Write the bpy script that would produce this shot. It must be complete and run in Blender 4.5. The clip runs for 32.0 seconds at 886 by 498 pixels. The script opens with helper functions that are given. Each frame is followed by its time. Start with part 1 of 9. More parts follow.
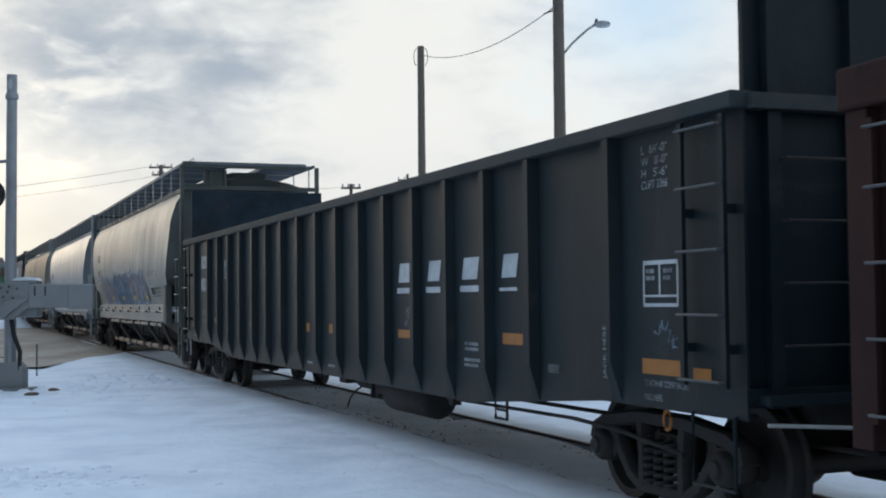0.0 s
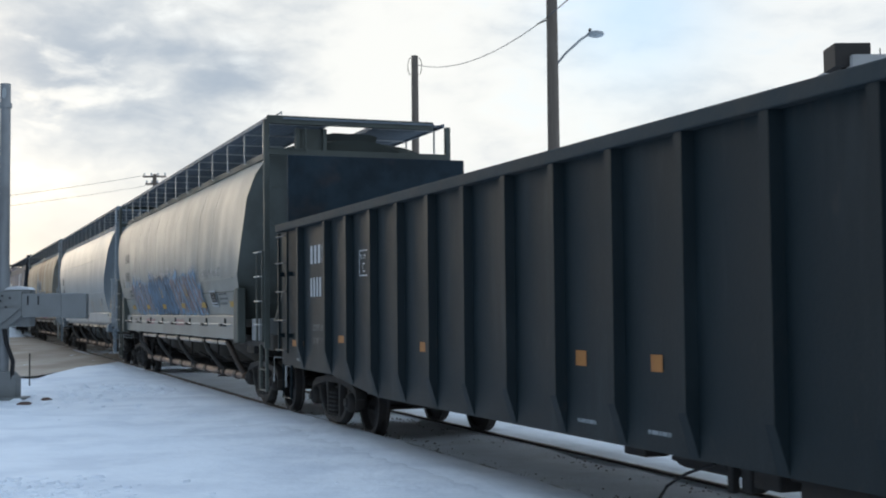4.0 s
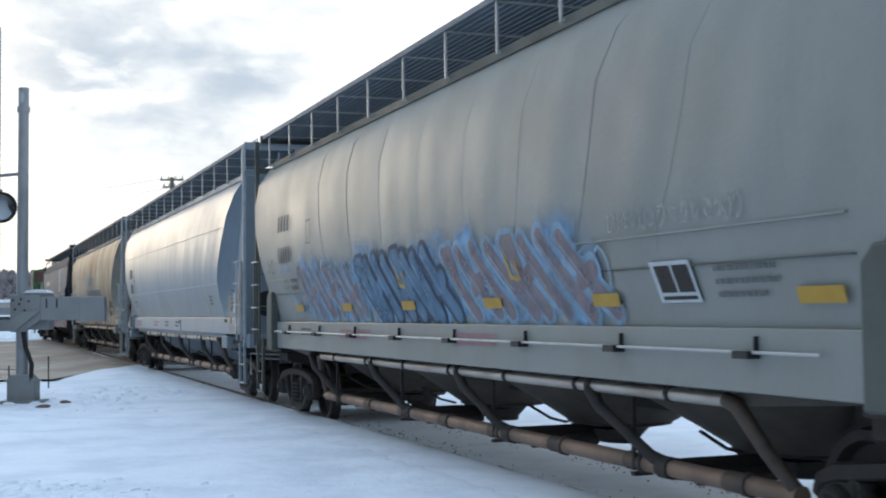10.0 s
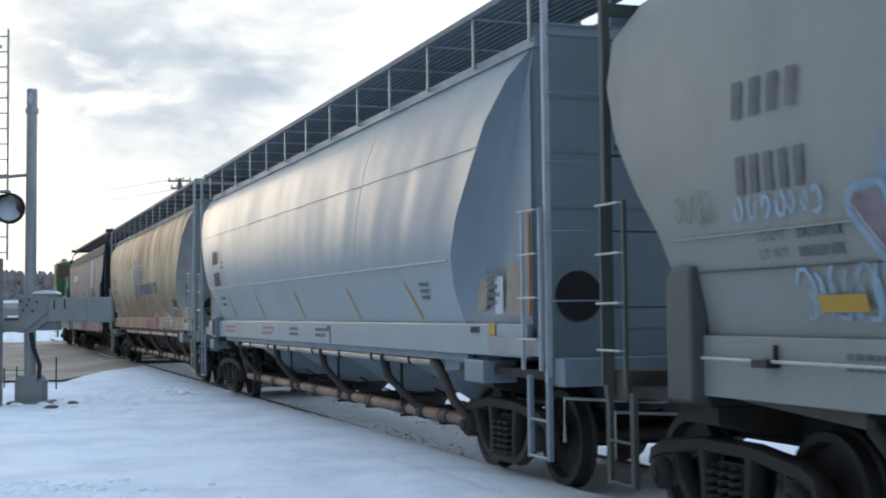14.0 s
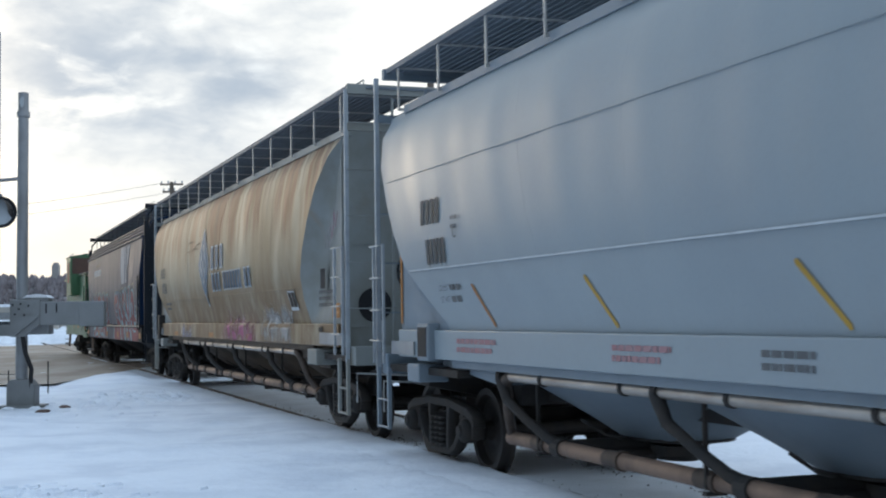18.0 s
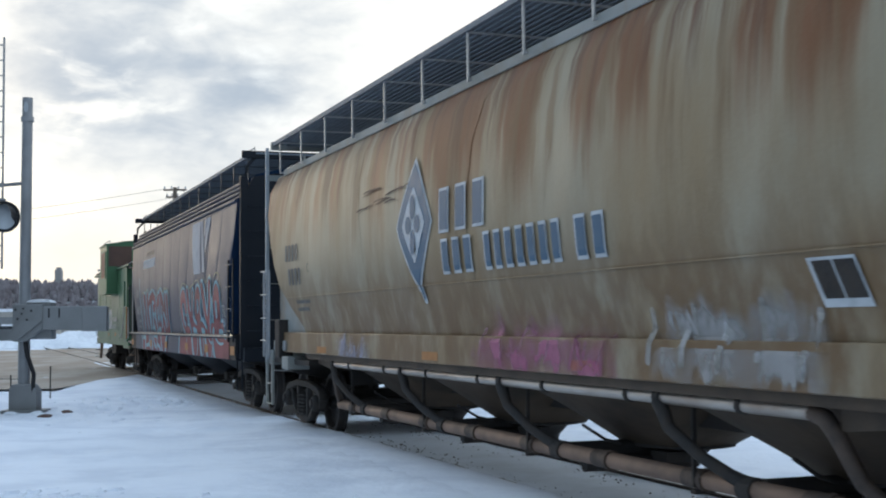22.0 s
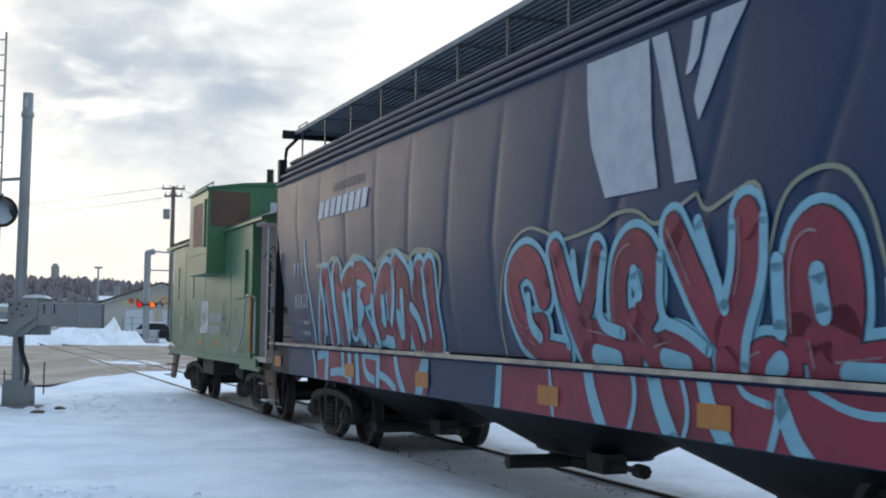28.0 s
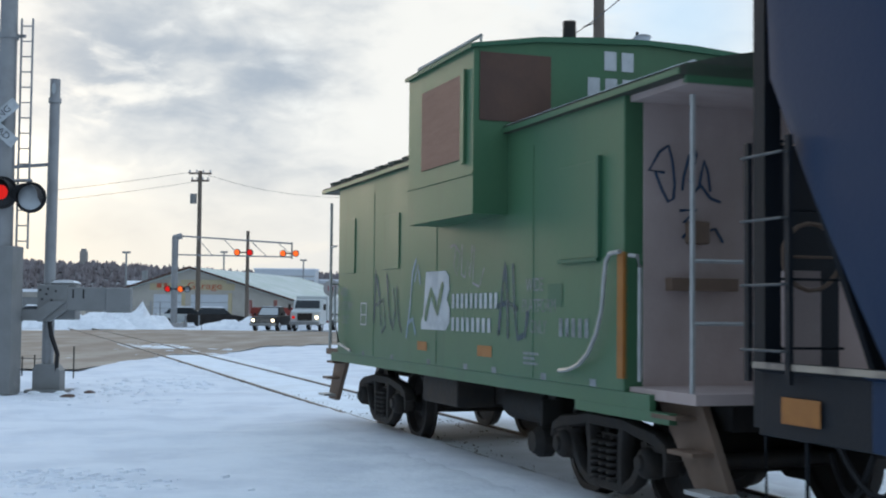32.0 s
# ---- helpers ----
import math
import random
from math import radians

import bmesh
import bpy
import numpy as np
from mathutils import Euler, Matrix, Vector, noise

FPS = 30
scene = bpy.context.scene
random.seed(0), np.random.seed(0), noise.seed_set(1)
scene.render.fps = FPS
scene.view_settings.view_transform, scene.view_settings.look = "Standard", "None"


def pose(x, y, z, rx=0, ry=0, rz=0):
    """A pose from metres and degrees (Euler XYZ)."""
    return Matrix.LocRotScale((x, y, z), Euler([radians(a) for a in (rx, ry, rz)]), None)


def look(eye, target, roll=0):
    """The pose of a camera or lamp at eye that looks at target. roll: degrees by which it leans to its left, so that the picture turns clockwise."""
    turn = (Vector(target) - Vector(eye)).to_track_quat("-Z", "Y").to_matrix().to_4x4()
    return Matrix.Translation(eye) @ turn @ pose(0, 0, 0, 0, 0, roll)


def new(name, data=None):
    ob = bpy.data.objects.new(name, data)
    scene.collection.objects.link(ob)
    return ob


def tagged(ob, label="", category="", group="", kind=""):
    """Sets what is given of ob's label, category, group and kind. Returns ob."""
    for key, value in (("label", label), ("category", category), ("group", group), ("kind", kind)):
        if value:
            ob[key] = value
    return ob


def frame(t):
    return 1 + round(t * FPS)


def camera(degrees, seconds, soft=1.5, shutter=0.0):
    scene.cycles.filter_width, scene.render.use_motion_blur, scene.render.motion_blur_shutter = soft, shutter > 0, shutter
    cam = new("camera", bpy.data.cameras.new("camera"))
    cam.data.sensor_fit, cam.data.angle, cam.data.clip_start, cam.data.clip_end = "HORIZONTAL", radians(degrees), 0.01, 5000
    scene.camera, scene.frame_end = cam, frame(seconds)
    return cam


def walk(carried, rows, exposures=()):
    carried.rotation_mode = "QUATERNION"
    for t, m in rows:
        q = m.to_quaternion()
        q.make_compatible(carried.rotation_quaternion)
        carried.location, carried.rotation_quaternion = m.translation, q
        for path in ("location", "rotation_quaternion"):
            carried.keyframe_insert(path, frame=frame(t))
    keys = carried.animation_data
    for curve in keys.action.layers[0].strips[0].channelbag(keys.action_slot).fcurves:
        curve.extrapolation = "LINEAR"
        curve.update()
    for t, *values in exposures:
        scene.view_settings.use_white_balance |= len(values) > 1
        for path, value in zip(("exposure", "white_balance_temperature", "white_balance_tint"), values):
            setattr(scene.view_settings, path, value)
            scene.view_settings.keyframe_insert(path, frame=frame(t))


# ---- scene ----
# ---- camera ----
EYE = 1.722
SHOT = [
    (0, 0.028, 2.264, -0.586), (0.5, -0.057, 2.275, -0.572), (1, -0.124, 2.313, -0.662), (1.5, -0.216, 2.36, -0.627),
    (2, -0.306, 2.417, -0.642), (2.5, -0.341, 2.483, -0.499), (3, -0.329, 2.577, -0.475), (3.5, -0.289, 2.635, -0.512),
    (5.5, -0.242, 2.758, -0.661), (6, -0.223, 2.762, -0.666), (6.5, -0.081, 2.753, -0.703), (7, -0.024, 2.74, -0.604),
    (7.5, -0.501, 1.739, -1.079), (8, -0.899, 2.679, -0.582), (8.5, -0.756, 3.302, -0.85), (9, -0.492, 2.991, -0.653),
    (9.5, -0.064, 2.936, -0.722), (10, 0.495, 2.774, -0.734), (10.5, 0.709, 2.684, -0.615), (11, 0.78, 2.683, -0.547),
    (11.5, 0.787, 2.741, -0.591), (12, 0.585, 2.782, -0.808), (12.5, 0.552, 2.826, -0.767), (13, 0.578, 2.873, -0.753),
    (13.5, 0.669, 2.86, -0.755), (14, 0.82, 2.841, -0.646), (14.5, 0.857, 2.866, -0.683), (15, 0.714, 2.889, -0.708),
    (15.5, 0.608, 2.959, -0.648), (17.5, 0.455, 2.997, -0.824), (18, 0.48, 2.973, -0.775), (18.5, 0.553, 2.922, -0.848),
    (19, 0.575, 2.942, -0.88), (19.5, 0.573, 2.947, -0.871), (20, 0.562, 2.997, -0.824), (20.5, 0.585, 3.058, -0.743),
    (21, 0.582, 3.115, -0.584), (21.5, 0.605, 3.197, -0.518), (22, 0.603, 3.274, -0.495), (22.5, 0.682, 3.306, -0.628),
    (23, 0.861, 3.335, -0.669), (23.5, 0.959, 3.346, -0.629), (24, 0.962, 3.377, -0.653), (24.5, 0.961, 3.41, -0.668),
    (25, 0.967, 3.443, -0.818), (25.5, 0.838, 3.545, -0.259), (27.5, 0.53, 3.57, 0.944), (28, 0.477, 3.511, 0.868),
    (28.5, 0.453, 3.542, 0.648), (29, 0.657, 3.521, 0.42), (29.5, 0.923, 3.269, 0.453), (30, 1.166, 2.795, 0.516),
    (30.5, 1.356, 2.608, 0.554), (31, 1.49, 2.72, 0.636), (31.5, 1.568, 2.696, 0.466), (32, 1.638, 2.732, 0.577),
]
# seconds, metres that the train has rolled
ROLLED = [
    (0, 0.0), (0.5, 0.928), (1, 1.877), (1.5, 2.873), (2, 3.897), (2.5, 4.968),
    (3, 6.066), (3.5, 7.265), (5.5, 12.381), (6, 13.634), (6.5, 14.892), (7, 16.172),
    (7.5, 17.441), (8, 18.702), (8.5, 20.003), (9, 21.399), (9.5, 22.851), (10, 24.341),
    (10.5, 25.844), (11, 27.356), (11.5, 28.887), (12, 30.431), (12.5, 31.998), (13, 33.589),
    (13.5, 35.213), (14, 36.827), (14.5, 38.445), (15, 40.049), (15.5, 41.657), (17.5, 48.117),
    (18, 49.732), (18.5, 51.348), (19, 52.956), (19.5, 54.55), (20, 56.136), (20.5, 57.714),
    (21, 59.304), (21.5, 60.924), (22, 62.565), (22.5, 64.197), (23, 65.822), (23.5, 67.436),
    (24, 69.013), (24.5, 70.594), (25, 72.182), (25.5, 73.759), (27.5, 79.95), (28, 81.47),
    (28.5, 82.978), (29, 84.509), (29.5, 86.086), (30, 87.712), (30.5, 89.365), (31, 91.02),
    (31.5, 92.668), (32, 94.309),
]


def aim(yaw, pitch, roll):
    return pose(0, 0, EYE, 0, 0, yaw) @ pose(0, 0, 0, 90 + pitch) @ pose(0, 0, 0, 0, 0, roll)


cam = camera(38.03, 32.0, soft=2.0, shutter=0.3)
BRIGHTER = [(0.0, -0.20), (3.0, -0.12), (5.5, 0.06), (8.0, 0.25), (9.5, 0.28), (12.0, 0.2), (15.0, 0.14), (20.0, 0.06), (25.0, 0.05), (28.0, 0.06), (30.0, 0.0), (32.0, -0.12)]
walk(cam, [(t, aim(y, p, r)) for t, y, p, r in SHOT], BRIGHTER)

# ---- sky, sun ----
SUN_AZ, SUN_EL = 31.0, 9.0   # degrees left of straight ahead, degrees up


def toward(az, el):
    a, e = radians(az), radians(el)
    return Vector((-math.sin(a) * math.cos(e), math.cos(a) * math.cos(e), math.sin(e)))


class Tree:
    """Short way to write node trees."""

    def __init__(self, tree, fresh=True):
        self.t = tree
        if fresh:
            tree.nodes.clear()

    def n(self, kind, **sets):
        node = self.t.nodes.new(kind)
        for k, v in sets.items():
            if k == "op":
                node.operation = v
            elif k == "blend":
                node.blend_type = v
            elif k == "dtype":
                node.data_type = v
        return node

    def link(self, a, b):
        self.t.links.new(a, b)

    def put(self, socket, v):
        if isinstance(v, bpy.types.NodeSocket):
            self.link(v, socket)
        else:
            socket.default_value = v

    def math(self, op, a, b=0.0, clamp=False):
        m = self.n("ShaderNodeMath", op=op)
        m.use_clamp = clamp
        self.put(m.inputs[0], a)
        self.put(m.inputs[1], b)
        return m.outputs[0]

    def vec(self, op, a, b=(0, 0, 0)):
        m = self.n("ShaderNodeVectorMath", op=op)
        self.put(m.inputs[0], a)
        self.put(m.inputs[1], b)
        return m.outputs["Value"] if op in ("DOT_PRODUCT", "LENGTH") else m.outputs["Vector"]

    def mix(self, fac, a, b):
        m = self.n("ShaderNodeMixRGB")
        for s, v in zip(m.inputs, (fac, a, b)):
            if isinstance(v, tuple) and len(v) == 3:
                v = (*v, 1)
            self.put(s, v)
        return m.outputs[0]

    def ramp(self, v, lo, hi):
        m = self.n("ShaderNodeMapRange")
        m.interpolation_type = "SMOOTHSTEP"
        self.put(m.inputs[0], v)
        m.inputs[1].default_value, m.inputs[2].default_value = lo, hi
        return m.outputs[0]

    def noise(self, vec, scale, detail=4.0, rough=0.55, distort=0.0):
        m = self.n("ShaderNodeTexNoise")
        self.put(m.inputs["Vector"], vec)
        m.inputs["Scale"].default_value, m.inputs["Detail"].default_value = scale, detail
        m.inputs["Roughness"].default_value, m.inputs["Distortion"].default_value = rough, distort
        return m.outputs["Fac"]

    def scaled(self, vec, s, shift=(0, 0, 0)):
        m = self.n("ShaderNodeMapping")
        self.put(m.inputs["Vector"], vec)
        m.inputs["Scale"].default_value, m.inputs["Location"].default_value = s, shift
        return m.outputs[0]


def make_sky():
    world = bpy.data.worlds.new("winter_sky")
    scene.world = world
    world.use_nodes = True
    g = Tree(world.node_tree)
    co = g.n("ShaderNodeTexCoord").outputs["Generated"]
    d = g.vec("NORMALIZE", co)
    sep = g.n("ShaderNodeSeparateXYZ")
    g.put(sep.inputs[0], d)
    x, y, z = sep.outputs
    clear = g.n("ShaderNodeTexSky")
    clear.sky_type, clear.sun_disc = "NISHITA", False
    clear.sun_elevation, clear.sun_rotation = radians(SUN_EL), radians(-SUN_AZ)
    blue = g.vec("MULTIPLY", clear.outputs[0], (0.10, 0.10, 0.10))
    blue = g.vec("ADD", blue, (0.30, 0.46, 0.66))
    # broken cloud, in degrees of bearing and height
    az = g.math("ARCTAN2", g.math("MULTIPLY", x, -1.0), y)
    e = g.math("ARCSINE", z)

    def bank(a0, e0, sa, se):
        u = g.math("DIVIDE", g.math("SUBTRACT", az, radians(a0)), radians(sa))
        v = g.math("DIVIDE", g.math("SUBTRACT", e, radians(e0)), radians(se))
        r = g.math("ADD", g.math("MULTIPLY", u, u), g.math("MULTIPLY", v, v))
        return g.math("EXPONENT", g.math("MULTIPLY", r, -1.0))

    flat = g.n("ShaderNodeCombineXYZ")
    g.put(flat.inputs[0], az)
    g.put(flat.inputs[1], g.math("MULTIPLY", e, 2.1))
    big = g.noise(g.scaled(flat.outputs[0], (1, 1, 1), (3.1, 0.4, 0)), 9.0, 5.0, 0.5, 0.3)
    fine = g.noise(g.scaled(flat.outputs[0], (1, 1, 1), (0.3, 7.4, 0)), 26.0, 6.0, 0.55, 0.4)
    thick = g.math("ADD", g.math("MULTIPLY", big, 0.72), g.math("MULTIPLY", fine, 0.28))

    def total(first, *more):
        for m in more:
            first = g.math("ADD", first, m)
        return first

    # heavier banks ahead to the left, a bright break between them
    heavy = total(g.math("MULTIPLY", bank(8.8, 10.4, 3.2, 1.5), 0.22), g.math("MULTIPLY", bank(16.2, 10.8, 3.6, 2.2), 0.27), g.math("MULTIPLY", bank(13.0, 9.0, 8.0, 3.6), 0.13),
                  g.math("MULTIPLY", bank(13.0, 13.5, 12.0, 1.6), 0.10), g.math("MULTIPLY", bank(12.6, 10.4, 1.6, 0.7), -0.16), g.math("MULTIPLY", bank(3.0, 10.0, 3.0, 6.0), -0.20))
    dark = g.ramp(g.math("ADD", thick, heavy), 0.42, 0.86)
    gap = g.ramp(thick, 0.46, 0.34)
    right = g.math("ADD", bank(-9.0, 13.0, 4.0, 3.6), g.math("MULTIPLY", g.ramp(z, 0.3, 0.8), 0.6))
    veil = g.math("MULTIPLY", g.math("ADD", g.math("MULTIPLY", gap, 0.25), right), 0.8, True)
    cloud = g.mix(dark, (1.02, 1.03, 1.0), (0.46, 0.54, 0.635))
    sky = g.mix(veil, cloud, blue)
    # thin haze toward the horizon, warm on the sun's side
    s = g.vec("DOT_PRODUCT", d, tuple(toward(SUN_AZ, SUN_EL)))
    near_sun = g.math("POWER", g.math("MAXIMUM", s, 0.0), 14.0)
    haze_c = g.mix(near_sun, (0.78, 0.82, 0.86), (1.32, 1.16, 0.88))
    haze = g.math("MULTIPLY", g.ramp(z, 0.145, 0.02), 0.85)
    sky = g.mix(haze, sky, haze_c)
    glow = g.math("MULTIPLY", g.math("POWER", g.math("MAXIMUM", s, 0.0), 110.0), 2.4)
    warm = g.vec("SCALE", (1.0, 0.78, 0.50))
    g.put(warm.node.inputs["Scale"], glow)
    sky = g.vec("ADD", sky, warm)
    # duller, bluer sky behind and overhead
    away = g.ramp(s, 0.86, 0.15)
    left = g.vec("DOT_PRODUCT", d, (-0.94, -0.34, 0.0))
    behind = g.mix(g.ramp(left, -0.3, 0.3), (0.70, 0.84, 0.99), (0.37, 0.475, 0.59))
    sky = g.mix(g.math("MULTIPLY", away, 0.94), sky, behind)
    # sky to the left, out of view, dimmed to keep the train's side darker
    sky = g.mix(g.math("MULTIPLY", g.ramp(left, 0.14, 0.50), 0.9), sky, (0.37, 0.475, 0.59))
    over = g.ramp(z, 0.42, 0.98)
    sky = g.mix(g.math("MULTIPLY", over, 0.92), sky, (0.75, 1.03, 1.40))
    bg = g.n("ShaderNodeBackground")
    g.put(bg.inputs[0], sky)
    bg.inputs[1].default_value = 1.0
    o = g.n("ShaderNodeOutputWorld")
    g.link(bg.outputs[0], o.inputs[0])


make_sky()
sun = new("sun", bpy.data.lights.new("sun", "SUN"))
sun.data.energy, sun.data.angle, sun.data.color = 0.13, radians(12), (1.0, 0.82, 0.6)
sun.matrix_world = look((0, 0, 30), Vector((0, 0, 30)) - toward(SUN_AZ, SUN_EL))

# ---- materials ----


def material(name, base, rough=0.6, metal=0.0, second=None, scale=3.0, amount=0.5, bump=0.1, bump_scale=30.0, stretch=(1, 1, 1), grain=0.08, extra=None, spec=0.28):
    """A painted, rusty or snowy surface: base and second colour mixed by a large noise, fine grain, bump and uneven gloss."""
    m = bpy.data.materials.new(name)
    m.use_nodes = True
    g = Tree(m.node_tree)
    out = g.n("ShaderNodeOutputMaterial")
    p = g.n("ShaderNodeBsdfPrincipled")
    g.link(p.outputs[0], out.inputs[0])
    co = g.n("ShaderNodeTexCoord").outputs["Object"]
    big = g.noise(g.scaled(co, stretch), scale, 5.0, 0.6)
    fine = g.noise(co, bump_scale, 3.0, 0.6)
    col = g.mix(g.math("MULTIPLY", g.ramp(big, 0.38, 0.68), amount), base, second or tuple(c * 0.7 for c in base))
    if extra:
        col = extra(g, co, col)
    col = g.mix(g.math("MULTIPLY", g.math("SUBTRACT", fine, 0.5), grain * 4, True), col, tuple(c * 0.55 for c in base))
    g.put(p.inputs["Base Color"], col)
    p.inputs["Metallic"].default_value = metal
    p.inputs["Specular IOR Level"].default_value = spec
    g.put(p.inputs["Roughness"], g.math("ADD", g.math("MULTIPLY", g.math("SUBTRACT", big, 0.5), 0.25), rough, True))
    b = g.n("ShaderNodeBump")
    b.inputs["Strength"].default_value, b.inputs["Distance"].default_value = bump, 0.02
    g.put(b.inputs["Height"], g.math("ADD", fine, g.math("MULTIPLY", big, 2.0)))
    g.link(b.outputs[0], p.inputs["Normal"])
    return m


def glowing(name, colour, strength):
    m = bpy.data.materials.new(name)
    m.use_nodes = True
    g = Tree(m.node_tree)
    e = g.n("ShaderNodeEmission")
    e.inputs[0].default_value, e.inputs[1].default_value = (*colour, 1), strength
    g.link(e.outputs[0], g.n("ShaderNodeOutputMaterial").inputs[0])
    return m


def streaks(colour, lo, hi, amount, along=1.6, down=0.22, top=None):
    """Rust or dirt that runs down a wall in streaks; top: heights between which it thins out downward."""
    def extra(g, co, col):
        run = g.noise(g.scaled(co, (along, 0.4, down)), 1.6, 5.0, 0.6)
        fac = g.math("MULTIPLY", g.ramp(run, lo, hi), amount)
        if top:
            sep = g.n("ShaderNodeSeparateXYZ")
            g.put(sep.inputs[0], co)
            jag = g.math("ADD", sep.outputs[2], g.math("MULTIPLY", g.math("SUBTRACT", run, 0.5), 3.0))
            fac = g.math("MULTIPLY", fac, g.ramp(jag, top[0], top[1]))
        return g.mix(fac, col, colour)
    return extra


def both(*extras):
    def extra(g, co, col):
        for e in extras:
            col = e(g, co, col)
        return col
    return extra


def snow_extra(g, co, col):
    blot = g.noise(g.scaled(co, (0.35, 0.35, 1)), 1.1, 6.0, 0.65)
    return g.mix(g.math("MULTIPLY", g.ramp(blot, 0.55, 0.75), 0.25), col, (0.58, 0.57, 0.56))


M_SNOW = material("snow", (0.77, 0.80, 0.85), 0.75, second=(0.62, 0.655, 0.72), scale=0.9, amount=0.8, bump=0.9, bump_scale=7, grain=0.03, extra=snow_extra, spec=0.25)
M_SNOWBANK = material("piled_snow", (0.82, 0.84, 0.87), 0.8, second=(0.62, 0.64, 0.68), scale=1.5, amount=0.6, bump=0.5, bump_scale=6, spec=0.2)
M_ROAD = material("packed_road_snow", (0.27, 0.215, 0.17), 0.8, second=(0.43, 0.375, 0.32), scale=0.35, amount=0.8, bump=0.3, bump_scale=5, stretch=(1.4, 0.5, 1), spec=0.2)
M_BED = material("gravel_bed", (0.84, 0.88, 0.93), 0.9, second=(0.72, 0.745, 0.77), scale=1.3, amount=0.7, bump=0.5, bump_scale=22, grain=0.08, spec=0.2)
M_RAIL = material("rail_steel", (0.05, 0.04, 0.036), 0.6, 0.3, second=(0.08, 0.06, 0.05), scale=6)
M_RAILTOP = material("worn_rail_head", (0.22, 0.215, 0.21), 0.4, 0.8, scale=8, amount=0.3)
M_GON = material("gondola_black", (0.0040, 0.0108, 0.0140), 0.55, spec=0.22, second=(0.0075, 0.0150, 0.0185), scale=1.2, amount=0.8, bump=0.12, bump_scale=40, extra=both(streaks((0.018, 0.028, 0.033), 0.50, 0.72, 0.6, 2.2, 0.30), streaks((0.045, 0.036, 0.030), 0.60, 0.74, 0.35, 4.0, 1.2)))
# bulkhead blue lowered: part of the next car's shade is in the colour
M_GONEND = material("blue_bulkhead_darkened", (0.0048, 0.0135, 0.0215), 0.55, spec=0.2, second=(0.016, 0.032, 0.046), scale=1.6, amount=0.9, bump=0.15, extra=streaks((0.050, 0.036, 0.030), 0.57, 0.72, 0.4, 2.5, 0.5))
M_GONCAP = material("gondola_cap_rust", (0.026, 0.037, 0.042), 0.7, spec=0.2, second=(0.060, 0.056, 0.050), scale=1.6, amount=0.7, bump=0.3)
M_UNDER = material("grimy_steel", (0.031, 0.029, 0.028), 0.72, 0.0, second=(0.048, 0.039, 0.033), scale=5, amount=0.8, bump=0.25, spec=0.22)
M_WHEEL = material("wheel_steel", (0.034, 0.031, 0.030), 0.6, 0.2, second=(0.055, 0.043, 0.036), scale=6, amount=0.7, bump=0.2, spec=0.22)
M_BROWN = material("boxcar_red", (0.034, 0.014, 0.012), 0.75, second=(0.022, 0.011, 0.010), scale=2, amount=0.9, bump=0.2, extra=streaks((0.06, 0.034, 0.024), 0.52, 0.7, 0.5), spec=0.15)
M_CEFX = material("grey_paint_weathered", (0.221, 0.2278, 0.2125), 0.43, spec=0.3, second=(0.1997, 0.1955, 0.1742), scale=0.8, amount=0.7, bump=0.10, bump_scale=25, extra=streaks((0.18, 0.165, 0.14), 0.5, 0.78, 0.5, 1.1, 0.14))
# end grey far below the side's: the shade between cars is in the colour
M_CEFXEND = material("grey_end_paint_shaded", (0.078, 0.088, 0.079), 0.6, second=(0.052, 0.056, 0.049), scale=1.0, amount=0.8, bump=0.12, extra=streaks((0.05, 0.045, 0.04), 0.5, 0.75, 0.5))
M_GPFX = material("pale_grey_paint", (0.2537, 0.2924, 0.3139), 0.37, spec=0.32, second=(0.2322, 0.2666, 0.2924), scale=0.7, amount=0.5, bump=0.05, bump_scale=25, extra=streaks((0.25, 0.27, 0.275), 0.55, 0.8, 0.4, 1.0, 0.15))
M_GPFXEND = material("pale_end_paint", (0.1848, 0.2244, 0.2596), 0.5, second=(0.1584, 0.1892, 0.2156), scale=1.2, amount=0.7, bump=0.08, extra=streaks((0.24, 0.21, 0.18), 0.6, 0.8, 0.5))
M_FLRX = material("rusty_cream_paint", (0.282, 0.242, 0.170), 0.5, spec=0.25, second=(0.228, 0.160, 0.086), scale=0.8, amount=0.85, bump=0.12, bump_scale=25, stretch=(1, 1, 0.35),
                  extra=both(streaks((0.140, 0.078, 0.034), 0.30, 0.56, 0.92, 1.2, 0.6, top=(2.75, 1.75)), streaks((0.150, 0.050, 0.015), 0.44, 0.52, 0.92, 0.75, 0.05, top=(2.8, 3.65)), streaks((0.145, 0.082, 0.036), 0.46, 0.60, 0.7, 1.6, 0.16, top=(2.6, 3.5)), streaks((0.085, 0.028, 0.010), 0.49, 0.58, 0.75, 2.6, 0.12, top=(3.3, 4.05))))
M_FLRXEND = material("dull_cream_end", (0.243, 0.2565, 0.2475), 0.6, second=(0.189, 0.18, 0.153), scale=1.2, amount=0.7, bump=0.12, extra=streaks((0.25, 0.17, 0.11), 0.56, 0.74, 0.6))
M_MRL = material("navy_paint", (0.0085, 0.028, 0.072), 0.46, spec=0.16, second=(0.013, 0.034, 0.077), scale=0.9, amount=0.8, bump=0.10, bump_scale=25, extra=streaks((0.022, 0.038, 0.072), 0.55, 0.8, 0.5, 1.5, 0.2))
M_MRLEND = material("black_end_paint", (0.008, 0.011, 0.016), 0.6, second=(0.016, 0.017, 0.02), scale=1.5, bump=0.15, spec=0.22)
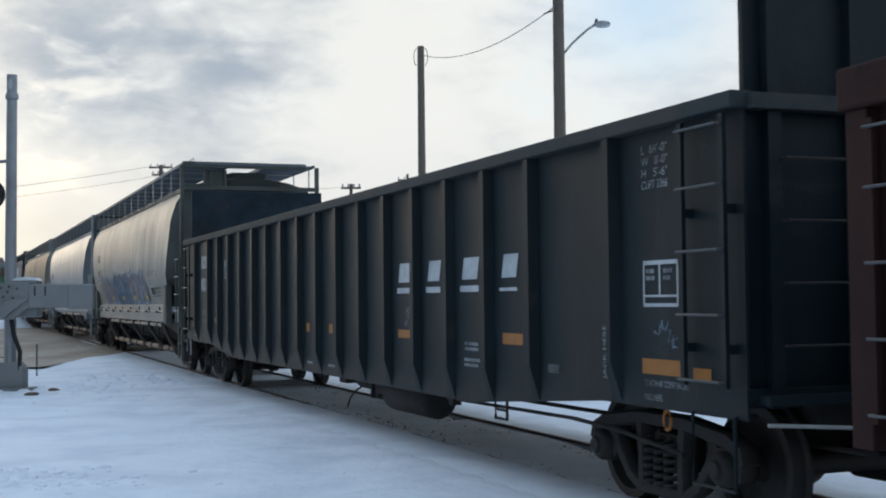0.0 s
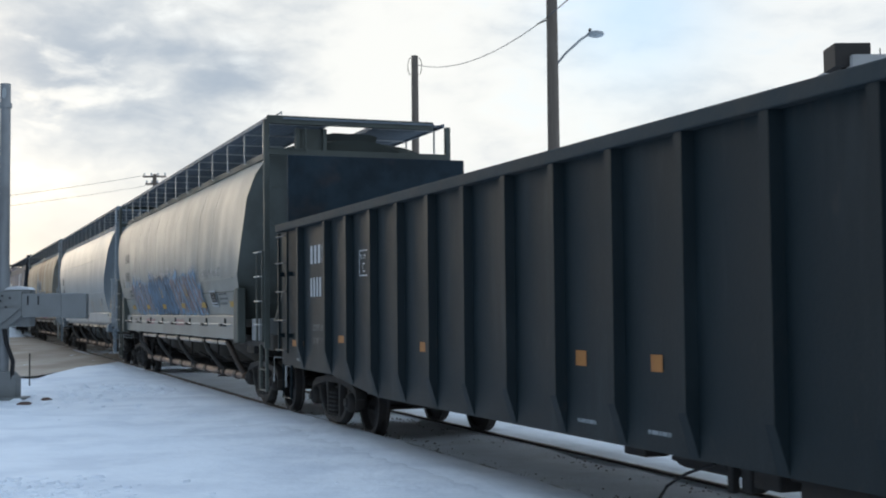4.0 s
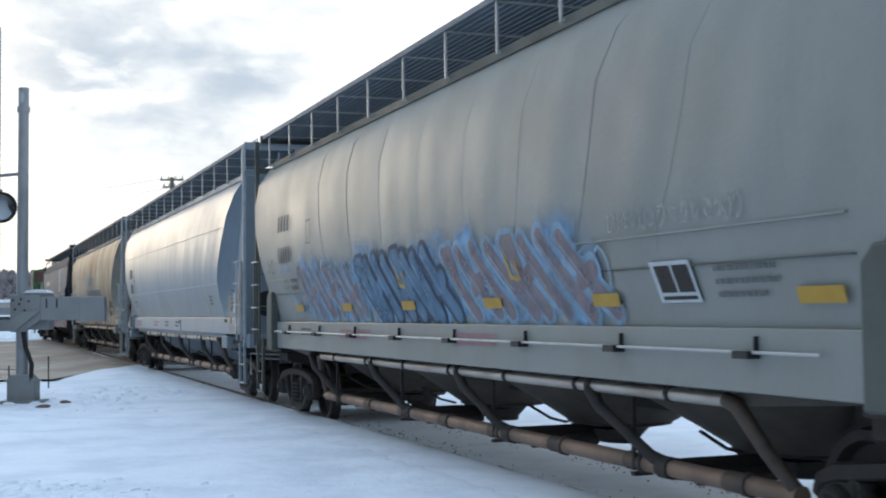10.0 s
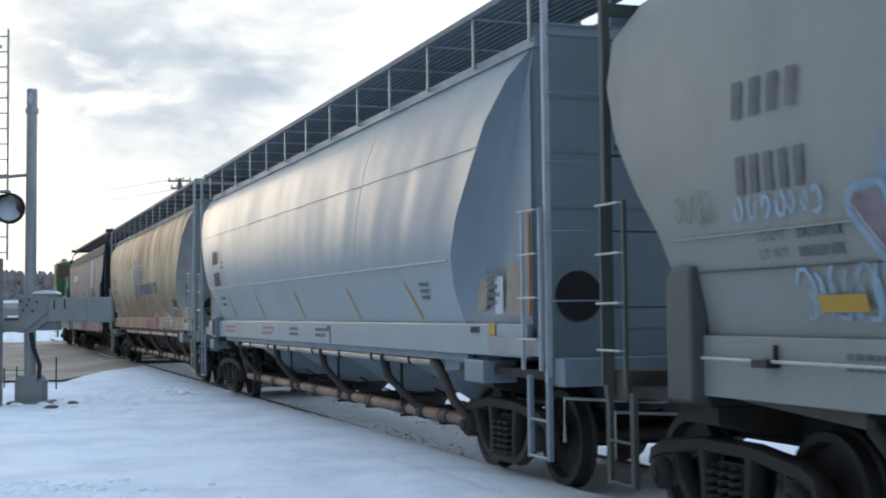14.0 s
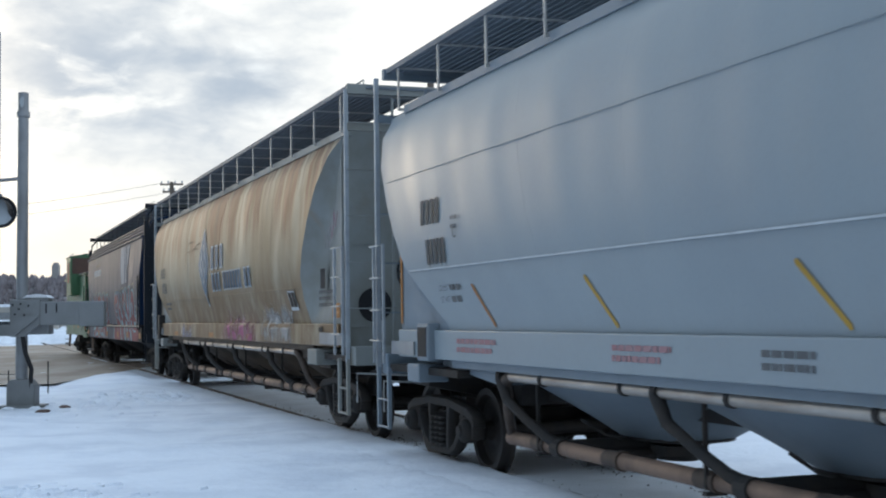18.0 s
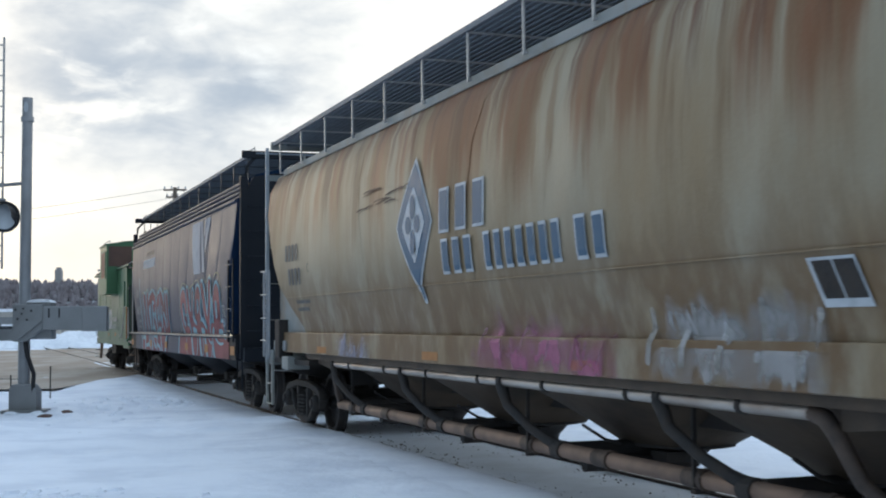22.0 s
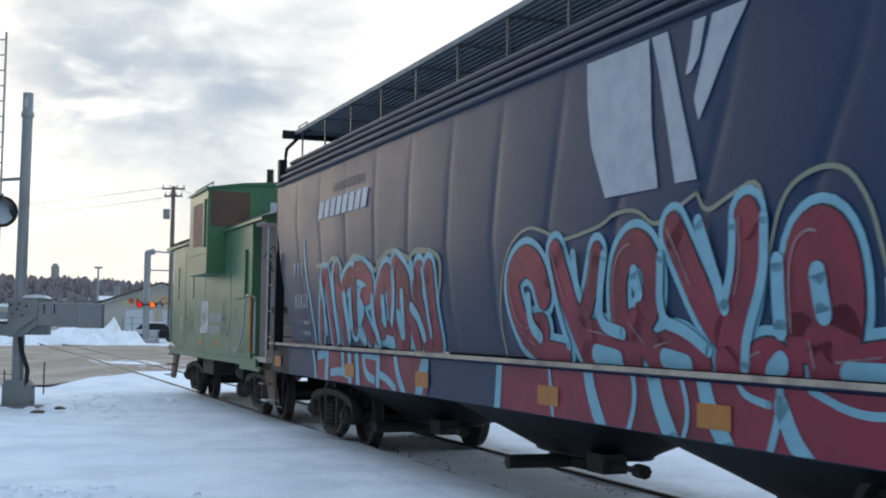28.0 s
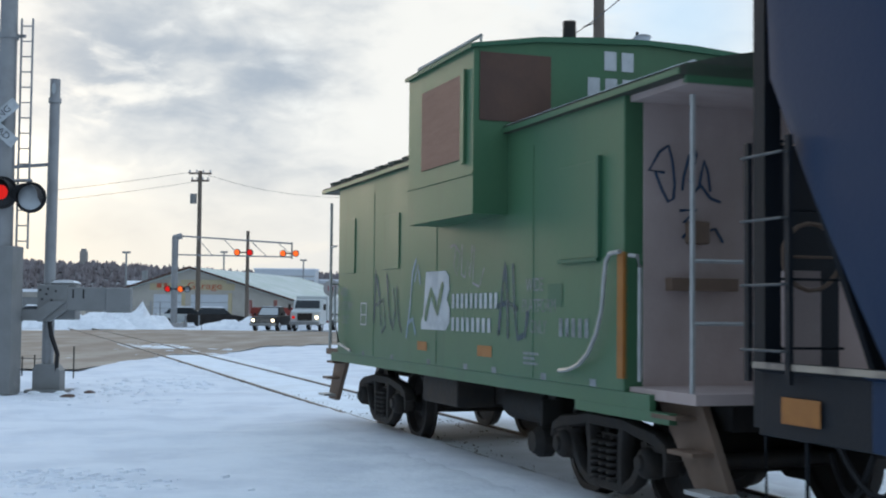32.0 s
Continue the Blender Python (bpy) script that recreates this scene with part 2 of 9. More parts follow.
M_GREEN = material("green_caboose_paint", (0.05264, 0.1363, 0.07144), 0.42, second=(0.0705, 0.1551, 0.0799), scale=0.9, amount=0.8, bump=0.07, bump_scale=25, extra=streaks((0.05, 0.10, 0.055), 0.52, 0.75, 0.6, 1.8, 0.2))
M_DKGREEN = material("dark_green_shade_side", (0.035, 0.115, 0.065), 0.5, second=(0.05, 0.13, 0.075), scale=1.2, bump=0.08)
M_CABROOF = material("caboose_roof", (0.06, 0.07, 0.055), 0.7, second=(0.10, 0.09, 0.07), scale=1.5, bump=0.2)
M_PINK = material("faded_end_wall", (0.425, 0.34, 0.3187), 0.65, second=(0.34, 0.2635, 0.2422), scale=1.5, bump=0.12, extra=streaks((0.27, 0.20, 0.17), 0.5, 0.75, 0.6, 2.0, 0.3))
M_PLY = material("plywood_panel", (0.30, 0.17, 0.12), 0.75, second=(0.25, 0.14, 0.10), scale=2, stretch=(1, 1, 6), bump=0.15)
M_DKBROWN = material("dark_brown_panel", (0.085, 0.05, 0.04), 0.7, second=(0.12, 0.07, 0.05), scale=2.5, bump=0.15)
M_STEP = material("rusty_step", (0.16, 0.105, 0.075), 0.7, second=(0.09, 0.07, 0.055), scale=3, bump=0.2)
M_WHITE = material("white_lettering", (0.48, 0.51, 0.53), 0.6, second=(0.34, 0.36, 0.38), scale=5, amount=0.7, bump=0.05)
M_DIMWHITE = material("faded_white_lettering", (0.28, 0.31, 0.33), 0.65, second=(0.17, 0.19, 0.20), scale=6, amount=0.7, bump=0.05)
M_BLACKTXT = material("dark_lettering", (0.045, 0.048, 0.052), 0.6, second=(0.09, 0.095, 0.1), scale=6, bump=0.05)
M_GREYTXT = material("faded_dark_lettering", (0.10, 0.105, 0.11), 0.6, second=(0.155, 0.155, 0.155), scale=6, bump=0.05)
M_BLUETXT = material("blue_lettering", (0.040, 0.098, 0.165), 0.5, second=(0.065, 0.12, 0.165), scale=5, bump=0.05)
M_REDTXT = material("faded_red_lettering", (0.32, 0.16, 0.17), 0.6, second=(0.32, 0.24, 0.25), scale=6, bump=0.05)
M_ORANGE = material("orange_reflector", (0.34, 0.135, 0.028), 0.5, second=(0.26, 0.10, 0.025), scale=6, bump=0.05)
M_YELLOW = material("yellow_reflector", (0.42, 0.25, 0.035), 0.5, second=(0.34, 0.19, 0.03), scale=6, bump=0.05)
M_GRAB = material("pale_grab_iron", (0.42, 0.42, 0.41), 0.45, 0.3, scale=8)
M_DKRUNG = material("dark_grab_iron", (0.09, 0.095, 0.1), 0.5, 0.3, scale=8)
M_PIPE = material("steel_pipe", (0.46, 0.42, 0.375), 0.36, 0.6, second=(0.27, 0.21, 0.17), scale=3, stretch=(0.4, 1, 1), amount=0.8, bump=0.12)
# bay colours: brown grime and rust, darkened further for the shade under the car
M_BAY = material("grimy_shaded_bay_paint", (0.084, 0.070, 0.055), 0.6, second=(0.050, 0.044, 0.038), scale=1.5, amount=0.8, bump=0.15, extra=streaks((0.05, 0.042, 0.036), 0.5, 0.7, 0.6, 2.0, 0.5))
M_RUSTBAY = material("rusty_shaded_bay_paint", (0.085, 0.060, 0.040), 0.65, second=(0.045, 0.034, 0.027), scale=1.5, amount=0.9, bump=0.2)
M_RUSTPIPE = material("rusty_pipe", (0.25, 0.165, 0.12), 0.6, 0.3, second=(0.16, 0.11, 0.085), scale=2, amount=0.9, bump=0.2)
M_RUSTDARK = material("dark_rusty_steel", (0.10, 0.072, 0.056), 0.65, 0.2, second=(0.05, 0.042, 0.038), scale=4, amount=0.9, bump=0.2)
M_PALEPOST = material("pale_post_paint", (0.33, 0.36, 0.385), 0.5, second=(0.25, 0.27, 0.285), scale=4, amount=0.7, bump=0.1)
M_GRATE = material("walkway_grating", (0.15, 0.175, 0.205), 0.6, 0.3, scale=6)
M_POST = material("galvanised_steel", (0.29, 0.30, 0.31), 0.5, 0.4, second=(0.22, 0.22, 0.225), scale=3, bump=0.1)
M_GREYBOX = material("grey_signal_paint", (0.215, 0.22, 0.22), 0.55, second=(0.165, 0.17, 0.165), scale=2.5, bump=0.1)
M_BLACK = material("black_housing", (0.02, 0.02, 0.022), 0.5, bump=0.05)
M_LENS = material("dull_lens", (0.42, 0.45, 0.47), 0.25, second=(0.35, 0.37, 0.38), scale=4)
M_WOOD = material("weathered_pole", (0.13, 0.105, 0.085), 0.85, second=(0.19, 0.16, 0.135), scale=3, stretch=(3, 3, 0.3), bump=0.4)
M_WIRE = material("wire", (0.10, 0.10, 0.11), 0.6)
M_CONC = material("concrete", (0.36, 0.35, 0.34), 0.85, second=(0.28, 0.27, 0.265), scale=0.5, bump=0.1)
M_GARAGE = material("garage_siding", (0.42, 0.39, 0.34), 0.7, second=(0.32, 0.30, 0.27), scale=0.7, bump=0.1)
M_GARDOOR = material("garage_door", (0.50, 0.53, 0.56), 0.5, second=(0.44, 0.47, 0.5), scale=1.0, bump=0.05)
M_YTRIM = material("yellow_trim", (0.46, 0.39, 0.25), 0.6, second=(0.40, 0.34, 0.22), scale=2)
M_SIGNRED = material("red_sign_paint", (0.45, 0.10, 0.05), 0.5)
M_ROOFMETAL = material("pale_green_roof", (0.42, 0.50, 0.46), 0.5, second=(0.62, 0.65, 0.66), scale=0.5, amount=0.8, bump=0.05)
M_GLASS = material("dark_glass", (0.03, 0.035, 0.04), 0.08, second=(0.04, 0.05, 0.055), scale=1, bump=0.0)
# needles lightened to mauve-grey: the haze of distance is in the base colour
M_TREE = material("hazed_pine_needles", (0.165, 0.142, 0.145), 0.95, second=(0.27, 0.25, 0.26), scale=0.12, amount=0.8, bump=0.3, bump_scale=2)
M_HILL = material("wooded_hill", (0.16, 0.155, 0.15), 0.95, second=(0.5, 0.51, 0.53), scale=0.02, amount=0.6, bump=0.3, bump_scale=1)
M_TRUCKBLK = material("dark_vehicle_paint", (0.014, 0.012, 0.011), 0.5, spec=0.25, second=(0.03, 0.028, 0.028), scale=2, bump=0.02)
M_TRUCKWHT = material("white_vehicle_paint", (0.52, 0.55, 0.55), 0.35, second=(0.42, 0.44, 0.44), scale=2, bump=0.02)
M_CHROME = material("chrome", (0.5, 0.5, 0.5), 0.2, 1.0, bump=0.0)
M_TYRE = material("rubber", (0.025, 0.025, 0.025), 0.85, bump=0.3)
M_REDVEH = material("red_vehicle_paint", (0.22, 0.04, 0.03), 0.4, scale=2)
M_REDON = glowing("lit_red_lens", (0.72, 0.022, 0.02), 1.0)
M_AMBERON = glowing("lit_amber_lens", (1.0, 0.16, 0.03), 1.3)
M_HEADLIGHT = glowing("lit_headlight", (1.0, 0.84, 0.58), 5.0)
G_RED = material("graffiti_red", (0.185, 0.011, 0.034), 0.5, second=(0.075, 0.009, 0.020), scale=1.6, amount=0.8, bump=0.04)
G_BLUE = material("graffiti_light_blue", (0.155, 0.35, 0.44), 0.5, second=(0.12, 0.27, 0.36), scale=2.5, bump=0.04)
G_DKBLUE = material("graffiti_dark_blue", (0.022, 0.042, 0.075), 0.5, second=(0.04, 0.065, 0.10), scale=2.5, bump=0.04)
G_SKY = material("graffiti_sky_blue", (0.27, 0.40, 0.52), 0.55, second=(0.24, 0.32, 0.39), scale=2.5, bump=0.04)
G_MIDBLUE = material("graffiti_mid_blue", (0.10, 0.20, 0.32), 0.55, second=(0.13, 0.19, 0.24), scale=2.5, bump=0.04)
G_DULL = material("faded_graffiti_white", (0.42, 0.42, 0.42), 0.55, second=(0.25, 0.235, 0.20), scale=4, amount=0.9, bump=0.04)
G_TAG = material("dark_blue_marker", (0.025, 0.05, 0.095), 0.5, second=(0.04, 0.07, 0.12), scale=3, bump=0.03)
G_FAINT = material("faint_chalk", (0.30, 0.315, 0.31), 0.55, second=(0.27, 0.28, 0.26), scale=4, amount=0.9, bump=0.04)
G_MAUVE = material("graffiti_mauve", (0.24, 0.18, 0.19), 0.55, second=(0.20, 0.17, 0.175), scale=2.5, bump=0.04)
G_WHITE = material("graffiti_white", (0.36, 0.39, 0.43), 0.55, second=(0.28, 0.31, 0.35), scale=3, bump=0.04)
M_EAVE = material("blue_grey_eave", (0.035, 0.045, 0.075), 0.5, spec=0.25, second=(0.05, 0.058, 0.085), scale=1.5, bump=0.1)
# pale metal whose colour stands in for the glint on the navy sill ledge
M_LEDGE = material("ledge_glint_metal", (0.36, 0.31, 0.25), 0.4, 0.4, second=(0.12, 0.1, 0.1), scale=2.5, amount=0.8, bump=0.1)
G_CABBLUE = material("graffiti_navy_spray", (0.045, 0.075, 0.14), 0.55, second=(0.05, 0.11, 0.10), scale=3, amount=0.9, bump=0.04)
M_STRIPE = material("pale_company_stripe", (0.34, 0.37, 0.41), 0.6, second=(0.26, 0.29, 0.33), scale=5, amount=0.7, bump=0.05)
G_MRLDARK = material("graffiti_black", (0.014, 0.016, 0.03), 0.5, scale=3, bump=0.04)
G_PALEOLIVE = material("pale_spray_line", (0.20, 0.215, 0.16), 0.55, second=(0.16, 0.18, 0.14), scale=2.5, bump=0.04)
G_OLIVE = material("graffiti_olive", (0.13, 0.14, 0.085), 0.55, second=(0.10, 0.11, 0.07), scale=2.5, bump=0.04)
G_PINK = material("graffiti_pink", (0.34, 0.13, 0.20), 0.55, second=(0.30, 0.18, 0.22), scale=3, bump=0.04)


def worn(m, least, most):
    """Sprayed paint that has weathered thin in patches."""
    g = Tree(m.node_tree, False)
    co = g.n("ShaderNodeTexCoord").outputs["Object"]
    cover = g.ramp(g.noise(co, 2.6, 4.0, 0.6), 0.32, 0.62)
    p = next(n for n in g.t.nodes if n.type == "BSDF_PRINCIPLED")
    g.put(p.inputs["Alpha"], g.math("ADD", g.math("MULTIPLY", cover, most - least), least))


for _m, _lo, _hi in ((G_SKY, 0.35, 0.8), (G_MAUVE, 0.45, 0.85), (G_MIDBLUE, 0.5, 0.85), (G_DKBLUE, 0.7, 0.95), (G_PINK, 0.25, 0.7), (G_DULL, 0.3, 0.75), (G_CABBLUE, 0.4, 0.8), (G_WHITE, 0.4, 0.85), (G_FAINT, 0.2, 0.6), (G_OLIVE, 0.3, 0.7), (M_GREYTXT, 0.6, 0.95), (M_DIMWHITE, 0.5, 0.95)):
    worn(_m, _lo, _hi)


def spray(name, colour, top, bottom, ends, soft=0.22, amount=0.8, scale=2.2, second=None):
    """A soft-edged coat of spray paint that thins out in drips above one height and below another."""
    m = material(name, colour, 0.55, second=second, scale=2.5, bump=0.03)
    g = Tree(m.node_tree, False)
    co = g.n("ShaderNodeTexCoord").outputs["Object"]
    sep = g.n("ShaderNodeSeparateXYZ")
    g.put(sep.inputs[0], co)
    run = g.noise(g.scaled(co, (1, 1, 0.35)), scale, 4.0, 0.6)
    z = g.math("ADD", sep.outputs[2], g.math("MULTIPLY", g.math("SUBTRACT", run, 0.5), 0.9))
    a = g.math("MULTIPLY", g.ramp(z, top, top - soft), g.ramp(z, bottom, bottom + soft * 0.5))
    x = g.math("ADD", sep.outputs[0], g.math("MULTIPLY", g.math("SUBTRACT", run, 0.5), 1.4))
    a = g.math("MULTIPLY", a, g.math("MULTIPLY", g.ramp(x, ends[0], ends[0] + 0.5), g.ramp(x, ends[1], ends[1] - 0.5)))
    a = g.math("MULTIPLY", a, g.math("ADD", g.math("MULTIPLY", g.ramp(g.noise(co, 3.1, 3.0), 0.38, 0.62), 0.6), 0.4))
    p = next(n for n in g.t.nodes if n.type == "BSDF_PRINCIPLED")
    g.put(p.inputs["Alpha"], g.math("MULTIPLY", a, amount))
    return m


G_LILACHAZE = spray("sprayed_lilac_haze", (0.36, 0.36, 0.46), 1.52, 1.12, (3.2, 4.9), 0.16, 0.7, 5.0)
G_WHITEHAZE = spray("sprayed_white_haze", (0.40, 0.40, 0.40), 1.86, 1.20, (-5.9, -3.6), 0.25, 0.7, 4.0)
G_TAN = material("tan_decal", (0.24, 0.19, 0.13), 0.6, second=(0.28, 0.25, 0.2), scale=6, amount=0.9, bump=0.03)
G_HAZE = spray("sprayed_blue_haze", (0.19, 0.345, 0.53), 2.58, 1.50, (-3.6, 5.8), 0.35, 0.85)
G_PINKHAZE = spray("sprayed_pink_haze", (0.42, 0.12, 0.24), 1.72, 1.15, (-3.2, -0.1), 0.35, 0.7, 5.0)
M_STONE = material("grey_stone", (0.16, 0.155, 0.15), 0.9, second=(0.3, 0.3, 0.31), scale=9, bump=0.4)

# ---- mesh building ----


class Mesh:
    """Collects vertices and faces of one part."""

    def __init__(self):
        self.v, self.f = [], []

    def add(self, verts, faces):
        k = len(self.v)
        self.v += [tuple(p) for p in verts]
        self.f += [tuple(i + k for i in f) for f in faces]
        return self

    def box(self, x0, x1, y0, y1, z0, z1):
        x0, x1, y0, y1, z0, z1 = min(x0, x1), max(x0, x1), min(y0, y1), max(y0, y1), min(z0, z1), max(z0, z1)
        return self.add([(x, y, z) for x in (x0, x1) for y in (y0, y1) for z in (z0, z1)],
                        [(0, 1, 3, 2), (4, 6, 7, 5), (0, 4, 5, 1), (2, 3, 7, 6), (0, 2, 6, 4), (1, 5, 7, 3)])

    def bar(self, p, q, w, h=None):
        """A square bar from p to q."""
        p, q = Vector(p), Vector(q)
        d = (q - p).normalized()
        side = d.cross(Vector((0, 1, 0)) if abs(d.y) < 0.9 else Vector((0, 0, 1))).normalized() * w / 2
        up = d.cross(side).normalized() * (h or w) / 2
        vs = [e + a * side + b * up for e in (p, q) for a, b in ((-1, -1), (1, -1), (1, 1), (-1, 1))]
        return self.add(vs, [(0, 3, 2, 1), (4, 5, 6, 7)] + [(i, (i + 1) % 4, 4 + (i + 1) % 4, 4 + i) for i in range(4)])

    def tube(self, pts, r, n=8, closed=True):
        """A round tube along points."""
        pts = [Vector(p) for p in pts]
        base, rings = len(self.v), []
        for i, p in enumerate(pts):
            d = (pts[min(i + 1, len(pts) - 1)] - pts[max(i - 1, 0)]).normalized()
            a = d.cross(Vector((0, 0, 1)) if abs(d.z) < 0.9 else Vector((1, 0, 0))).normalized()
            b = d.cross(a).normalized()
            rr = r[i] if isinstance(r, (list, tuple)) else r
            rings.append([p + rr * (math.cos(2 * math.pi * k / n) * a + math.sin(2 * math.pi * k / n) * b) for k in range(n)])
        vs = [q for ring in rings for q in ring]
        fs = [(i * n + k, i * n + (k + 1) % n, (i + 1) * n + (k + 1) % n, (i + 1) * n + k) for i in range(len(pts) - 1) for k in range(n)]
        if closed:
            fs += [tuple(range(n))[::-1], tuple((len(pts) - 1) * n + k for k in range(n))]
        return self.add(vs, fs)

    def prism(self, outline, axis, lo, hi):
        """A flat outline pushed from lo to hi along an axis; outline in the two other axes, in order."""
        def p(a, b, c):
            return {"x": (c, a, b), "y": (a, c, b), "z": (a, b, c)}[axis]
        n = len(outline)
        vs = [p(a, b, lo) for a, b in outline] + [p(a, b, hi) for a, b in outline]
        return self.add(vs, [tuple(range(n))[::-1], tuple(range(n, 2 * n))] + [(i, (i + 1) % n, n + (i + 1) % n, n + i) for i in range(n)])

    def lathe(self, profile, axis_y=True, n=28, centre=(0, 0, 0)):
        """A turned body round the y axis: profile of (radius, y)."""
        cx, cy, cz = centre
        vs = [(cx + r * math.cos(2 * math.pi * k / n), cy + y, cz + r * math.sin(2 * math.pi * k / n)) for r, y in profile for k in range(n)]
        m = len(profile)
        fs = [(i * n + k, i * n + (k + 1) % n, (i + 1) * n + (k + 1) % n, (i + 1) * n + k) for i in range(m - 1) for k in range(n)]
        fs += [tuple(range(n))[::-1], tuple((m - 1) * n + k for k in range(n))]
        return self.add(vs, fs)

    def loft(self, rings, cap=True, closed=True):
        n = len(rings[0])
        vs = [p for ring in rings for p in ring]
        m = n if closed else n - 1
        fs = [(i * n + k, i * n + (k + 1) % n, (i + 1) * n + (k + 1) % n, (i + 1) * n + k) for i in range(len(rings) - 1) for k in range(m)]
        if cap:
            fs += [tuple(range(n))[::-1], tuple((len(rings) - 1) * n + k for k in range(n))]
        return self.add(vs, fs)


def data_of(name, mesh, mat, smooth=False):
    me = bpy.data.meshes.new(name)
    me.from_pydata(mesh.v, [], mesh.f)
    me.materials.append(mat)
    if smooth:
        me.shade_smooth()
        me.set_sharp_from_angle(angle=radians(smooth if smooth is not True else 40))
    me.update()
    return me


def part(name, mesh, mat, parent=None, label="", at=(0, 0, 0), smooth=False, bevel=0.0):
    """One mesh object, under a thing or a part."""
    me = data_of(name, mesh, mat, smooth) if isinstance(mesh, Mesh) else mesh
    ob = new(name, me)
    ob.location = at
    if parent:
        ob.parent = parent
    if bevel:
        b = ob.modifiers.new("edges", "BEVEL")
        b.width, b.segments, b.limit_method, b.angle_limit = bevel, 2, "ANGLE", radians(50)
    if label:
        ob["label"] = label
    return ob


def thing(name, label, category, group="", at=(0, 0, 0), turn=0.0):
    ob = new(name)
    ob.matrix_basis = pose(*at, 0, 0, turn)
    return tagged(ob, label, category, group)


# ---- the line of the track ----
FOOT, HEADING, GRADE = 6.041, radians(20.007), 0.0033
BEND_AT = (-20, 10, 20, 30, 40, 110)
BEND = (0.00053, 0.00134, -0.00042, 0.00032, 0.00029, 0.00029)
STEP = 0.5
ARC = np.arange(-60, 320, STEP)
_k = np.interp(ARC, BEND_AT, BEND)
_a = np.concatenate([[0], np.cumsum((_k[1:] + _k[:-1]) / 2 * STEP)])
_a = _a - np.interp(0, ARC, _a) + HEADING
_x = np.concatenate([[0], np.cumsum(-(np.sin(_a[1:]) + np.sin(_a[:-1])) / 2 * STEP)])
_y = np.concatenate([[0], np.cumsum((np.cos(_a[1:]) + np.cos(_a[:-1])) / 2 * STEP)])
LINE_A = _a
LINE_X = _x - np.interp(0, ARC, _x) + FOOT * math.cos(HEADING)
LINE_Y = _y - np.interp(0, ARC, _y) + FOOT * math.sin(HEADING)


def on_line(s, w=0.0, z=0.0):
    """The place s along the track, w from its middle toward the viewer, z over the rail heads."""
    a = np.interp(s, ARC, LINE_A)
    return (float(np.interp(s, ARC, LINE_X) - w * math.cos(a)), float(np.interp(s, ARC, LINE_Y) - w * math.sin(a)), float(GRADE * min(s, 130) + z))


def line_pose(s):
    a = math.degrees(float(np.interp(s, ARC, LINE_A)))
    return pose(*on_line(s), 0, 0, a + 90)


def s_w(x, y):
    """Place along and beside the track, near enough, for arrays."""
    c, n = math.cos(radians(20.9)), math.sin(radians(20.9))
    x0, y0, _ = on_line(20.0)
    return (-n * (x - x0) + c * (y - y0)) + 20.0, -(c * (x - x0) + n * (y - y0))


def value_noise(x, y, cell, seed):
    x, y = np.asarray(x) / cell, np.asarray(y) / cell
    xi, yi = np.floor(x).astype(np.int64), np.floor(y).astype(np.int64)
    fx, fy = x - xi, y - yi
    fx, fy = fx * fx * (3 - 2 * fx), fy * fy * (3 - 2 * fy)

    def h(a, b):
        return np.modf(np.abs(np.sin(a * 127.1 + b * 311.7 + seed * 74.7) * 43758.5453))[0]
    return (h(xi, yi) * (1 - fx) + h(xi + 1, yi) * fx) * (1 - fy) + (h(xi, yi + 1) * (1 - fx) + h(xi + 1, yi + 1) * fx) * fy - 0.5


ROAD = [(-90, 22), (-30, 28.0), (-11.6, 32.5), (-10.1, 37.6), (-9.8, 43.0), (-9.5, 52.0), (-7.2, 57.0), (60, 76), (60, 104), (-9.0, 84.0), (-15.4, 84.0), (-20.9, 86.0), (-27, 79), (-150, 98), (-150, 30)]


def in_road(x, y):
    inside = np.zeros(np.shape(x), bool)
    for (xa, ya), (xb, yb) in zip(ROAD, ROAD[1:] + ROAD[:1]):
        hit = ((ya > y) != (yb > y)) & (x < (xb - xa) * (y - ya) / (yb - ya + 1e-9) + xa)
        inside ^= hit
    return inside


def ground_z(x, y):
    x, y = np.asarray(x, float), np.asarray(y, float)
    s, w = s_w(x, y)
    base = GRADE * np.clip(s, -40, 130)
    relief = 0.10 * value_noise(x, y, 4.0, 1) + 0.08 * value_noise(x, y, 1.3, 2) + 0.045 * value_noise(x, y, 0.5, 3)
    crust = 0.14 * np.maximum(value_noise(x, y, 0.35, 4) - 0.25, 0) * (value_noise(x, y, 3.0, 5) > 0.05)
    rise = np.clip((w - 1.15) / 0.45, 0, 1)
    fall = np.clip((w - 1.6) / 3.5, 0, 1)
    berm_h = 0.08 * np.clip((24 - s) / 9, 0, 1) + 0.21 * np.exp(-((s - 36.5) / 2.5) ** 2 - ((w - 2.4) / 1.0) ** 2)
    near = -0.16 + rise * (0.14 + berm_h) - fall * (berm_h * 0.9 + 0.02)
    far = -0.16 + np.clip((-w - 0.85) / 0.15, 0, 1) * 0.11
    side = np.where(w > 0, near, far)
    amp = np.clip((np.abs(w) - 1.0) / 1.5, 0, 1) * np.where(w > 0, 1.0, 0.6) * np.where(y > 70, 0.4, 1.0)
    z = base + side + (relief + crust) * amp
    # a trodden rut beside the viewer
    z = z - 0.05 * np.exp(-((y - 11.2 - 0.25 * x) / 0.5) ** 2) * (value_noise(x, y, 0.4, 9) > -0.1) * (x < -2.2)
    road = in_road(x, y)
    return np.where(road, base - 0.09, z)


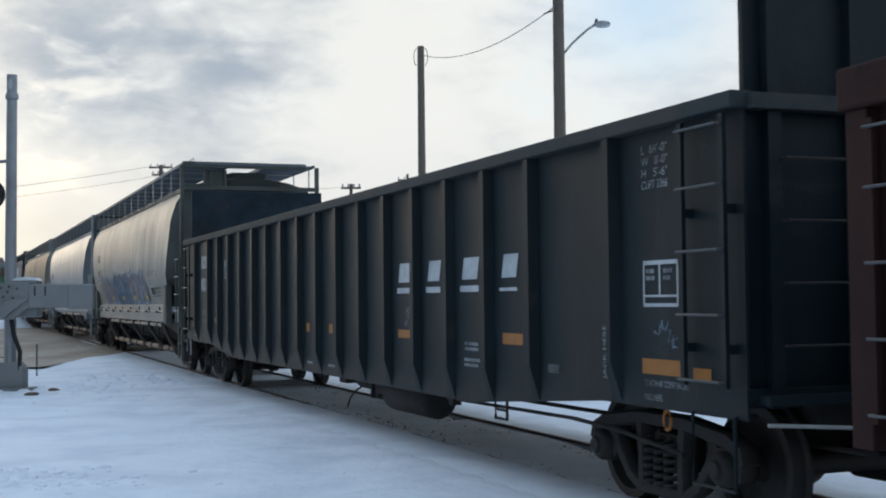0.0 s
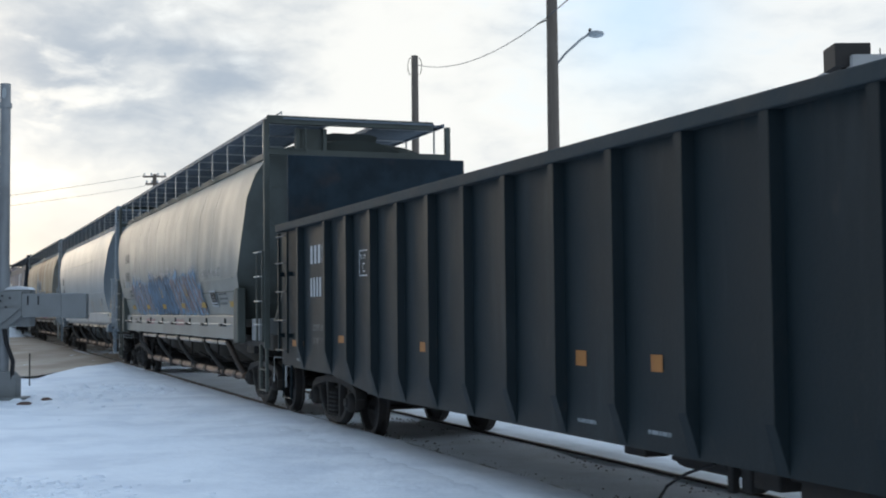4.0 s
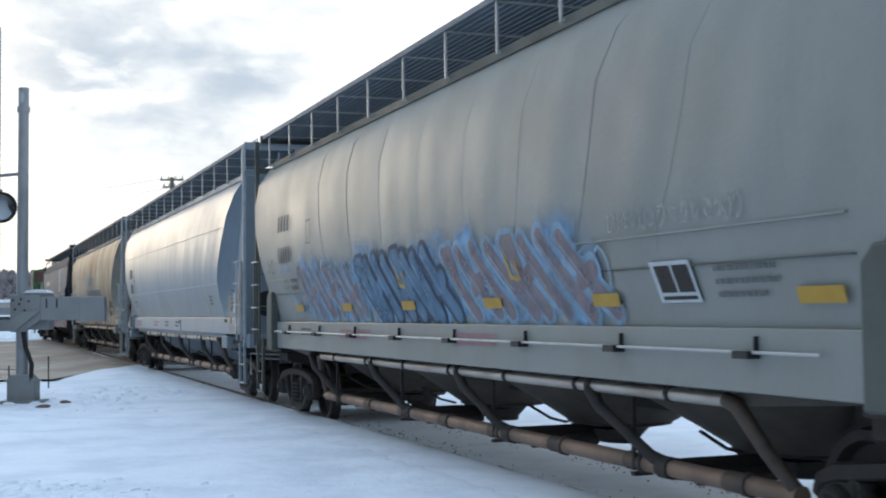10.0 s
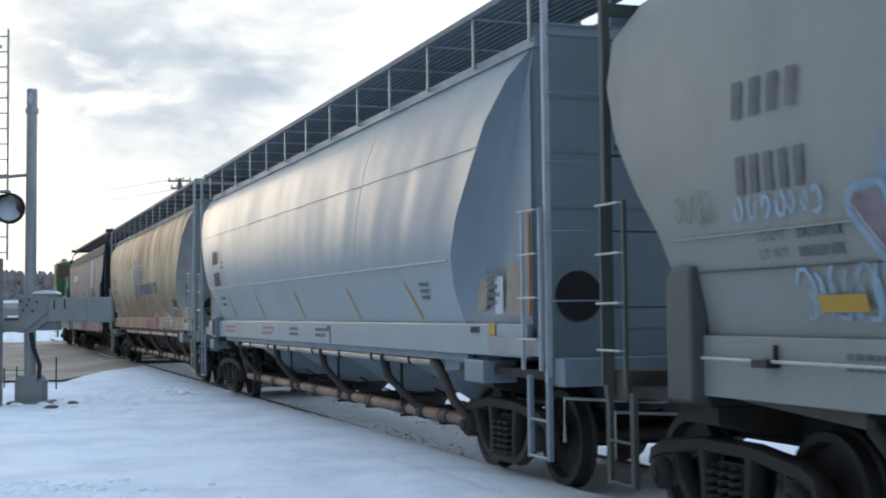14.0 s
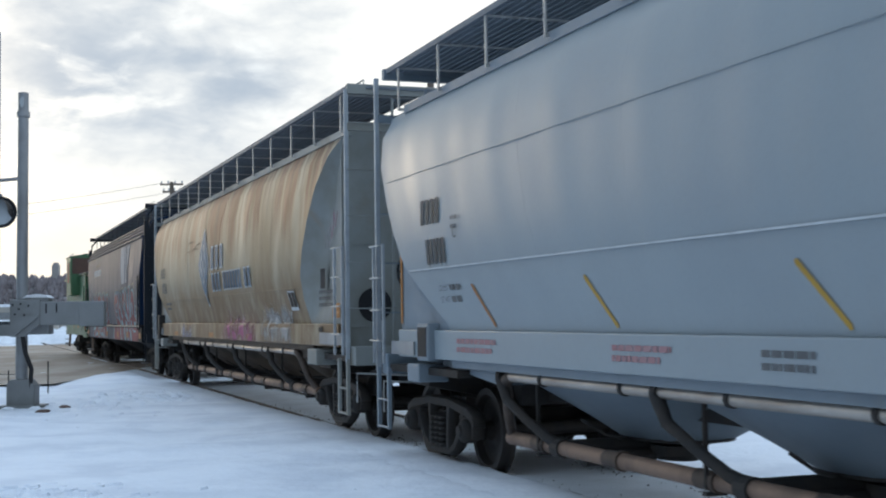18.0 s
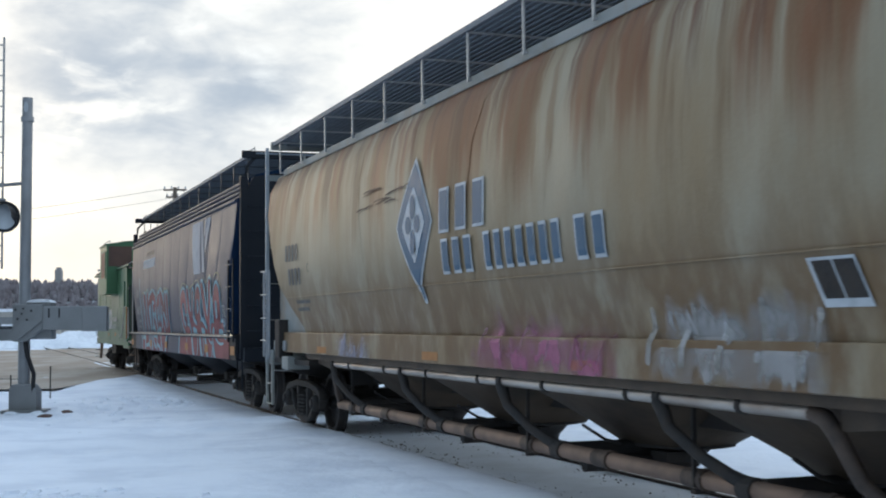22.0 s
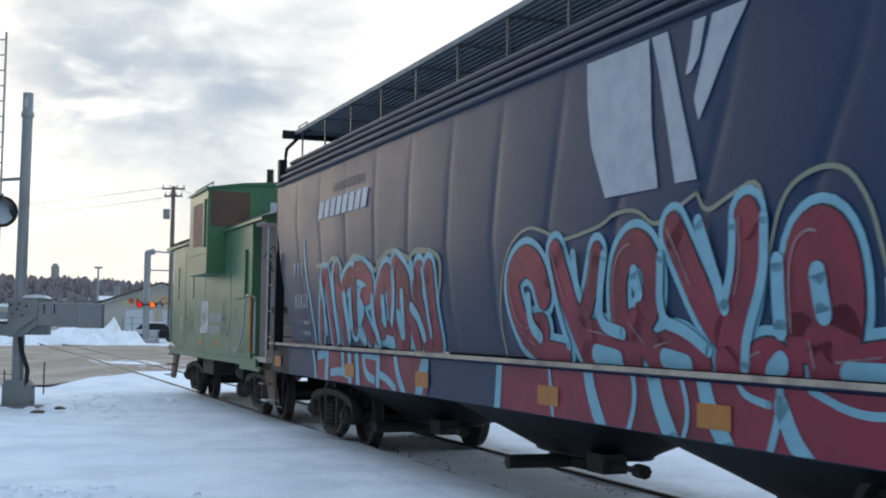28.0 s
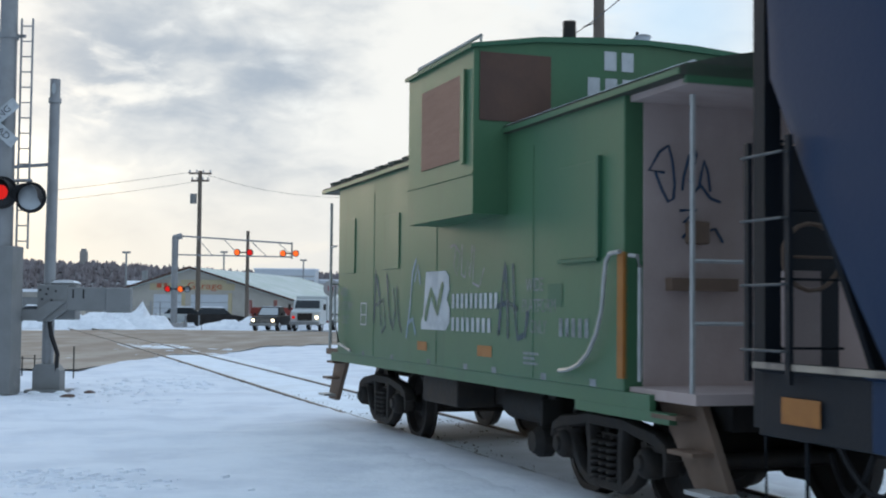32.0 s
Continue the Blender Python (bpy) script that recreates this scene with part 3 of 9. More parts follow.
def make_ground():
    def lines(lo, hi, fine0, fine1, step):
        out = list(np.arange(fine0, fine1, step))
        d, p = step, fine1
        while p < hi:
            out.append(p)
            d *= 1.22
            p += d
        out.append(hi)
        d, p = step, fine0 - step
        while p > lo:
            out.insert(0, p)
            d *= 1.22
            p -= d
        out.insert(0, lo)
        return np.array(out)
    xs, ys = lines(-1500, 1500, -16, 9, 0.22), lines(-200, 2500, 5, 62, 0.25)
    gx, gy = np.meshgrid(xs, ys)
    gz = ground_z(gx, gy)
    n = len(xs)
    m = Mesh()
    m.v = list(zip(gx.ravel().tolist(), gy.ravel().tolist(), gz.ravel().tolist()))
    m.f = [(j * n + i, j * n + i + 1, (j + 1) * n + i + 1, (j + 1) * n + i) for j in range(len(ys) - 1) for i in range(n - 1)]
    tagged(part("ground", m, M_SNOW, smooth=True), "wide flat ground under trodden, wind-crusted snow", "ground", kind="structure")
    # road
    m = Mesh()
    cells = [(x, y) for x in np.arange(-150, 60, 1.5) for y in np.arange(20, 112, 1.5)]
    k = {}
    for x, y in cells:
        if not in_road(np.array(x + 0.75), np.array(y + 0.75)):
            continue
        ids = []
        for a, b in ((0, 0), (1.5, 0), (1.5, 1.5), (0, 1.5)):
            key = (round(x + a, 2), round(y + b, 2))
            if key not in k:
                s, _ = s_w(np.array(key[0]), np.array(key[1]))
                k[key] = len(m.v)
                m.v.append((key[0], key[1], float(GRADE * min(float(s), 130) - 0.03 + 0.03 * value_noise(key[0], key[1], 3.0, 7))))
            ids.append(k[key])
        m.f.append(tuple(ids))
    tagged(part("road", m, M_ROAD, smooth=True), "wide road of brown packed snow over the level crossing", "road", kind="structure")
    # bed between the rails
    m = Mesh()
    rows = [[on_line(s, w, -0.075 if 0.66 < w < 0.71 else -0.03 if abs(w) > 0.66 and abs(w) < 0.9 else -0.04 + 0.03 * float(value_noise(s, w, 0.6, 11)) + 0.02 * float(value_noise(s, w, 0.25, 12))) for w in (0.98, 0.92, 0.89, 0.70, 0.67, 0.64, 0.6, 0.4, 0.2, 0.0, -0.2, -0.4, -0.6, -0.66, -0.70, -0.82, -0.92, -1.1, -1.4)] for s in np.arange(-20, 60, 0.25)]
    m.loft(rows, cap=False, closed=False)
    tagged(part("track_bed", m, M_BED, smooth=True), "gravel and blown snow between the rails", "track bed", kind="structure")
    # snow ridge pushed up against the near rail
    m = Mesh()
    rows = []
    for s in np.arange(-14, 46, 0.2):
        h = 0.075 * float(np.clip((26 - s) / 9, 0, 1)) - 0.04
        row = []
        for w, k in ((0.775, None), (0.79, 0.6), (0.82, 0.9), (0.88, 1.0), (1.02, 1.0), (1.2, 1.0), (1.45, 0.95), (1.75, 0.85), (2.1, None)):
            if k is None:
                x, y, _ = on_line(s, w)
                z = GRADE * s - 0.2 if w < 1 else float(ground_z(x, y)) - 0.03
            else:
                rough = 0.03 * float(value_noise(s, w * 3, 0.5, 21)) + 0.02 * float(value_noise(s, w * 5, 0.2, 22))
                z = GRADE * s + h * k - 0.02 * (1 - k) + rough * min(1.0, max(k, 0.4))
            x, y, _ = on_line(s, w + (0.012 * float(value_noise(s, 0, 0.4, 23)) if w < 1 else 0))
            row.append((x, y, z))
        rows.append(row)
    m.loft(rows, cap=False, closed=False)
    tagged(part("snow_ridge", m, M_SNOW, smooth=True), "low ridge of pushed snow along the near rail", "snow", kind="structure")
    # broken crust where feet and wheels have churned the snow
    m = Mesh()
    rnd = random.Random(14)
    for cx, cy, sx, sy, n, r0, r1 in ((-6.4, 27.6, 0.9, 1.0, 90, 0.03, 0.11), (-5.6, 29.9, 0.8, 1.0, 60, 0.03, 0.10), (-6.9, 25.7, 0.7, 0.8, 50, 0.03, 0.09), (-4.3, 12.6, 0.55, 0.35, 120, 0.02, 0.075), (-3.7, 12.1, 0.4, 0.2, 50, 0.02, 0.06), (-11.6, 47.0, 1.2, 3.2, 130, 0.05, 0.2), (-9.4, 41.0, 0.6, 2.0, 50, 0.04, 0.12), (-5.0, 20.0, 2.2, 4.0, 30, 0.01, 0.03), (-7.8, 24.0, 1.0, 1.0, 60, 0.02, 0.08)):
        for _ in range(n):
            x, y, r = rnd.gauss(cx, sx), rnd.gauss(cy, sy), 1.5 * rnd.uniform(r0, r1)
            z = float(ground_z(x, y))
            ring = [(x + r * rnd.uniform(.7, 1.3) * math.cos(a), y + r * rnd.uniform(.7, 1.3) * math.sin(a)) for a in np.linspace(0, 6.283, 8)[:-1]]
            h = r * rnd.uniform(0.12, 0.3)
            vs = [(a, b, z - 0.02) for a, b in ring] + [(x + (a - x) * 0.55, y + (b - y) * 0.6, z + h * rnd.uniform(0.7, 1.0)) for a, b in ring] + [(x, y, z + h)]
            m.add(vs, [(i, (i + 1) % 7, 7 + (i + 1) % 7, 7 + i) for i in range(7)] + [(7 + i, 7 + (i + 1) % 7, 14) for i in range(7)])
    tagged(part("snow_clumps", m, M_SNOW, smooth=True), "broken clumps of trodden snow crust", "snow", kind="stuff")
    # stones lying on the bed
    m = Mesh()
    rnd = random.Random(4)
    for _ in range(700):
        s, w, r = rnd.uniform(4, 26), rnd.choice((-0.45, 0.5)) + rnd.gauss(0, 0.13), rnd.uniform(0.006, 0.022)
        x, y, z = on_line(s, w, -0.045)
        vs = [(x + r * rnd.uniform(.6, 1.3) * a, y + r * rnd.uniform(.6, 1.3) * b, z + r * c) for a, b, c in ((1, 0, 0), (0, 1, 0), (-1, 0, 0), (0, -1, 0), (0, 0, .9), (0, 0, -.6))]
        m.add(vs, [(0, 1, 4), (1, 2, 4), (2, 3, 4), (3, 0, 4), (1, 0, 5), (2, 1, 5), (3, 2, 5), (0, 3, 5)])
    tagged(part("gravel_stones", m, M_STONE), "loose grey stones of the track bed", "gravel", kind="stuff")


RAIL_SHAPE = [(-0.065, -0.155), (0.065, -0.155), (0.06, -0.14), (0.012, -0.115), (0.012, -0.045), (0.036, -0.035), (0.036, -0.008), (0.028, 0.0), (-0.028, 0.0), (-0.036, -0.008), (-0.036, -0.035), (-0.012, -0.045), (-0.012, -0.115), (-0.06, -0.14)]


def make_rails():
    track = thing("railway_track", "single railway track with two worn steel rails in snow", "track")
    track["kind"] = "structure"
    for side in (1, -1):
        m = Mesh()
        m.loft([[on_line(s, side * 0.753 + a, z) for a, z in RAIL_SHAPE] for s in np.arange(-25, 250, 2.5)])
        rail = part("rail", m, M_RAIL, track)
        m = Mesh()
        m.loft([[on_line(s, side * 0.753 + a, z) for a, z in ((-0.016, 0.0), (0.016, 0.0), (0.012, 0.003), (-0.012, 0.003))] for s in np.arange(-25, 250, 2.5)])
        part("worn_head", m, M_RAILTOP, rail, "bright worn running surface")


make_ground()
make_rails()

# ---- train parts ----
FLEET = "cars of the freight train"
CARS, WHEELSETS = [], []   # (thing, place in the train), wheel pairs that turn
R_WHEEL = 0.457


def train_car(name, label, category, u):
    ob = thing(name, label, category, FLEET)
    CARS.append((ob, u))
    return ob


def wheel_profile():
    return [(0.075, -0.88), (0.10, -0.88), (0.11, -0.80), (0.20, -0.76), (0.36, -0.775), (0.385, -0.855), (0.452, -0.857), (0.457, -0.84), (0.459, -0.755), (0.484, -0.735), (0.484, -0.712), (0.39, -0.705), (0.37, -0.735), (0.2, -0.72), (0.11, -0.68), (0.075, -0.68)]


def cast_rib(m, path, widths, depth):
    """A cast steel rib with rounded edges along a path in x and z."""
    pts = [Vector(p) for p in path]
    rings = []
    for i, p in enumerate(pts):
        d = (pts[min(i + 1, len(pts) - 1)] - pts[max(i - 1, 0)]).normalized()
        side, w, h = Vector((-d.y, d.x)), widths[i] / 2, depth / 2
        rings.append([(p.x + a * w * side.x, b * h, p.y + a * w * side.y) for a, b in ((-1, -0.6), (-0.7, -1), (0.7, -1), (1, -0.6), (1, 0.6), (0.7, 1), (-0.7, 1), (-1, 0.6))])
    m.loft(rings)


def shared_truck_meshes():
    out = {}
    m = Mesh().box(-0.20, 0.20, -1.02, 1.02, 0.34, 0.62).tube([(0, 0, 0.6), (0, 0, 0.78)], 0.18, 14)
    m.box(-0.62, 0.62, -0.6, -0.5, 0.42, 0.5).box(-0.62, 0.62, 0.5, 0.6, 0.42, 0.5)
    out["bolster"] = data_of("bolster", m, M_UNDER)
    out["brake_beam"] = data_of("brake_beam", Mesh().box(-0.04, 0.04, -0.80, 0.80, 0.30, 0.42).box(0.02, 0.09, -0.86, -0.70, 0.28, 0.62).box(0.02, 0.09, 0.70, 0.86, 0.28, 0.62), M_UNDER)
    out["body_bolster"] = data_of("body_bolster", Mesh().prism([(-1.30, 1.04), (-1.30, 0.92), (-0.55, 0.76), (0.55, 0.76), (1.30, 0.92), (1.30, 1.04)], "x", -0.28, 0.28).box(-1.3, 1.3, -0.62, 0.62, 0.74, 1.03), M_UNDER)
    m = Mesh()
    cast_rib(m, [(-1.10, 0.50), (-1.06, 0.60), (-0.90, 0.655), (-0.62, 0.69), (-0.34, 0.73), (0.34, 0.73), (0.62, 0.69), (0.90, 0.655), (1.06, 0.60), (1.10, 0.50)], [0.07, 0.10, 0.13, 0.12, 0.11, 0.11, 0.12, 0.13, 0.10, 0.07], 0.15)
    cast_rib(m, [(-0.76, 0.62), (-0.66, 0.45), (-0.50, 0.27), (-0.34, 0.19), (0.34, 0.19), (0.50, 0.27), (0.66, 0.45), (0.76, 0.62)], [0.13, 0.11, 0.10, 0.10, 0.10, 0.10, 0.11, 0.13], 0.13)
    for d in (1, -1):
        cast_rib(m, [(d * 0.29, 0.20), (d * 0.29, 0.45), (d * 0.32, 0.70)], [0.11, 0.09, 0.12], 0.14)
        cast_rib(m, [(d * 0.70, 0.62), (d * 0.715, 0.50), (d * 0.72, 0.38)], [0.10, 0.07, 0.05], 0.13)
        cast_rib(m, [(d * 1.06, 0.60), (d * 1.06, 0.48), (d * 1.05, 0.38)], [0.09, 0.07, 0.05], 0.13)
        m.box(d * 0.76, d * 1.02, -0.06, 0.06, 0.555, 0.60)
    out["side_frame"] = data_of("side_frame", m, M_UNDER, 50)
    m = Mesh()
    m.tube([(0.07 * math.cos(a), 0.07 * math.sin(a), 0.25 + 0.06 * a / (2 * math.pi)) for a in np.linspace(0, 12 * math.pi, 61)], 0.017, 5)
    out["spring"] = data_of("spring", m, M_UNDER, True)
    m = Mesh().lathe([(0.02, 0.13), (0.06, 0.13), (0.075, 0.10), (0.09, 0.10), (0.115, 0.08), (0.13, 0.05), (0.135, -0.06), (0.11, -0.10)], n=16)
    out["bearing"] = data_of("bearing", m, M_UNDER, True)
    prof = wheel_profile()
    m = Mesh().lathe(prof, n=32).lathe([(r, -y) for r, y in prof], n=32)
    m.tube([(0, -1.05, 0), (0, 1.05, 0)], 0.075, 12)
    for k in range(3):
        a = 2 * math.pi * k / 3
        for d in (1, -1):
            m.tube([(0.10 * math.cos(a), d * 0.9, 0.10 * math.sin(a)), (0.10 * math.cos(a), d * 1.0, 0.10 * math.sin(a))], 0.018, 6)
    out["wheelset"] = data_of("wheelset", m, M_WHEEL, True)
    return out


TRUCK = shared_truck_meshes()


def truck(car, x, half=0.889):
    x0 = x
    b = part("truck_bolster", TRUCK["bolster"], M_UNDER, car, at=(x, 0, 0))
    for d in (1, -1):
        part("side_frame", TRUCK["side_frame"], M_UNDER, b, at=(0, d * 1.03, 0))
        for x in (-0.15, 0.0, 0.15):
            part("spring", TRUCK["spring"], M_UNDER, b, at=(x, d * 1.06, -0.02))
        for e in (1, -1):
            ob = part("bearing_cap", TRUCK["bearing"], M_UNDER, b, at=(e * half, d * 1.07, R_WHEEL))
            if d < 0:
                ob.rotation_euler = (0, 0, math.pi)
    for e in (1, -1):
        w = part("wheelset", TRUCK["wheelset"], M_WHEEL, b, at=(e * half, 0, R_WHEEL))
        WHEELSETS.append((w, e * half))
        part("brake_beam", TRUCK["brake_beam"], M_UNDER, b, at=(e * 0.36, 0, 0))
    part("body_bolster", TRUCK["body_bolster"], M_UNDER, car, at=(x0, 0, 0))
    return b


def coupler(car, x, d):
    m = Mesh().box(x, x + d * 0.45, -0.075, 0.075, 0.78, 0.95)
    m.prism([(x + d * 0.40, -0.12), (x + d * 0.52, -0.17), (x + d * 0.66, -0.10), (x + d * 0.66, 0.02), (x + d * 0.56, 0.02), (x + d * 0.54, 0.14), (x + d * 0.42, 0.14)], "z", 0.74, 0.99)
    part("coupler", m, M_UNDER, car)
    pts = [(x + d * t, 0.35 - 0.2 * t, 0.75 - 0.35 * math.sin(math.pi * min(t / 0.75, 1))) for t in np.linspace(0, 0.7, 8)]
    part("brake_hose", Mesh().tube(pts, 0.025, 6), M_BLACK, car, smooth=True)


def ladder(car, x0, x1, y, zs, mat_rail, mat_rung, z_lo=None, z_hi=None, stile=0.05):
    """A ladder standing on the car's side: two stiles and its rungs."""
    z_lo, z_hi = z_lo or min(zs) - 0.05, z_hi or max(zs) + 0.05
    m = Mesh()
    for x in (x0, x1):
        m.box(x - stile / 2, x + stile / 2, y - 0.015, y + 0.015, z_lo, z_hi)
    b = part("ladder", m, mat_rail, car)
    for z in zs:
        part("rung", Mesh().tube([(x0, y + 0.01, z), (x0, y + 0.05, z), (x1, y + 0.05, z), (x1, y + 0.01, z)], 0.010, 6), mat_rung, b)
    return b


def lettering(car, body, x, z, size, mat, prof, slant=0.0, width=None, name="lettering", eps=0.006, upright=False):
    """Words on the side that faces the viewer; x is where they begin, z their foot line, prof gives the side's y at a height."""
    cv = bpy.data.curves.new("words", "FONT")
    cv.body, cv.size, cv.shear = body, size / 0.69, slant
    tmp = bpy.data.objects.new("words", cv)
    me = bpy.data.meshes.new_from_object(tmp)
    xs = [v.co.x for v in me.vertices]
    k = width / (max(xs) - min(xs)) if width else 1.0
    lo = min(xs)
    for v in me.vertices:
        a, b = (v.co.x - lo) * k, v.co.y
        v.co = (x - b * -1, prof(z + a) + eps, z + a) if upright else (x - a, prof(z + b) + eps, z + b)
    me.materials.append(mat)
    bpy.data.objects.remove(tmp)
    bpy.data.curves.remove(cv)
    return part(name, me, mat, car)


def on_side(outline, prof, eps=0.006):
    """A flat painted patch on the side: outline in (x, z), split so that it hugs the curve."""
    m = Mesh()
    n = len(outline)
    m.add([(x, prof(z) + eps, z) for x, z in outline], [tuple(range(n))])
    return m


def strip(m, pts, width, prof, eps):
    """A painted stroke along points (x, z)."""
    pts = [Vector(p) for p in pts]
    fine = []
    for a, b in zip(pts, pts[1:]):
        k = max(1, int((b - a).length / 0.10))
        fine += [a + (b - a) * i / k for i in range(k)]
    fine.append(pts[-1])
    vs = []
    for i, p in enumerate(fine):
        d = (fine[min(i + 1, len(fine) - 1)] - fine[max(i - 1, 0)])
        d = d.normalized() if d.length > 1e-6 else Vector((1, 0))
        nrm = Vector((-d.y, d.x)) * width / 2
        for q in (p + nrm, p - nrm):
            vs.append((q.x, prof(q.y) + eps, q.y))
    m.add(vs, [(2 * i, 2 * i + 1, 2 * i + 3, 2 * i + 2) for i in range(len(fine) - 1)])
    for p in (fine[0], fine[-1]):
        r = width / 2
        ring = [(p.x + r * math.cos(a), p.y + r * math.sin(a)) for a in np.linspace(0, 2 * math.pi, 15)[:-1]]
        m.add([(a, prof(b) + eps, b) for a, b in ring], [tuple(range(14))])


def patch(car, name, x0, x1, z0, z1, mat, prof, label="", eps=0.005, rows=3, skew=0.0):
    m = Mesh()
    vs = []
    for i in range(rows + 1):
        z = z0 + (z1 - z0) * i / rows
        vs += [(x0 + skew * (z - z0), prof(z) + eps, z), (x1 + skew * (z - z0), prof(z) + eps, z)]
    m.add(vs, [(2 * i, 2 * i + 1, 2 * i + 3, 2 * i + 2) for i in range(rows)])
    return part(name, m, mat, car, label)


def bars(car, x, z, w, h, mat, prof, count=1, gap=0.05, seed=0, eps=0.006):
    """Writing too small or not to be copied: a row of plain blocks of its size."""
    rnd = random.Random(seed)
    for k in range(count):
        zz = z - k * (h + gap)
        a = x
        end = x - w * (1 if k == 0 else rnd.uniform(0.75, 1.0))
        while a > end + 0.02:
            b = max(end, a - h * rnd.uniform(0.9, 3.0))
            m = Mesh().add([(a, prof(zz) + eps, zz), (b, prof(zz) + eps, zz), (b, prof(zz + h) + eps, zz + h), (a, prof(zz + h) + eps, zz + h)], [(0, 1, 2, 3)])
            part("marking", m, mat, car)
            a = b - h * 0.35


def blocks(car, x, z, w, h, mat, prof, count, eps=0.006, slant=0.0, fill=0.56, name="marking"):
    """Large marks of a company or a number as plain upright blocks of the letters' size and colour."""
    step = w / count
    rows = 6
    for k in range(count):
        m = Mesh()
        a, b = x - k * step, x - (k + fill) * step
        vs = []
        for i in range(rows + 1):
            dz = h * i / rows
            vs += [(a - slant * dz, prof(z + dz) + eps, z + dz), (b - slant * dz, prof(z + dz) + eps, z + dz)]
        m.add(vs, [(2 * i, 2 * i + 1, 2 * i + 3, 2 * i + 2) for i in range(rows)])
        part(name, m, mat, car)


def profile_fn(pts):
    zs = [p[1] for p in pts][::-1]
    ys = [p[0] for p in pts][::-1]
    return lambda z: float(np.interp(z, zs, ys))


# ---- black gondola with high end walls ----
def make_gondola():
    u0, u1 = 7.0, 27.45
    c = (u0 + u1) / 2
    car = train_car("gondola_car", "black ribbed steel gondola car with tall end bulkheads", "rail car", c)
    L = (u1 - u0) / 2
    P = lambda z: 1.485
    # fish-bellied side plates
    foot = [(-L, 0.88), (-L + 1.9, 0.88), (-L + 4.6, 0.68), (L - 4.6, 0.68), (L - 2.6, 0.86), (L, 0.88)]
    for d in (1, -1):
        m = Mesh().prism(foot + [(L, 2.88), (-L, 2.88)], "y", d * 1.465, d * 1.485)
        part("side_plate", m, M_GON, car)
        m = Mesh().box(-L - 0.02, L + 0.02, d * 1.42, d * 1.585, 2.865, 2.975)
        part("top_cap", m, M_GONCAP, car, "rust-edged top rail", bevel=0.012)
    ribs = [8.69] + [10.13 + 0.981 * k for k in range(16)] + [26.24]
    foot_z = lambda x: float(np.interp(x, [p[0] for p in foot], [p[1] for p in foot]))
    for u in ribs:
        x = u - c
        zb = foot_z(x) + 0.01
        m = Mesh()
        for d in (1, -1):
            top = [(x - 0.075, d * 1.485, 2.865), (x - 0.05, d * 1.57, 2.865), (x + 0.05, d * 1.57, 2.865), (x + 0.075, d * 1.485, 2.865)]
            mid = [(p[0], p[1], zb + 0.30) for p in top]
            low = [(p[0], d * 1.487, zb) for p in top]
            if d > 0:
                m.loft([low, mid, top])
            else:
                m2 = Mesh().loft([low, mid, top])
        part("side_rib", m, M_GON, car)
        part("side_rib", m2, M_GON, car)
    part("floor", Mesh().box(-L, L, -1.46, 1.46, 1.0, 1.08), M_GON, car)
    part("center_sill", Mesh().box(-L, L, -0.25, 0.25, 0.72, 1.0), M_UNDER, car)
    for d in (1, -1):
        x = d * (L - 0.10)
        b = part("bulkhead", Mesh().box(x - 0.03, x + 0.03, -1.42, 1.42, 0.95, 4.03), M_GONEND if d > 0 else M_GON, car, "tall flat end bulkhead", bevel=0.01)
        for y in (-1.25, -0.6, 0.6, 1.25):
            part("stake", Mesh().box(x + d * 0.035, x + d * 0.115, y - 0.05, y + 0.05, 0.95, 4.0), M_GON, b)
        part("end_ledge", Mesh().box(x + d * 0.03, x + d * 0.17, -1.46, 1.46, 2.86, 2.96), M_GONCAP, b)
        part("striker", Mesh().box(d * (L - 0.05), d * (L + 0.08), -0.35, 0.35, 0.70, 1.02), M_UNDER, car)
        coupler(car, d * (L + 0.05), d)
        part("end_platform", Mesh().box(d * (L - 0.02), d * (L + 0.12), -1.4, 1.4, 0.98, 1.04), M_GON, car)
        for y in (0.95, -0.95):
            for z in (1.35, 1.75, 2.15, 2.55):
                part("end_rung", Mesh().tube([(x + d * 0.12, y - 0.25, z), (x + d * 0.17, y - 0.25, z), (x + d * 0.17, y + 0.25, z), (x + d * 0.12, y + 0.25, z)], 0.010, 6), M_UNDER, car)
    for d in (1, -1):
        x0, x1 = d * (L - 0.12), d * (L - 0.62)
        lad = ladder(car, x0, x1, 1.56, (1.12, 1.55, 1.97, 2.39, 2.78), M_GON, M_DKRUNG, 1.08, 2.84)
        for z in (1.3, 2.2):
            for xb in (x0, x1):
                part("bracket", Mesh().box(xb - 0.03, xb + 0.03, 1.48, 1.55, z, z + 0.06), M_GON, lad)
        part("sill_step", Mesh().tube([(x0, 1.5, 0.9), (x0, 1.5, 0.42), (x1, 1.5, 0.42), (x1, 1.5, 0.9)], 0.016, 6), M_GON, car)
    # marks
    for a, b, z0, z1 in ((26.82, 26.15, 1.18, 1.27), (24.43, 23.98, 1.28, 1.37), (21.36, 20.93, 1.25, 1.35), (17.72, 17.54, 1.24, 1.36), (16.55, 16.39, 1.24, 1.36), (13.74, 13.32, 1.25, 1.34), (10.82, 10.38, 1.26, 1.36), (8.30, 7.78, 1.12, 1.23), (7.62, 7.40, 1.10, 1.19)):
        patch(car, "reflector_strip", a - c, b - c, z0, z1, M_ORANGE, P, "worn orange reflector strip")
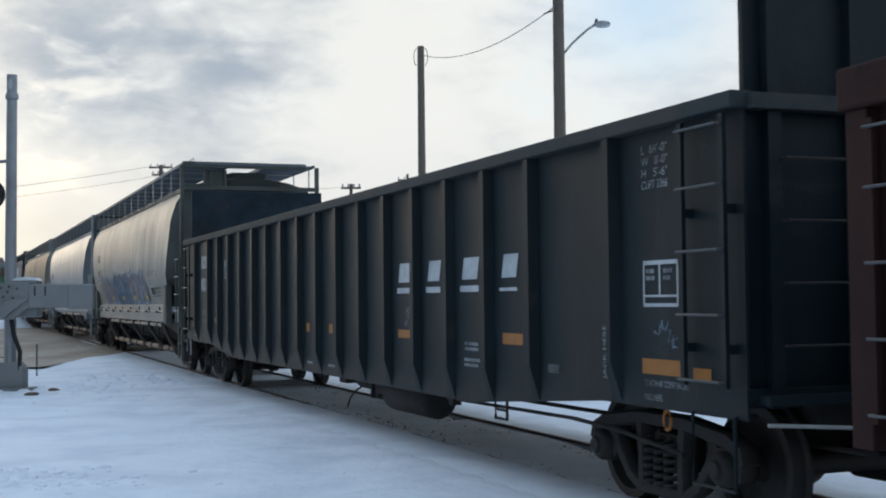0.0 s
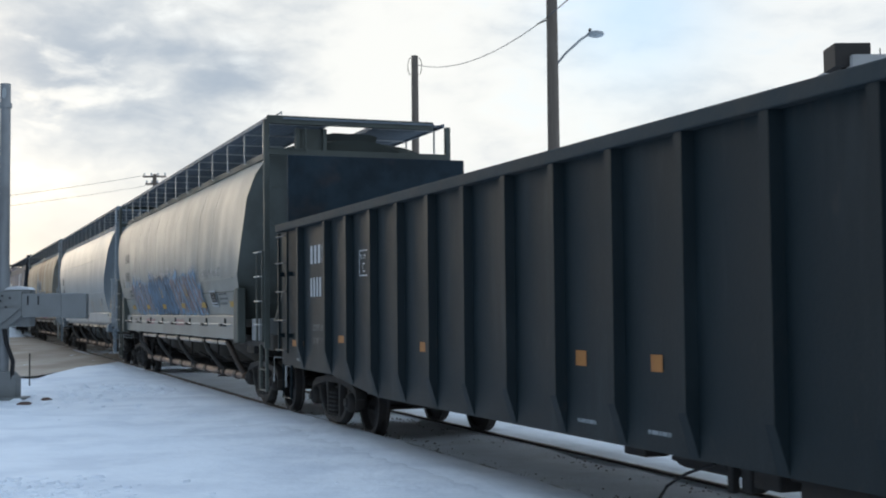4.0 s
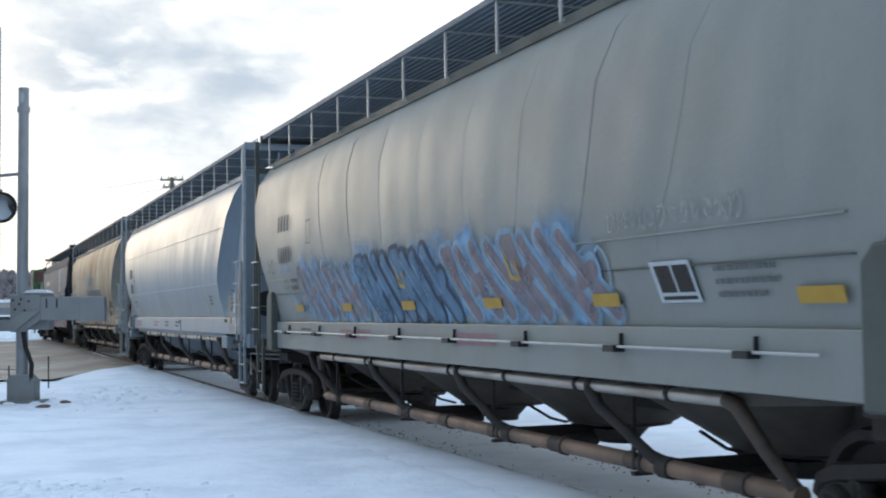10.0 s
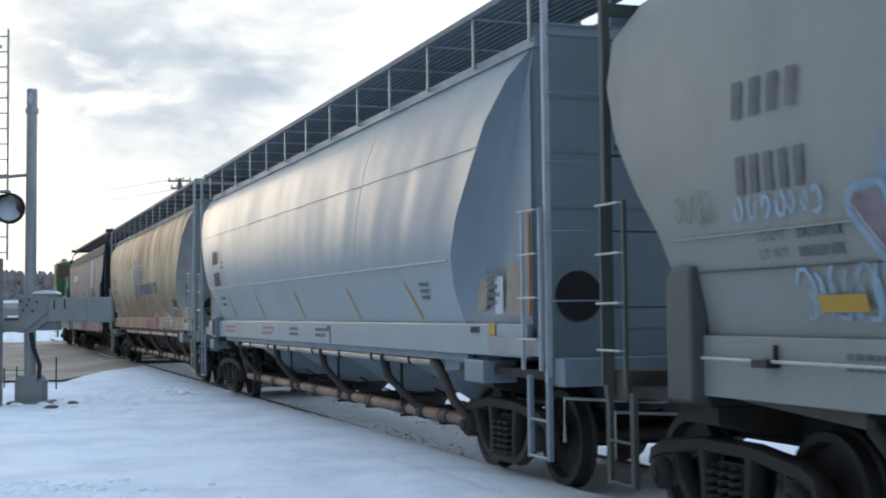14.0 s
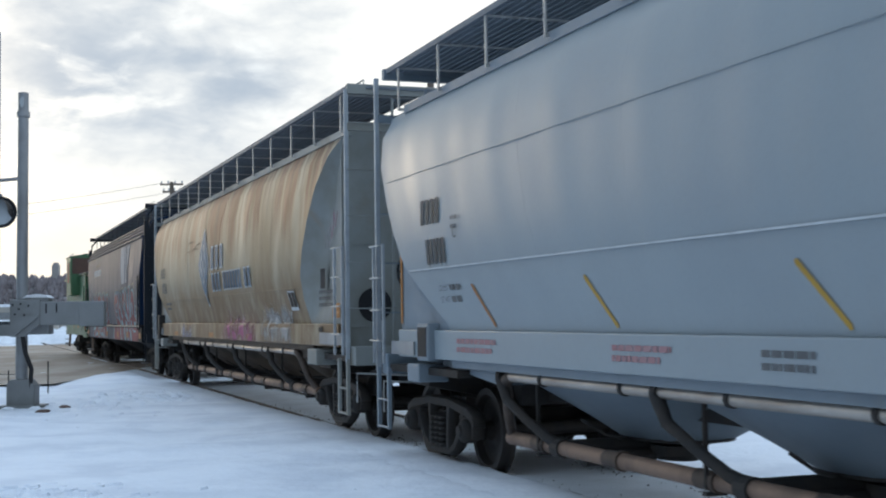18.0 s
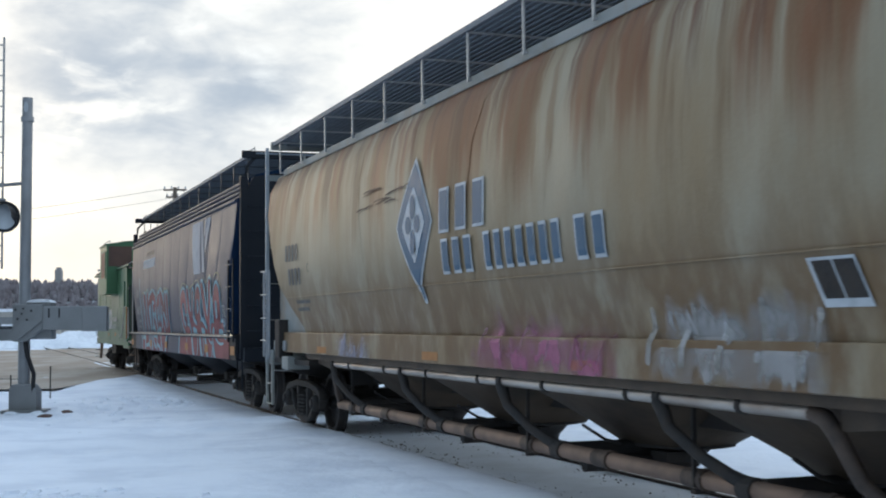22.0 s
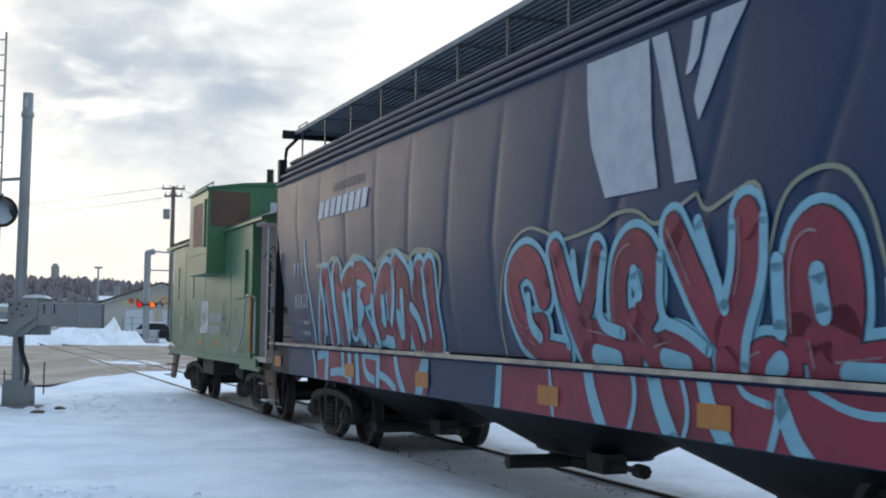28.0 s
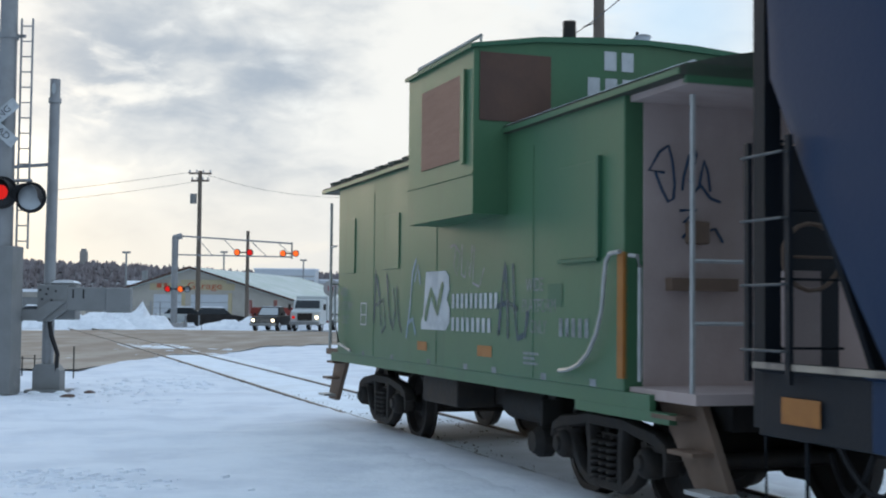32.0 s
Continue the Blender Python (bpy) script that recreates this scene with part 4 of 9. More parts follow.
    for a, b in ((13.74, 13.30), (12.80, 12.38), (11.83, 11.36), (10.86, 10.47)):
        blocks(car, a - c - 0.03, 1.86, a - b, 0.21, M_WHITE, P, 1, slant=0.28, fill=0.82, name="company_mark")
        patch(car, "company_mark", a - c + 0.02, b - c + 0.02, 1.74, 1.80 if b > 10.6 else 1.77, M_WHITE, P)
    blocks(car, 25.78 - c, 2.33, 0.78, 0.25, M_WHITE, P, 4, name="car_mark")
    blocks(car, 25.78 - c, 1.88, 0.90, 0.26, M_WHITE, P, 6, name="car_number")
    lettering(car, "LD LMT", 25.68 - c, 1.42, 0.085, M_DIMWHITE, P, width=0.36)
    lettering(car, "185100", 25.26 - c, 1.42, 0.08, M_DIMWHITE, P, width=0.34)
    lettering(car, "LT WT", 25.64 - c, 1.24, 0.085, M_DIMWHITE, P, width=0.30)
    lettering(car, "77900", 25.24 - c, 1.24, 0.08, M_DIMWHITE, P, width=0.30)
    m = Mesh()
    for x0, x1, z0, z1 in ((23.50, 23.15, 2.40, 2.415), (23.50, 23.15, 2.10, 2.115), (23.50, 23.48, 2.1, 2.415), (23.17, 23.15, 2.1, 2.415)):
        m.add([(x - c, P(z) + 0.006, z) for x, z in ((x0, z0), (x1, z0), (x1, z1), (x0, z1))], [(0, 1, 2, 3)])
    part("plate_box", m, M_WHITE, car)
    lettering(car, "PLATE", 23.45 - c, 2.31, 0.05, M_WHITE, P, width=0.22)
    lettering(car, "C", 23.37 - c, 2.15, 0.11, M_WHITE, P)
    for k, words in enumerate(("L  66'-0\"", "W   8'-0\"", "H   5'-6\"", "CUFT 3366")):
        lettering(car, words, 8.27 - c, 2.70 - 0.085 * k, 0.06, M_DIMWHITE, P, width=0.36)
    m = Mesh()
    for x0, x1, z0, z1 in ((8.27, 7.79, 1.90, 1.93), (8.27, 7.79, 1.60, 1.625), (8.27, 8.25, 1.6, 1.93), (7.81, 7.79, 1.6, 1.93), (8.05, 8.03, 1.68, 1.9), (8.25, 7.8, 1.67, 1.685)):
        m.add([(x - c, P(z) + 0.006, z) for x, z in ((x0, z0), (x1, z0), (x1, z1), (x0, z1))], [(0, 1, 2, 3)])
    part("stencil_box", m, M_WHITE, car)
    bars(car, 8.23 - c, 1.84, 0.14, 0.03, M_DIMWHITE, P, 2, 0.02, 3)
    bars(car, 7.99 - c, 1.84, 0.12, 0.03, M_DIMWHITE, P, 2, 0.02, 4)
    lettering(car, "2 INCH HF COMP SHOES", 8.26 - c, 1.035, 0.045, M_DIMWHITE, P, width=0.58)
    lettering(car, "JACK HERE", 8.69 - c, 1.06, 0.05, M_DIMWHITE, lambda z: 1.572, width=0.40, upright=True)
    lettering(car, "PULL HERE", 8.27 - c, 0.935, 0.045, M_DIMWHITE, P, width=0.24)
    bars(car, 11.74 - c, 1.225, 0.36, 0.03, M_DIMWHITE, P, 2, 0.02, 5)
    bars(car, 11.76 - c, 1.07, 0.40, 0.03, M_DIMWHITE, P, 2, 0.02, 6)
    patch(car, "small_plate", 9.88 - c, 9.67 - c, 1.05, 1.12, M_GREYTXT, P, "dull steel builder's plate")
    for u in (17.7, 16.6):
        bars(car, u - c, 0.80, 0.34, 0.03, M_DIMWHITE, P, 1, seed=8)
    bars(car, 26.55 - c, 0.98, 0.35, 0.035, M_DIMWHITE, P, 1, seed=7)
    # chalk scribbles
    rnd = random.Random(8)
    for x0, z0, w in ((13.55, 1.45, 0.35), (8.2, 1.45, 0.3), (26.6, 1.55, 0.22)):
        m = Mesh()
        for _ in range(4):
            x, z = x0 - c - rnd.uniform(0, w), z0 + rnd.uniform(-0.1, 0.12)
            strip(m, [(x - 0.02 * k + rnd.uniform(-0.03, 0.03), z + rnd.uniform(-0.05, 0.05)) for k in range(6)], 0.012, P, 0.006)
        part("chalk_scribble", m, G_SKY, car, "pale blue chalk scribble")
    # under the floor
    part("air_reservoir", Mesh().tube([(13.86 - c, 0.95, 0.53), (13.92 - c, 0.95, 0.53), (15.28 - c, 0.95, 0.53), (15.36 - c, 0.95, 0.53)], [0.16, 0.23, 0.23, 0.16], 18), M_UNDER, car, smooth=50)
    part("brake_cylinder", Mesh().tube([(16.5 - c, 0.8, 0.60), (17.2 - c, 0.8, 0.60)], 0.14, 14).box(16.2 - c, 17.9 - c, 0.7, 0.9, 0.66, 0.76), M_UNDER, car)
    part("brake_valve", Mesh().box(15.75 - c, 16.05 - c, 0.78, 1.0, 0.46, 0.74).box(16.15 - c, 16.28 - c, 0.8, 0.95, 0.40, 0.60), M_UNDER, car, bevel=0.02)
    part("pipe_bracket", Mesh().box(17.6 - c, 17.95 - c, 0.72, 0.95, 0.50, 0.74).box(16.35 - c, 16.42 - c, 0.9, 0.97, 0.38, 0.6), M_UNDER, car, bevel=0.015)
    part("brake_lever", Mesh().bar((15.5 - c, 0.92, 0.56), (17.5 - c, 0.75, 0.50), 0.035), M_UNDER, car)
    part("hanging_hose", Mesh().tube([(16.6 - c, 0.95, 0.56), (16.9 - c, 1.0, 0.46), (17.15 - c, 1.02, 0.34), (17.3 - c, 1.02, 0.20)], 0.012, 6), M_BLACK, car, smooth=True)
    part("train_line_pipe", Mesh().tube([(-L, 0.5, 0.62), (-3, 0.55, 0.60), (3, 0.55, 0.60), (L, 0.5, 0.62)], 0.022, 6), M_UNDER, car)
    part("brake_rod", Mesh().tube([(8.4 - c, 1.10, 0.50), (9.2 - c, 1.18, 0.61), (10.0 - c, 1.2, 0.645), (12.74 - c, 1.2, 0.62)], 0.018, 6).box(12.70 - c, 12.82 - c, 1.15, 1.25, 0.56, 0.68).box(12.8 - c, 12.95 - c, 1.18, 1.22, 0.60, 0.72), M_UNDER, car)
    part("crossover_step", Mesh().tube([(11.33 - c, 1.35, 0.72), (11.33 - c, 1.35, 0.55), (11.06 - c, 1.35, 0.55), (11.06 - c, 1.35, 0.72)], 0.015, 6).tube([(11.33 - c, 1.35, 0.63), (11.06 - c, 1.35, 0.63)], 0.012, 6), M_UNDER, car)
    part("uncoupling_lever", Mesh().tube([(-L - 0.1, 1.4, 0.86), (-L - 0.16, 0.4, 0.8), (-L - 0.2, 0.1, 0.9)], 0.014, 6), M_GRAB, car)
    part("uncoupling_lever", Mesh().tube([(L + 0.1, 1.4, 0.86), (L + 0.12, 1.4, 0.55)], 0.016, 6).tube([(L + 0.1, 1.4, 0.86), (L + 0.16, 0.4, 0.8)], 0.014, 6), M_GRAB, car)
    part("tow_ring", Mesh().tube([(8.05 - c + 0.05 * math.cos(a), 1.44, 0.80 + 0.07 * math.sin(a)) for a in np.linspace(0, 6.28, 12)], 0.012, 6), M_ORANGE, car)
    truck(car, 8.75 - c)
    truck(car, 26.05 - c)
    return car


# ---- rust-red gondola ahead of it ----
def make_red_car():
    u1 = 5.85
    Lh = 8.0
    c = u1 - Lh
    car = train_car("red_gondola_car", "rust-red steel gondola car with worn brown paint", "rail car", c)
    for d in (1, -1):
        part("side_plate", Mesh().box(-Lh, Lh, d * 1.46, d * 1.48, 0.95, 2.75), M_BROWN, car)
        part("top_cap", Mesh().box(-Lh - 0.02, Lh + 0.04, d * 1.42, d * 1.60, 2.74, 2.98), M_BROWN, car, bevel=0.02)
        part("corner_post", Mesh().box(Lh - 0.18, Lh, d * 1.47, d * 1.57, 0.9, 2.74), M_BROWN, car, bevel=0.01)
    for k in range(8):
        x = Lh - 1.2 - 1.9 * k
        part("side_rib", Mesh().box(x - 0.07, x + 0.07, 1.48, 1.57, 0.95, 2.74), M_BROWN, car, bevel=0.01)
    part("floor", Mesh().box(-Lh, Lh, -1.46, 1.46, 0.98, 1.06), M_BROWN, car)
    part("end_wall", Mesh().box(Lh - 0.06, Lh, -1.46, 1.46, 0.98, 2.85), M_BROWN, car)
    part("center_sill", Mesh().box(-Lh, Lh + 0.2, -0.25, 0.25, 0.70, 1.0), M_UNDER, car)
    ladder(car, Lh - 0.25, Lh - 0.75, 1.60, (1.1, 1.5, 1.9, 2.3, 2.62), M_BROWN, M_DKRUNG)
    for z in (1.25, 1.7, 2.15, 2.6):
        part("end_rung", Mesh().tube([(Lh + 0.02, 0.7, z), (Lh + 0.08, 0.7, z), (Lh + 0.08, 1.3, z), (Lh + 0.02, 1.3, z)], 0.013, 6), M_DKRUNG, car)
    patch(car, "reflector_strip", Lh - 0.85, Lh - 1.05, 1.5, 2.1, M_ORANGE, lambda z: 1.48, "orange reflector strip")
    coupler(car, Lh + 0.1, 1)
    truck(car, Lh - 1.7)
    truck(car, -Lh + 1.7)


# ---- covered hoppers with round sides ----
ROUND = [(0.0, 4.36), (0.5, 4.34), (0.9, 4.28), (1.20, 4.19), (1.40, 4.06), (1.52, 3.82), (1.595, 3.45), (1.625, 3.0), (1.63, 2.6), (1.60, 2.25), (1.52, 1.90), (1.45, 1.62), (1.43, 1.50)]


def hopper_body(car, L, near_in, far_in, mat, end_mat, prof, near_taper, seams, seam_mat, puff):
    """Curved shell: side sections from the near crease to the far one, then drawn in to the ends.
    near_in, far_in: how far in from the end posts the shell's crease lies at a height."""
    pts = prof + []
    loop = pts[::-1] + [(-y, z) for y, z in pts[1:]]
    # the sheets swell a little between the welds
    n_st = 96
    gap = seams[1] - seams[0]
    rnd = random.Random(int(L * 1000))
    swell = [rnd.uniform(0.6, 1.3) for _ in range(40)]
    rings = []
    for i in range(n_st + 1):
        f = i / n_st
        t = (f - seams[0]) / gap + 5
        k = puff * swell[int(t)] * (abs(math.sin(math.pi * t)) ** 0.6 - 1.0) - 0.008
        k += 0.004 * math.sin(f * 61 + L) + 0.003 * math.sin(f * 137)
        ring = []
        for y, z in loop:
            kk = k * max(0.0, min(1.0, (4.2 - z) / 0.4)) * max(0.0, min(1.0, (z - 1.6) / 0.5)) * (1 if y > 0 else -1)
            ring.append(((-L + near_in(z)) * (1 - f) + (L - far_in(z)) * f, y + (kk if abs(y) > 1.2 and 0 < i < n_st else 0), z))
        rings.append(ring)
    shell = part("hopper_shell", Mesh().loft(rings, cap=False), mat, car, smooth=50)
    # end sheets
    ends = []
    first, last = rings[0], rings[-1]
    if near_taper:
        draw = [[(-L + near_taper(z)[0], y * near_taper(z)[1], z) for y, z in loop]]
    else:
        # a dished sheet: steep behind the crease, then flush with the sill out to the end
        draw = []
        for f, lim, keep in ((0.12, 1.44, 0.10), (0.26, 1.36, 0.12), (0.42, 1.36, 0.12), (0.62, 1.41, 0.06), (1.0, 1.44, 0.0)):
            draw.append([((-L + near_in(z)) * (1 - f) + (-L + 0.53) * f, math.copysign(min(abs(y), lim + keep * max(0.0, min(1.0, (1.85 - z) / 0.3))), y), z) for y, z in loop])
    ends.append(Mesh().loft([first] + draw, cap=False))
    ends[0].f.append(tuple(len(draw) * len(loop) + k for k in range(len(loop)))[::-1])
    if near_taper:
        far = [[(L - 0.02 if z > 3 else L - 0.02 - (3 - z) * 0.75, y * 0.78, z) for y, z in loop]]
    else:
        far = [[((L - far_in(z)) * (1 - f) + (L - (0.5 if z < 3 else 0.06)) * f, math.copysign(min(abs(y), lim), y), z) for y, z in loop] for f, lim in ((0.2, 1.445), (0.6, 1.43), (1.0, 1.44))]
    m = Mesh().loft([last] + far, cap=False)
    m.f.append(tuple(len(far) * len(loop) + k for k in range(len(loop))))
    ends.append(m)
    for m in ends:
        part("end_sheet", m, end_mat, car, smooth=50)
    # weld seams round the shell
    half = [p for p in pts if p[0] > 1.1]
    for f in seams:
        m = Mesh()
        rs = []
        for y, z in half:
            x = (-L + near_in(z)) * (1 - f) + (L - far_in(z)) * f
            rs.append([(x - 0.009, y - 0.014, z), (x - 0.003, y - 0.010, z + 0.001), (x + 0.003, y - 0.010, z + 0.001), (x + 0.009, y - 0.014, z)])
        m.loft(rs, cap=False, closed=False)
        part("weld_seam", m, seam_mat, shell, smooth=True)
    return shell


def roof_walk(car, L, mat, brackets=13, z=4.64, y0=0.40, y1=1.46, x_in=0.1, post_mat=None):
    """Grating walkways along both roof edges, on brackets, and crossovers at the ends."""
    for d in (1, -1):
        m = Mesh().box(-L + x_in, L - x_in, d * y1 - 0.02, d * y1 + 0.02, z - 0.04, z + 0.02).box(-L + x_in, L - x_in, d * y0 - 0.02, d * y0 + 0.02, z - 0.04, z + 0.02)
        k = -L + x_in
        while k < L - x_in:
            m.box(k, k + 0.012, d * y0, d * y1, z - 0.02, z)
            k += 0.07
        for j in range(12):
            y = y0 + (y1 - y0) * (j + 0.5) / 12
            m.box(-L + x_in, L - x_in, d * y - 0.023, d * y + 0.023, z - 0.018, z - 0.004)
        part("roof_walkway", m, M_GRATE, car, "dark open steel grating")
        for i in range(brackets):
            x = -L + 0.5 + (2 * L - 1.0) * i / (brackets - 1)
            m = Mesh().box(x - 0.017, x + 0.017, d * (y1 - 0.02), d * y1, 4.12, z - 0.02).box(x - 0.017, x + 0.017, d * 1.38, d * y1, 4.10, 4.13).box(x - 0.012, x + 0.012, d * y0, d * y1, z - 0.05, z - 0.03)
            part("walk_bracket", m, post_mat or M_GRAB, car)
        # rail along the roof's edge
        part("roof_edge_rail", Mesh().box(-L + 0.45, L - 0.6, d * 1.30, d * 1.42, 4.05, 4.15), mat, car, bevel=0.008)
    for d in (1, -1):
        m = Mesh().box(d * (L - 0.45), d * (L + 0.02), -1.25, 1.25, z - 0.03, z)
        part("end_crossover", m, M_GRATE, car)
        m = Mesh().box(d * (L - 0.08), d * L, -1.25, 1.5, z - 0.10, z + 0.03)
        part("crossover_beam", m, mat, car, bevel=0.006)
        part("roof_grab", Mesh().tube([(d * (L - 0.1), 1.25, z), (d * (L - 0.1), 1.25, z + 0.1), (d * (L - 0.6), 1.25, z + 0.1), (d * (L - 0.6), 1.25, z)], 0.012, 6), M_GRAB, car)
    for i in range(5):
        x = -L + 1.6 + (2 * L - 3.2) * i / 4
        part("roof_hatch", Mesh().prism([(-0.42, 4.36), (0.42, 4.36), (0.46, 4.46), (0.3, 4.50), (-0.3, 4.50), (-0.46, 4.46)], "x", x - 1.1, x + 1.1), mat, car, bevel=0.01)


def end_frame(car, L, d, mat, rung_mat, half=0.06):
    """Corner posts, ladders, end platform and steps at one end; d: -1 near, 1 far."""
    x = -L + 0.05 if d < 0 else L + 0.20
    for y in (1.51, -1.51):
        part("corner_post", Mesh().box(x - half, x + half, y - half, y + half, 1.05, 4.60), M_PALEPOST if half < 0.03 else mat, car, bevel=0.008)
    for z in (1.75, 2.35, 2.95, 3.55, 4.15):
        part("end_rung", Mesh().tube([(x + d * 0.03, 1.50, z), (x + d * 0.06, 1.46, z), (x + d * 0.06, 0.9, z), (x + d * 0.03, 0.86, z)], 0.009, 6), mat, car)
    part("end_ladder_stile", Mesh().box(x - 0.015, x + 0.015, 0.86, 0.89, 1.05, 4.5), mat, car)
    part("end_sill", Mesh().box(x - 0.22, x + 0.06, -1.47, 1.47, 1.02, 1.26), M_BAY if mat is M_CEFXEND else mat, car, bevel=0.01)
    part("end_cross_beam", Mesh().box(x - 0.04, x + 0.04, -1.50, 1.50, 4.06, 4.15), mat, car)
    xs = x - d * 0.40
    lad = ladder(car, x - d * 0.02, xs, 1.57, (1.42, 1.78, 2.16, 2.54), M_PALEPOST if half < 0.03 else mat, rung_mat, 1.15, 2.56, 0.035)
    # stirrup below
    part("sill_step", Mesh().box(x - 0.03, x + 0.03, 1.49, 1.53, 0.38, 1.1).box(xs - 0.03, xs + 0.03, 1.49, 1.53, 0.38, 1.1).tube([(x, 1.52, 0.40), (xs, 1.52, 0.40)], 0.016, 6).tube([(x, 1.52, 0.72), (xs, 1.52, 0.72)], 0.014, 6), mat, car)
    part("striker", Mesh().box(x - d * 0.1, x + d * 0.28, -0.35, 0.35, 0.72, 1.06), M_UNDER, car)
    coupler(car, x + d * 0.16, d)
    part("uncoupling_lever", Mesh().tube([(x + d * 0.1, 1.42, 0.55), (x + d * 0.1, 1.42, 0.92), (x + d * 0.16, 0.5, 0.86), (x + d * 0.3, 0.1, 0.95)], 0.015, 6), M_GRAB, car)


def bays(car, xs, mat, half=1.7, zt=1.22, zb=0.36, deep=0.46, low=0.57, foot=0.42, wide=1.26):
    """Discharge hoppers under the floor: square at the top, round at the outlet, each with its neck."""
    for x in xs:
        rings = []
        for t in (0.0, 0.2, 0.45, 0.7, 1.0):
            wx, wy, z = half * (1 - (1 - foot) * t), wide * (1 - t) + deep * t, zt + (low - zt) * t ** 0.85
            ring = []
            for k in range(20):
                a = 2 * math.pi * (k + 0.5) / 20
                cx, sy = math.cos(a), math.sin(a)
                e = max(abs(cx), abs(sy)) ** (0.75 - 0.65 * t)
                ring.append((x + wx * cx / e, wy * sy / e, z))
            rings.append(ring)
        b = part("discharge_bay", Mesh().loft(rings), mat, car, smooth=50)
        r = half * foot
        oval = [[(x + r * k * math.cos(a), deep * k * math.sin(a), z) for a in np.linspace(0, 2 * math.pi, 21)[:-1]] for k, z in ((1.05, low + 0.012), (1.05, low - 0.012), (0.62, low - 0.05), (0.42, zb + 0.05), (0.40, zb))]
        part("outlet_flange", Mesh().loft(oval), M_UNDER, b, smooth=40)
        part("outlet_gate", Mesh().box(x - 0.42, x - 0.12, 0.1, deep * 0.75, low - 0.14, low - 0.05).box(x + 0.1, x + 0.34, 0.2, deep * 0.8, low - 0.12, low - 0.04).tube([(x - 0.1, 0.3, zb + 0.06), (x - 0.1, 1.0, zb + 0.06)], 0.07, 8), M_UNDER, b)


def pipes(car, x0, x1, mat_hi, mat_lo, bay_x, y=1.33, z=1.06, x_lo=None, zl=0.47):
    """The unloading pipework: a worn upper line that bends down at both ends, a rusty lower line and black hoses between."""
    m = Mesh().tube([(x0, y, z), (x1, y, z)], 0.05, 12)
    up = part("upper_pipe", m, mat_hi, car, smooth=True)
    for xe, d in ((x0, -1), (x1, 1)):
        part("pipe_bend", Mesh().tube([(xe - d * 0.02, y, z), (xe + d * 0.10, y, z - 0.03), (xe + d * 0.17, y - 0.03, z - 0.13), (xe + d * 0.30, y - 0.10, 0.72), (xe + d * 0.46, 1.13, zl + 0.03)], [0.058, 0.058, 0.055, 0.05, 0.05], 12), M_RUSTDARK, up, smooth=True)
    n = 7
    for i in range(n):
        x = x0 + (x1 - x0) * (i + 0.5) / n
        part("pipe_clamp", Mesh().tube([(x - 0.025, y, z), (x + 0.025, y, z)], 0.062, 12).box(x - 0.015, x + 0.015, y - 0.015, y + 0.015, z, 1.25), M_UNDER, up)
    a, b = x_lo or (x0 - 0.5, x1 + 0.5)
    low = part("lower_pipe", Mesh().tube([(a, 1.12, zl), (b, 1.12, zl)], 0.068, 12), mat_lo, car, smooth=True)
    n = 8
    for i in range(n):
        x = a + (b - a) * (i + 0.5) / n
        part("pipe_coupling", Mesh().tube([(x - 0.16, 1.12, zl), (x - 0.10, 1.12, zl), (x - 0.10, 1.12, zl), (x + 0.12, 1.12, zl)], [0.086, 0.086, 0.076, 0.076], 12), M_RUSTDARK, low, smooth=50)
    for i in range(4):
        x = a + (b - a) * (i + 0.72) / 4
        part("pipe_hanger", Mesh().box(x - 0.014, x + 0.014, 1.18, 1.21, zl - 0.05, 1.24).box(x - 0.03, x + 0.03, 1.04, 1.21, zl - 0.10, zl - 0.07), M_UNDER, low)
    for x in bay_x:
        m = Mesh().tube([(x + 0.95, y + 0.02, z - 0.02), (x + 0.80, y + 0.02, 0.90), (x + 0.50, 1.27, 0.72), (x + 0.28, 1.18, zl + 0.08), (x + 0.14, 1.12, zl + 0.02)], [0.06, 0.048, 0.045, 0.048, 0.06], 10)
        part("unloading_hose", m, M_UNDER, car, smooth=True)
        part("hose_clamp", Mesh().tube([(x + 0.98, y, z), (x + 0.90, y, z)], 0.07, 12), M_UNDER, up)
        part("hose_clamp", Mesh().tube([(x + 0.20, 1.12, zl), (x + 0.04, 1.12, zl)], 0.088, 12), M_UNDER, low)
        part("outlet_tube", Mesh().tube([(x, 1.10, zl), (x, 0.30, zl)], 0.085, 10), M_UNDER, car, smooth=True)
        part("gate_lever", Mesh().tube([(x - 0.25, 0.70, 0.60), (x - 0.42, 0.95, 0.66), (x - 0.48, 1.20, 0.80)], 0.014, 6), M_UNDER, car)


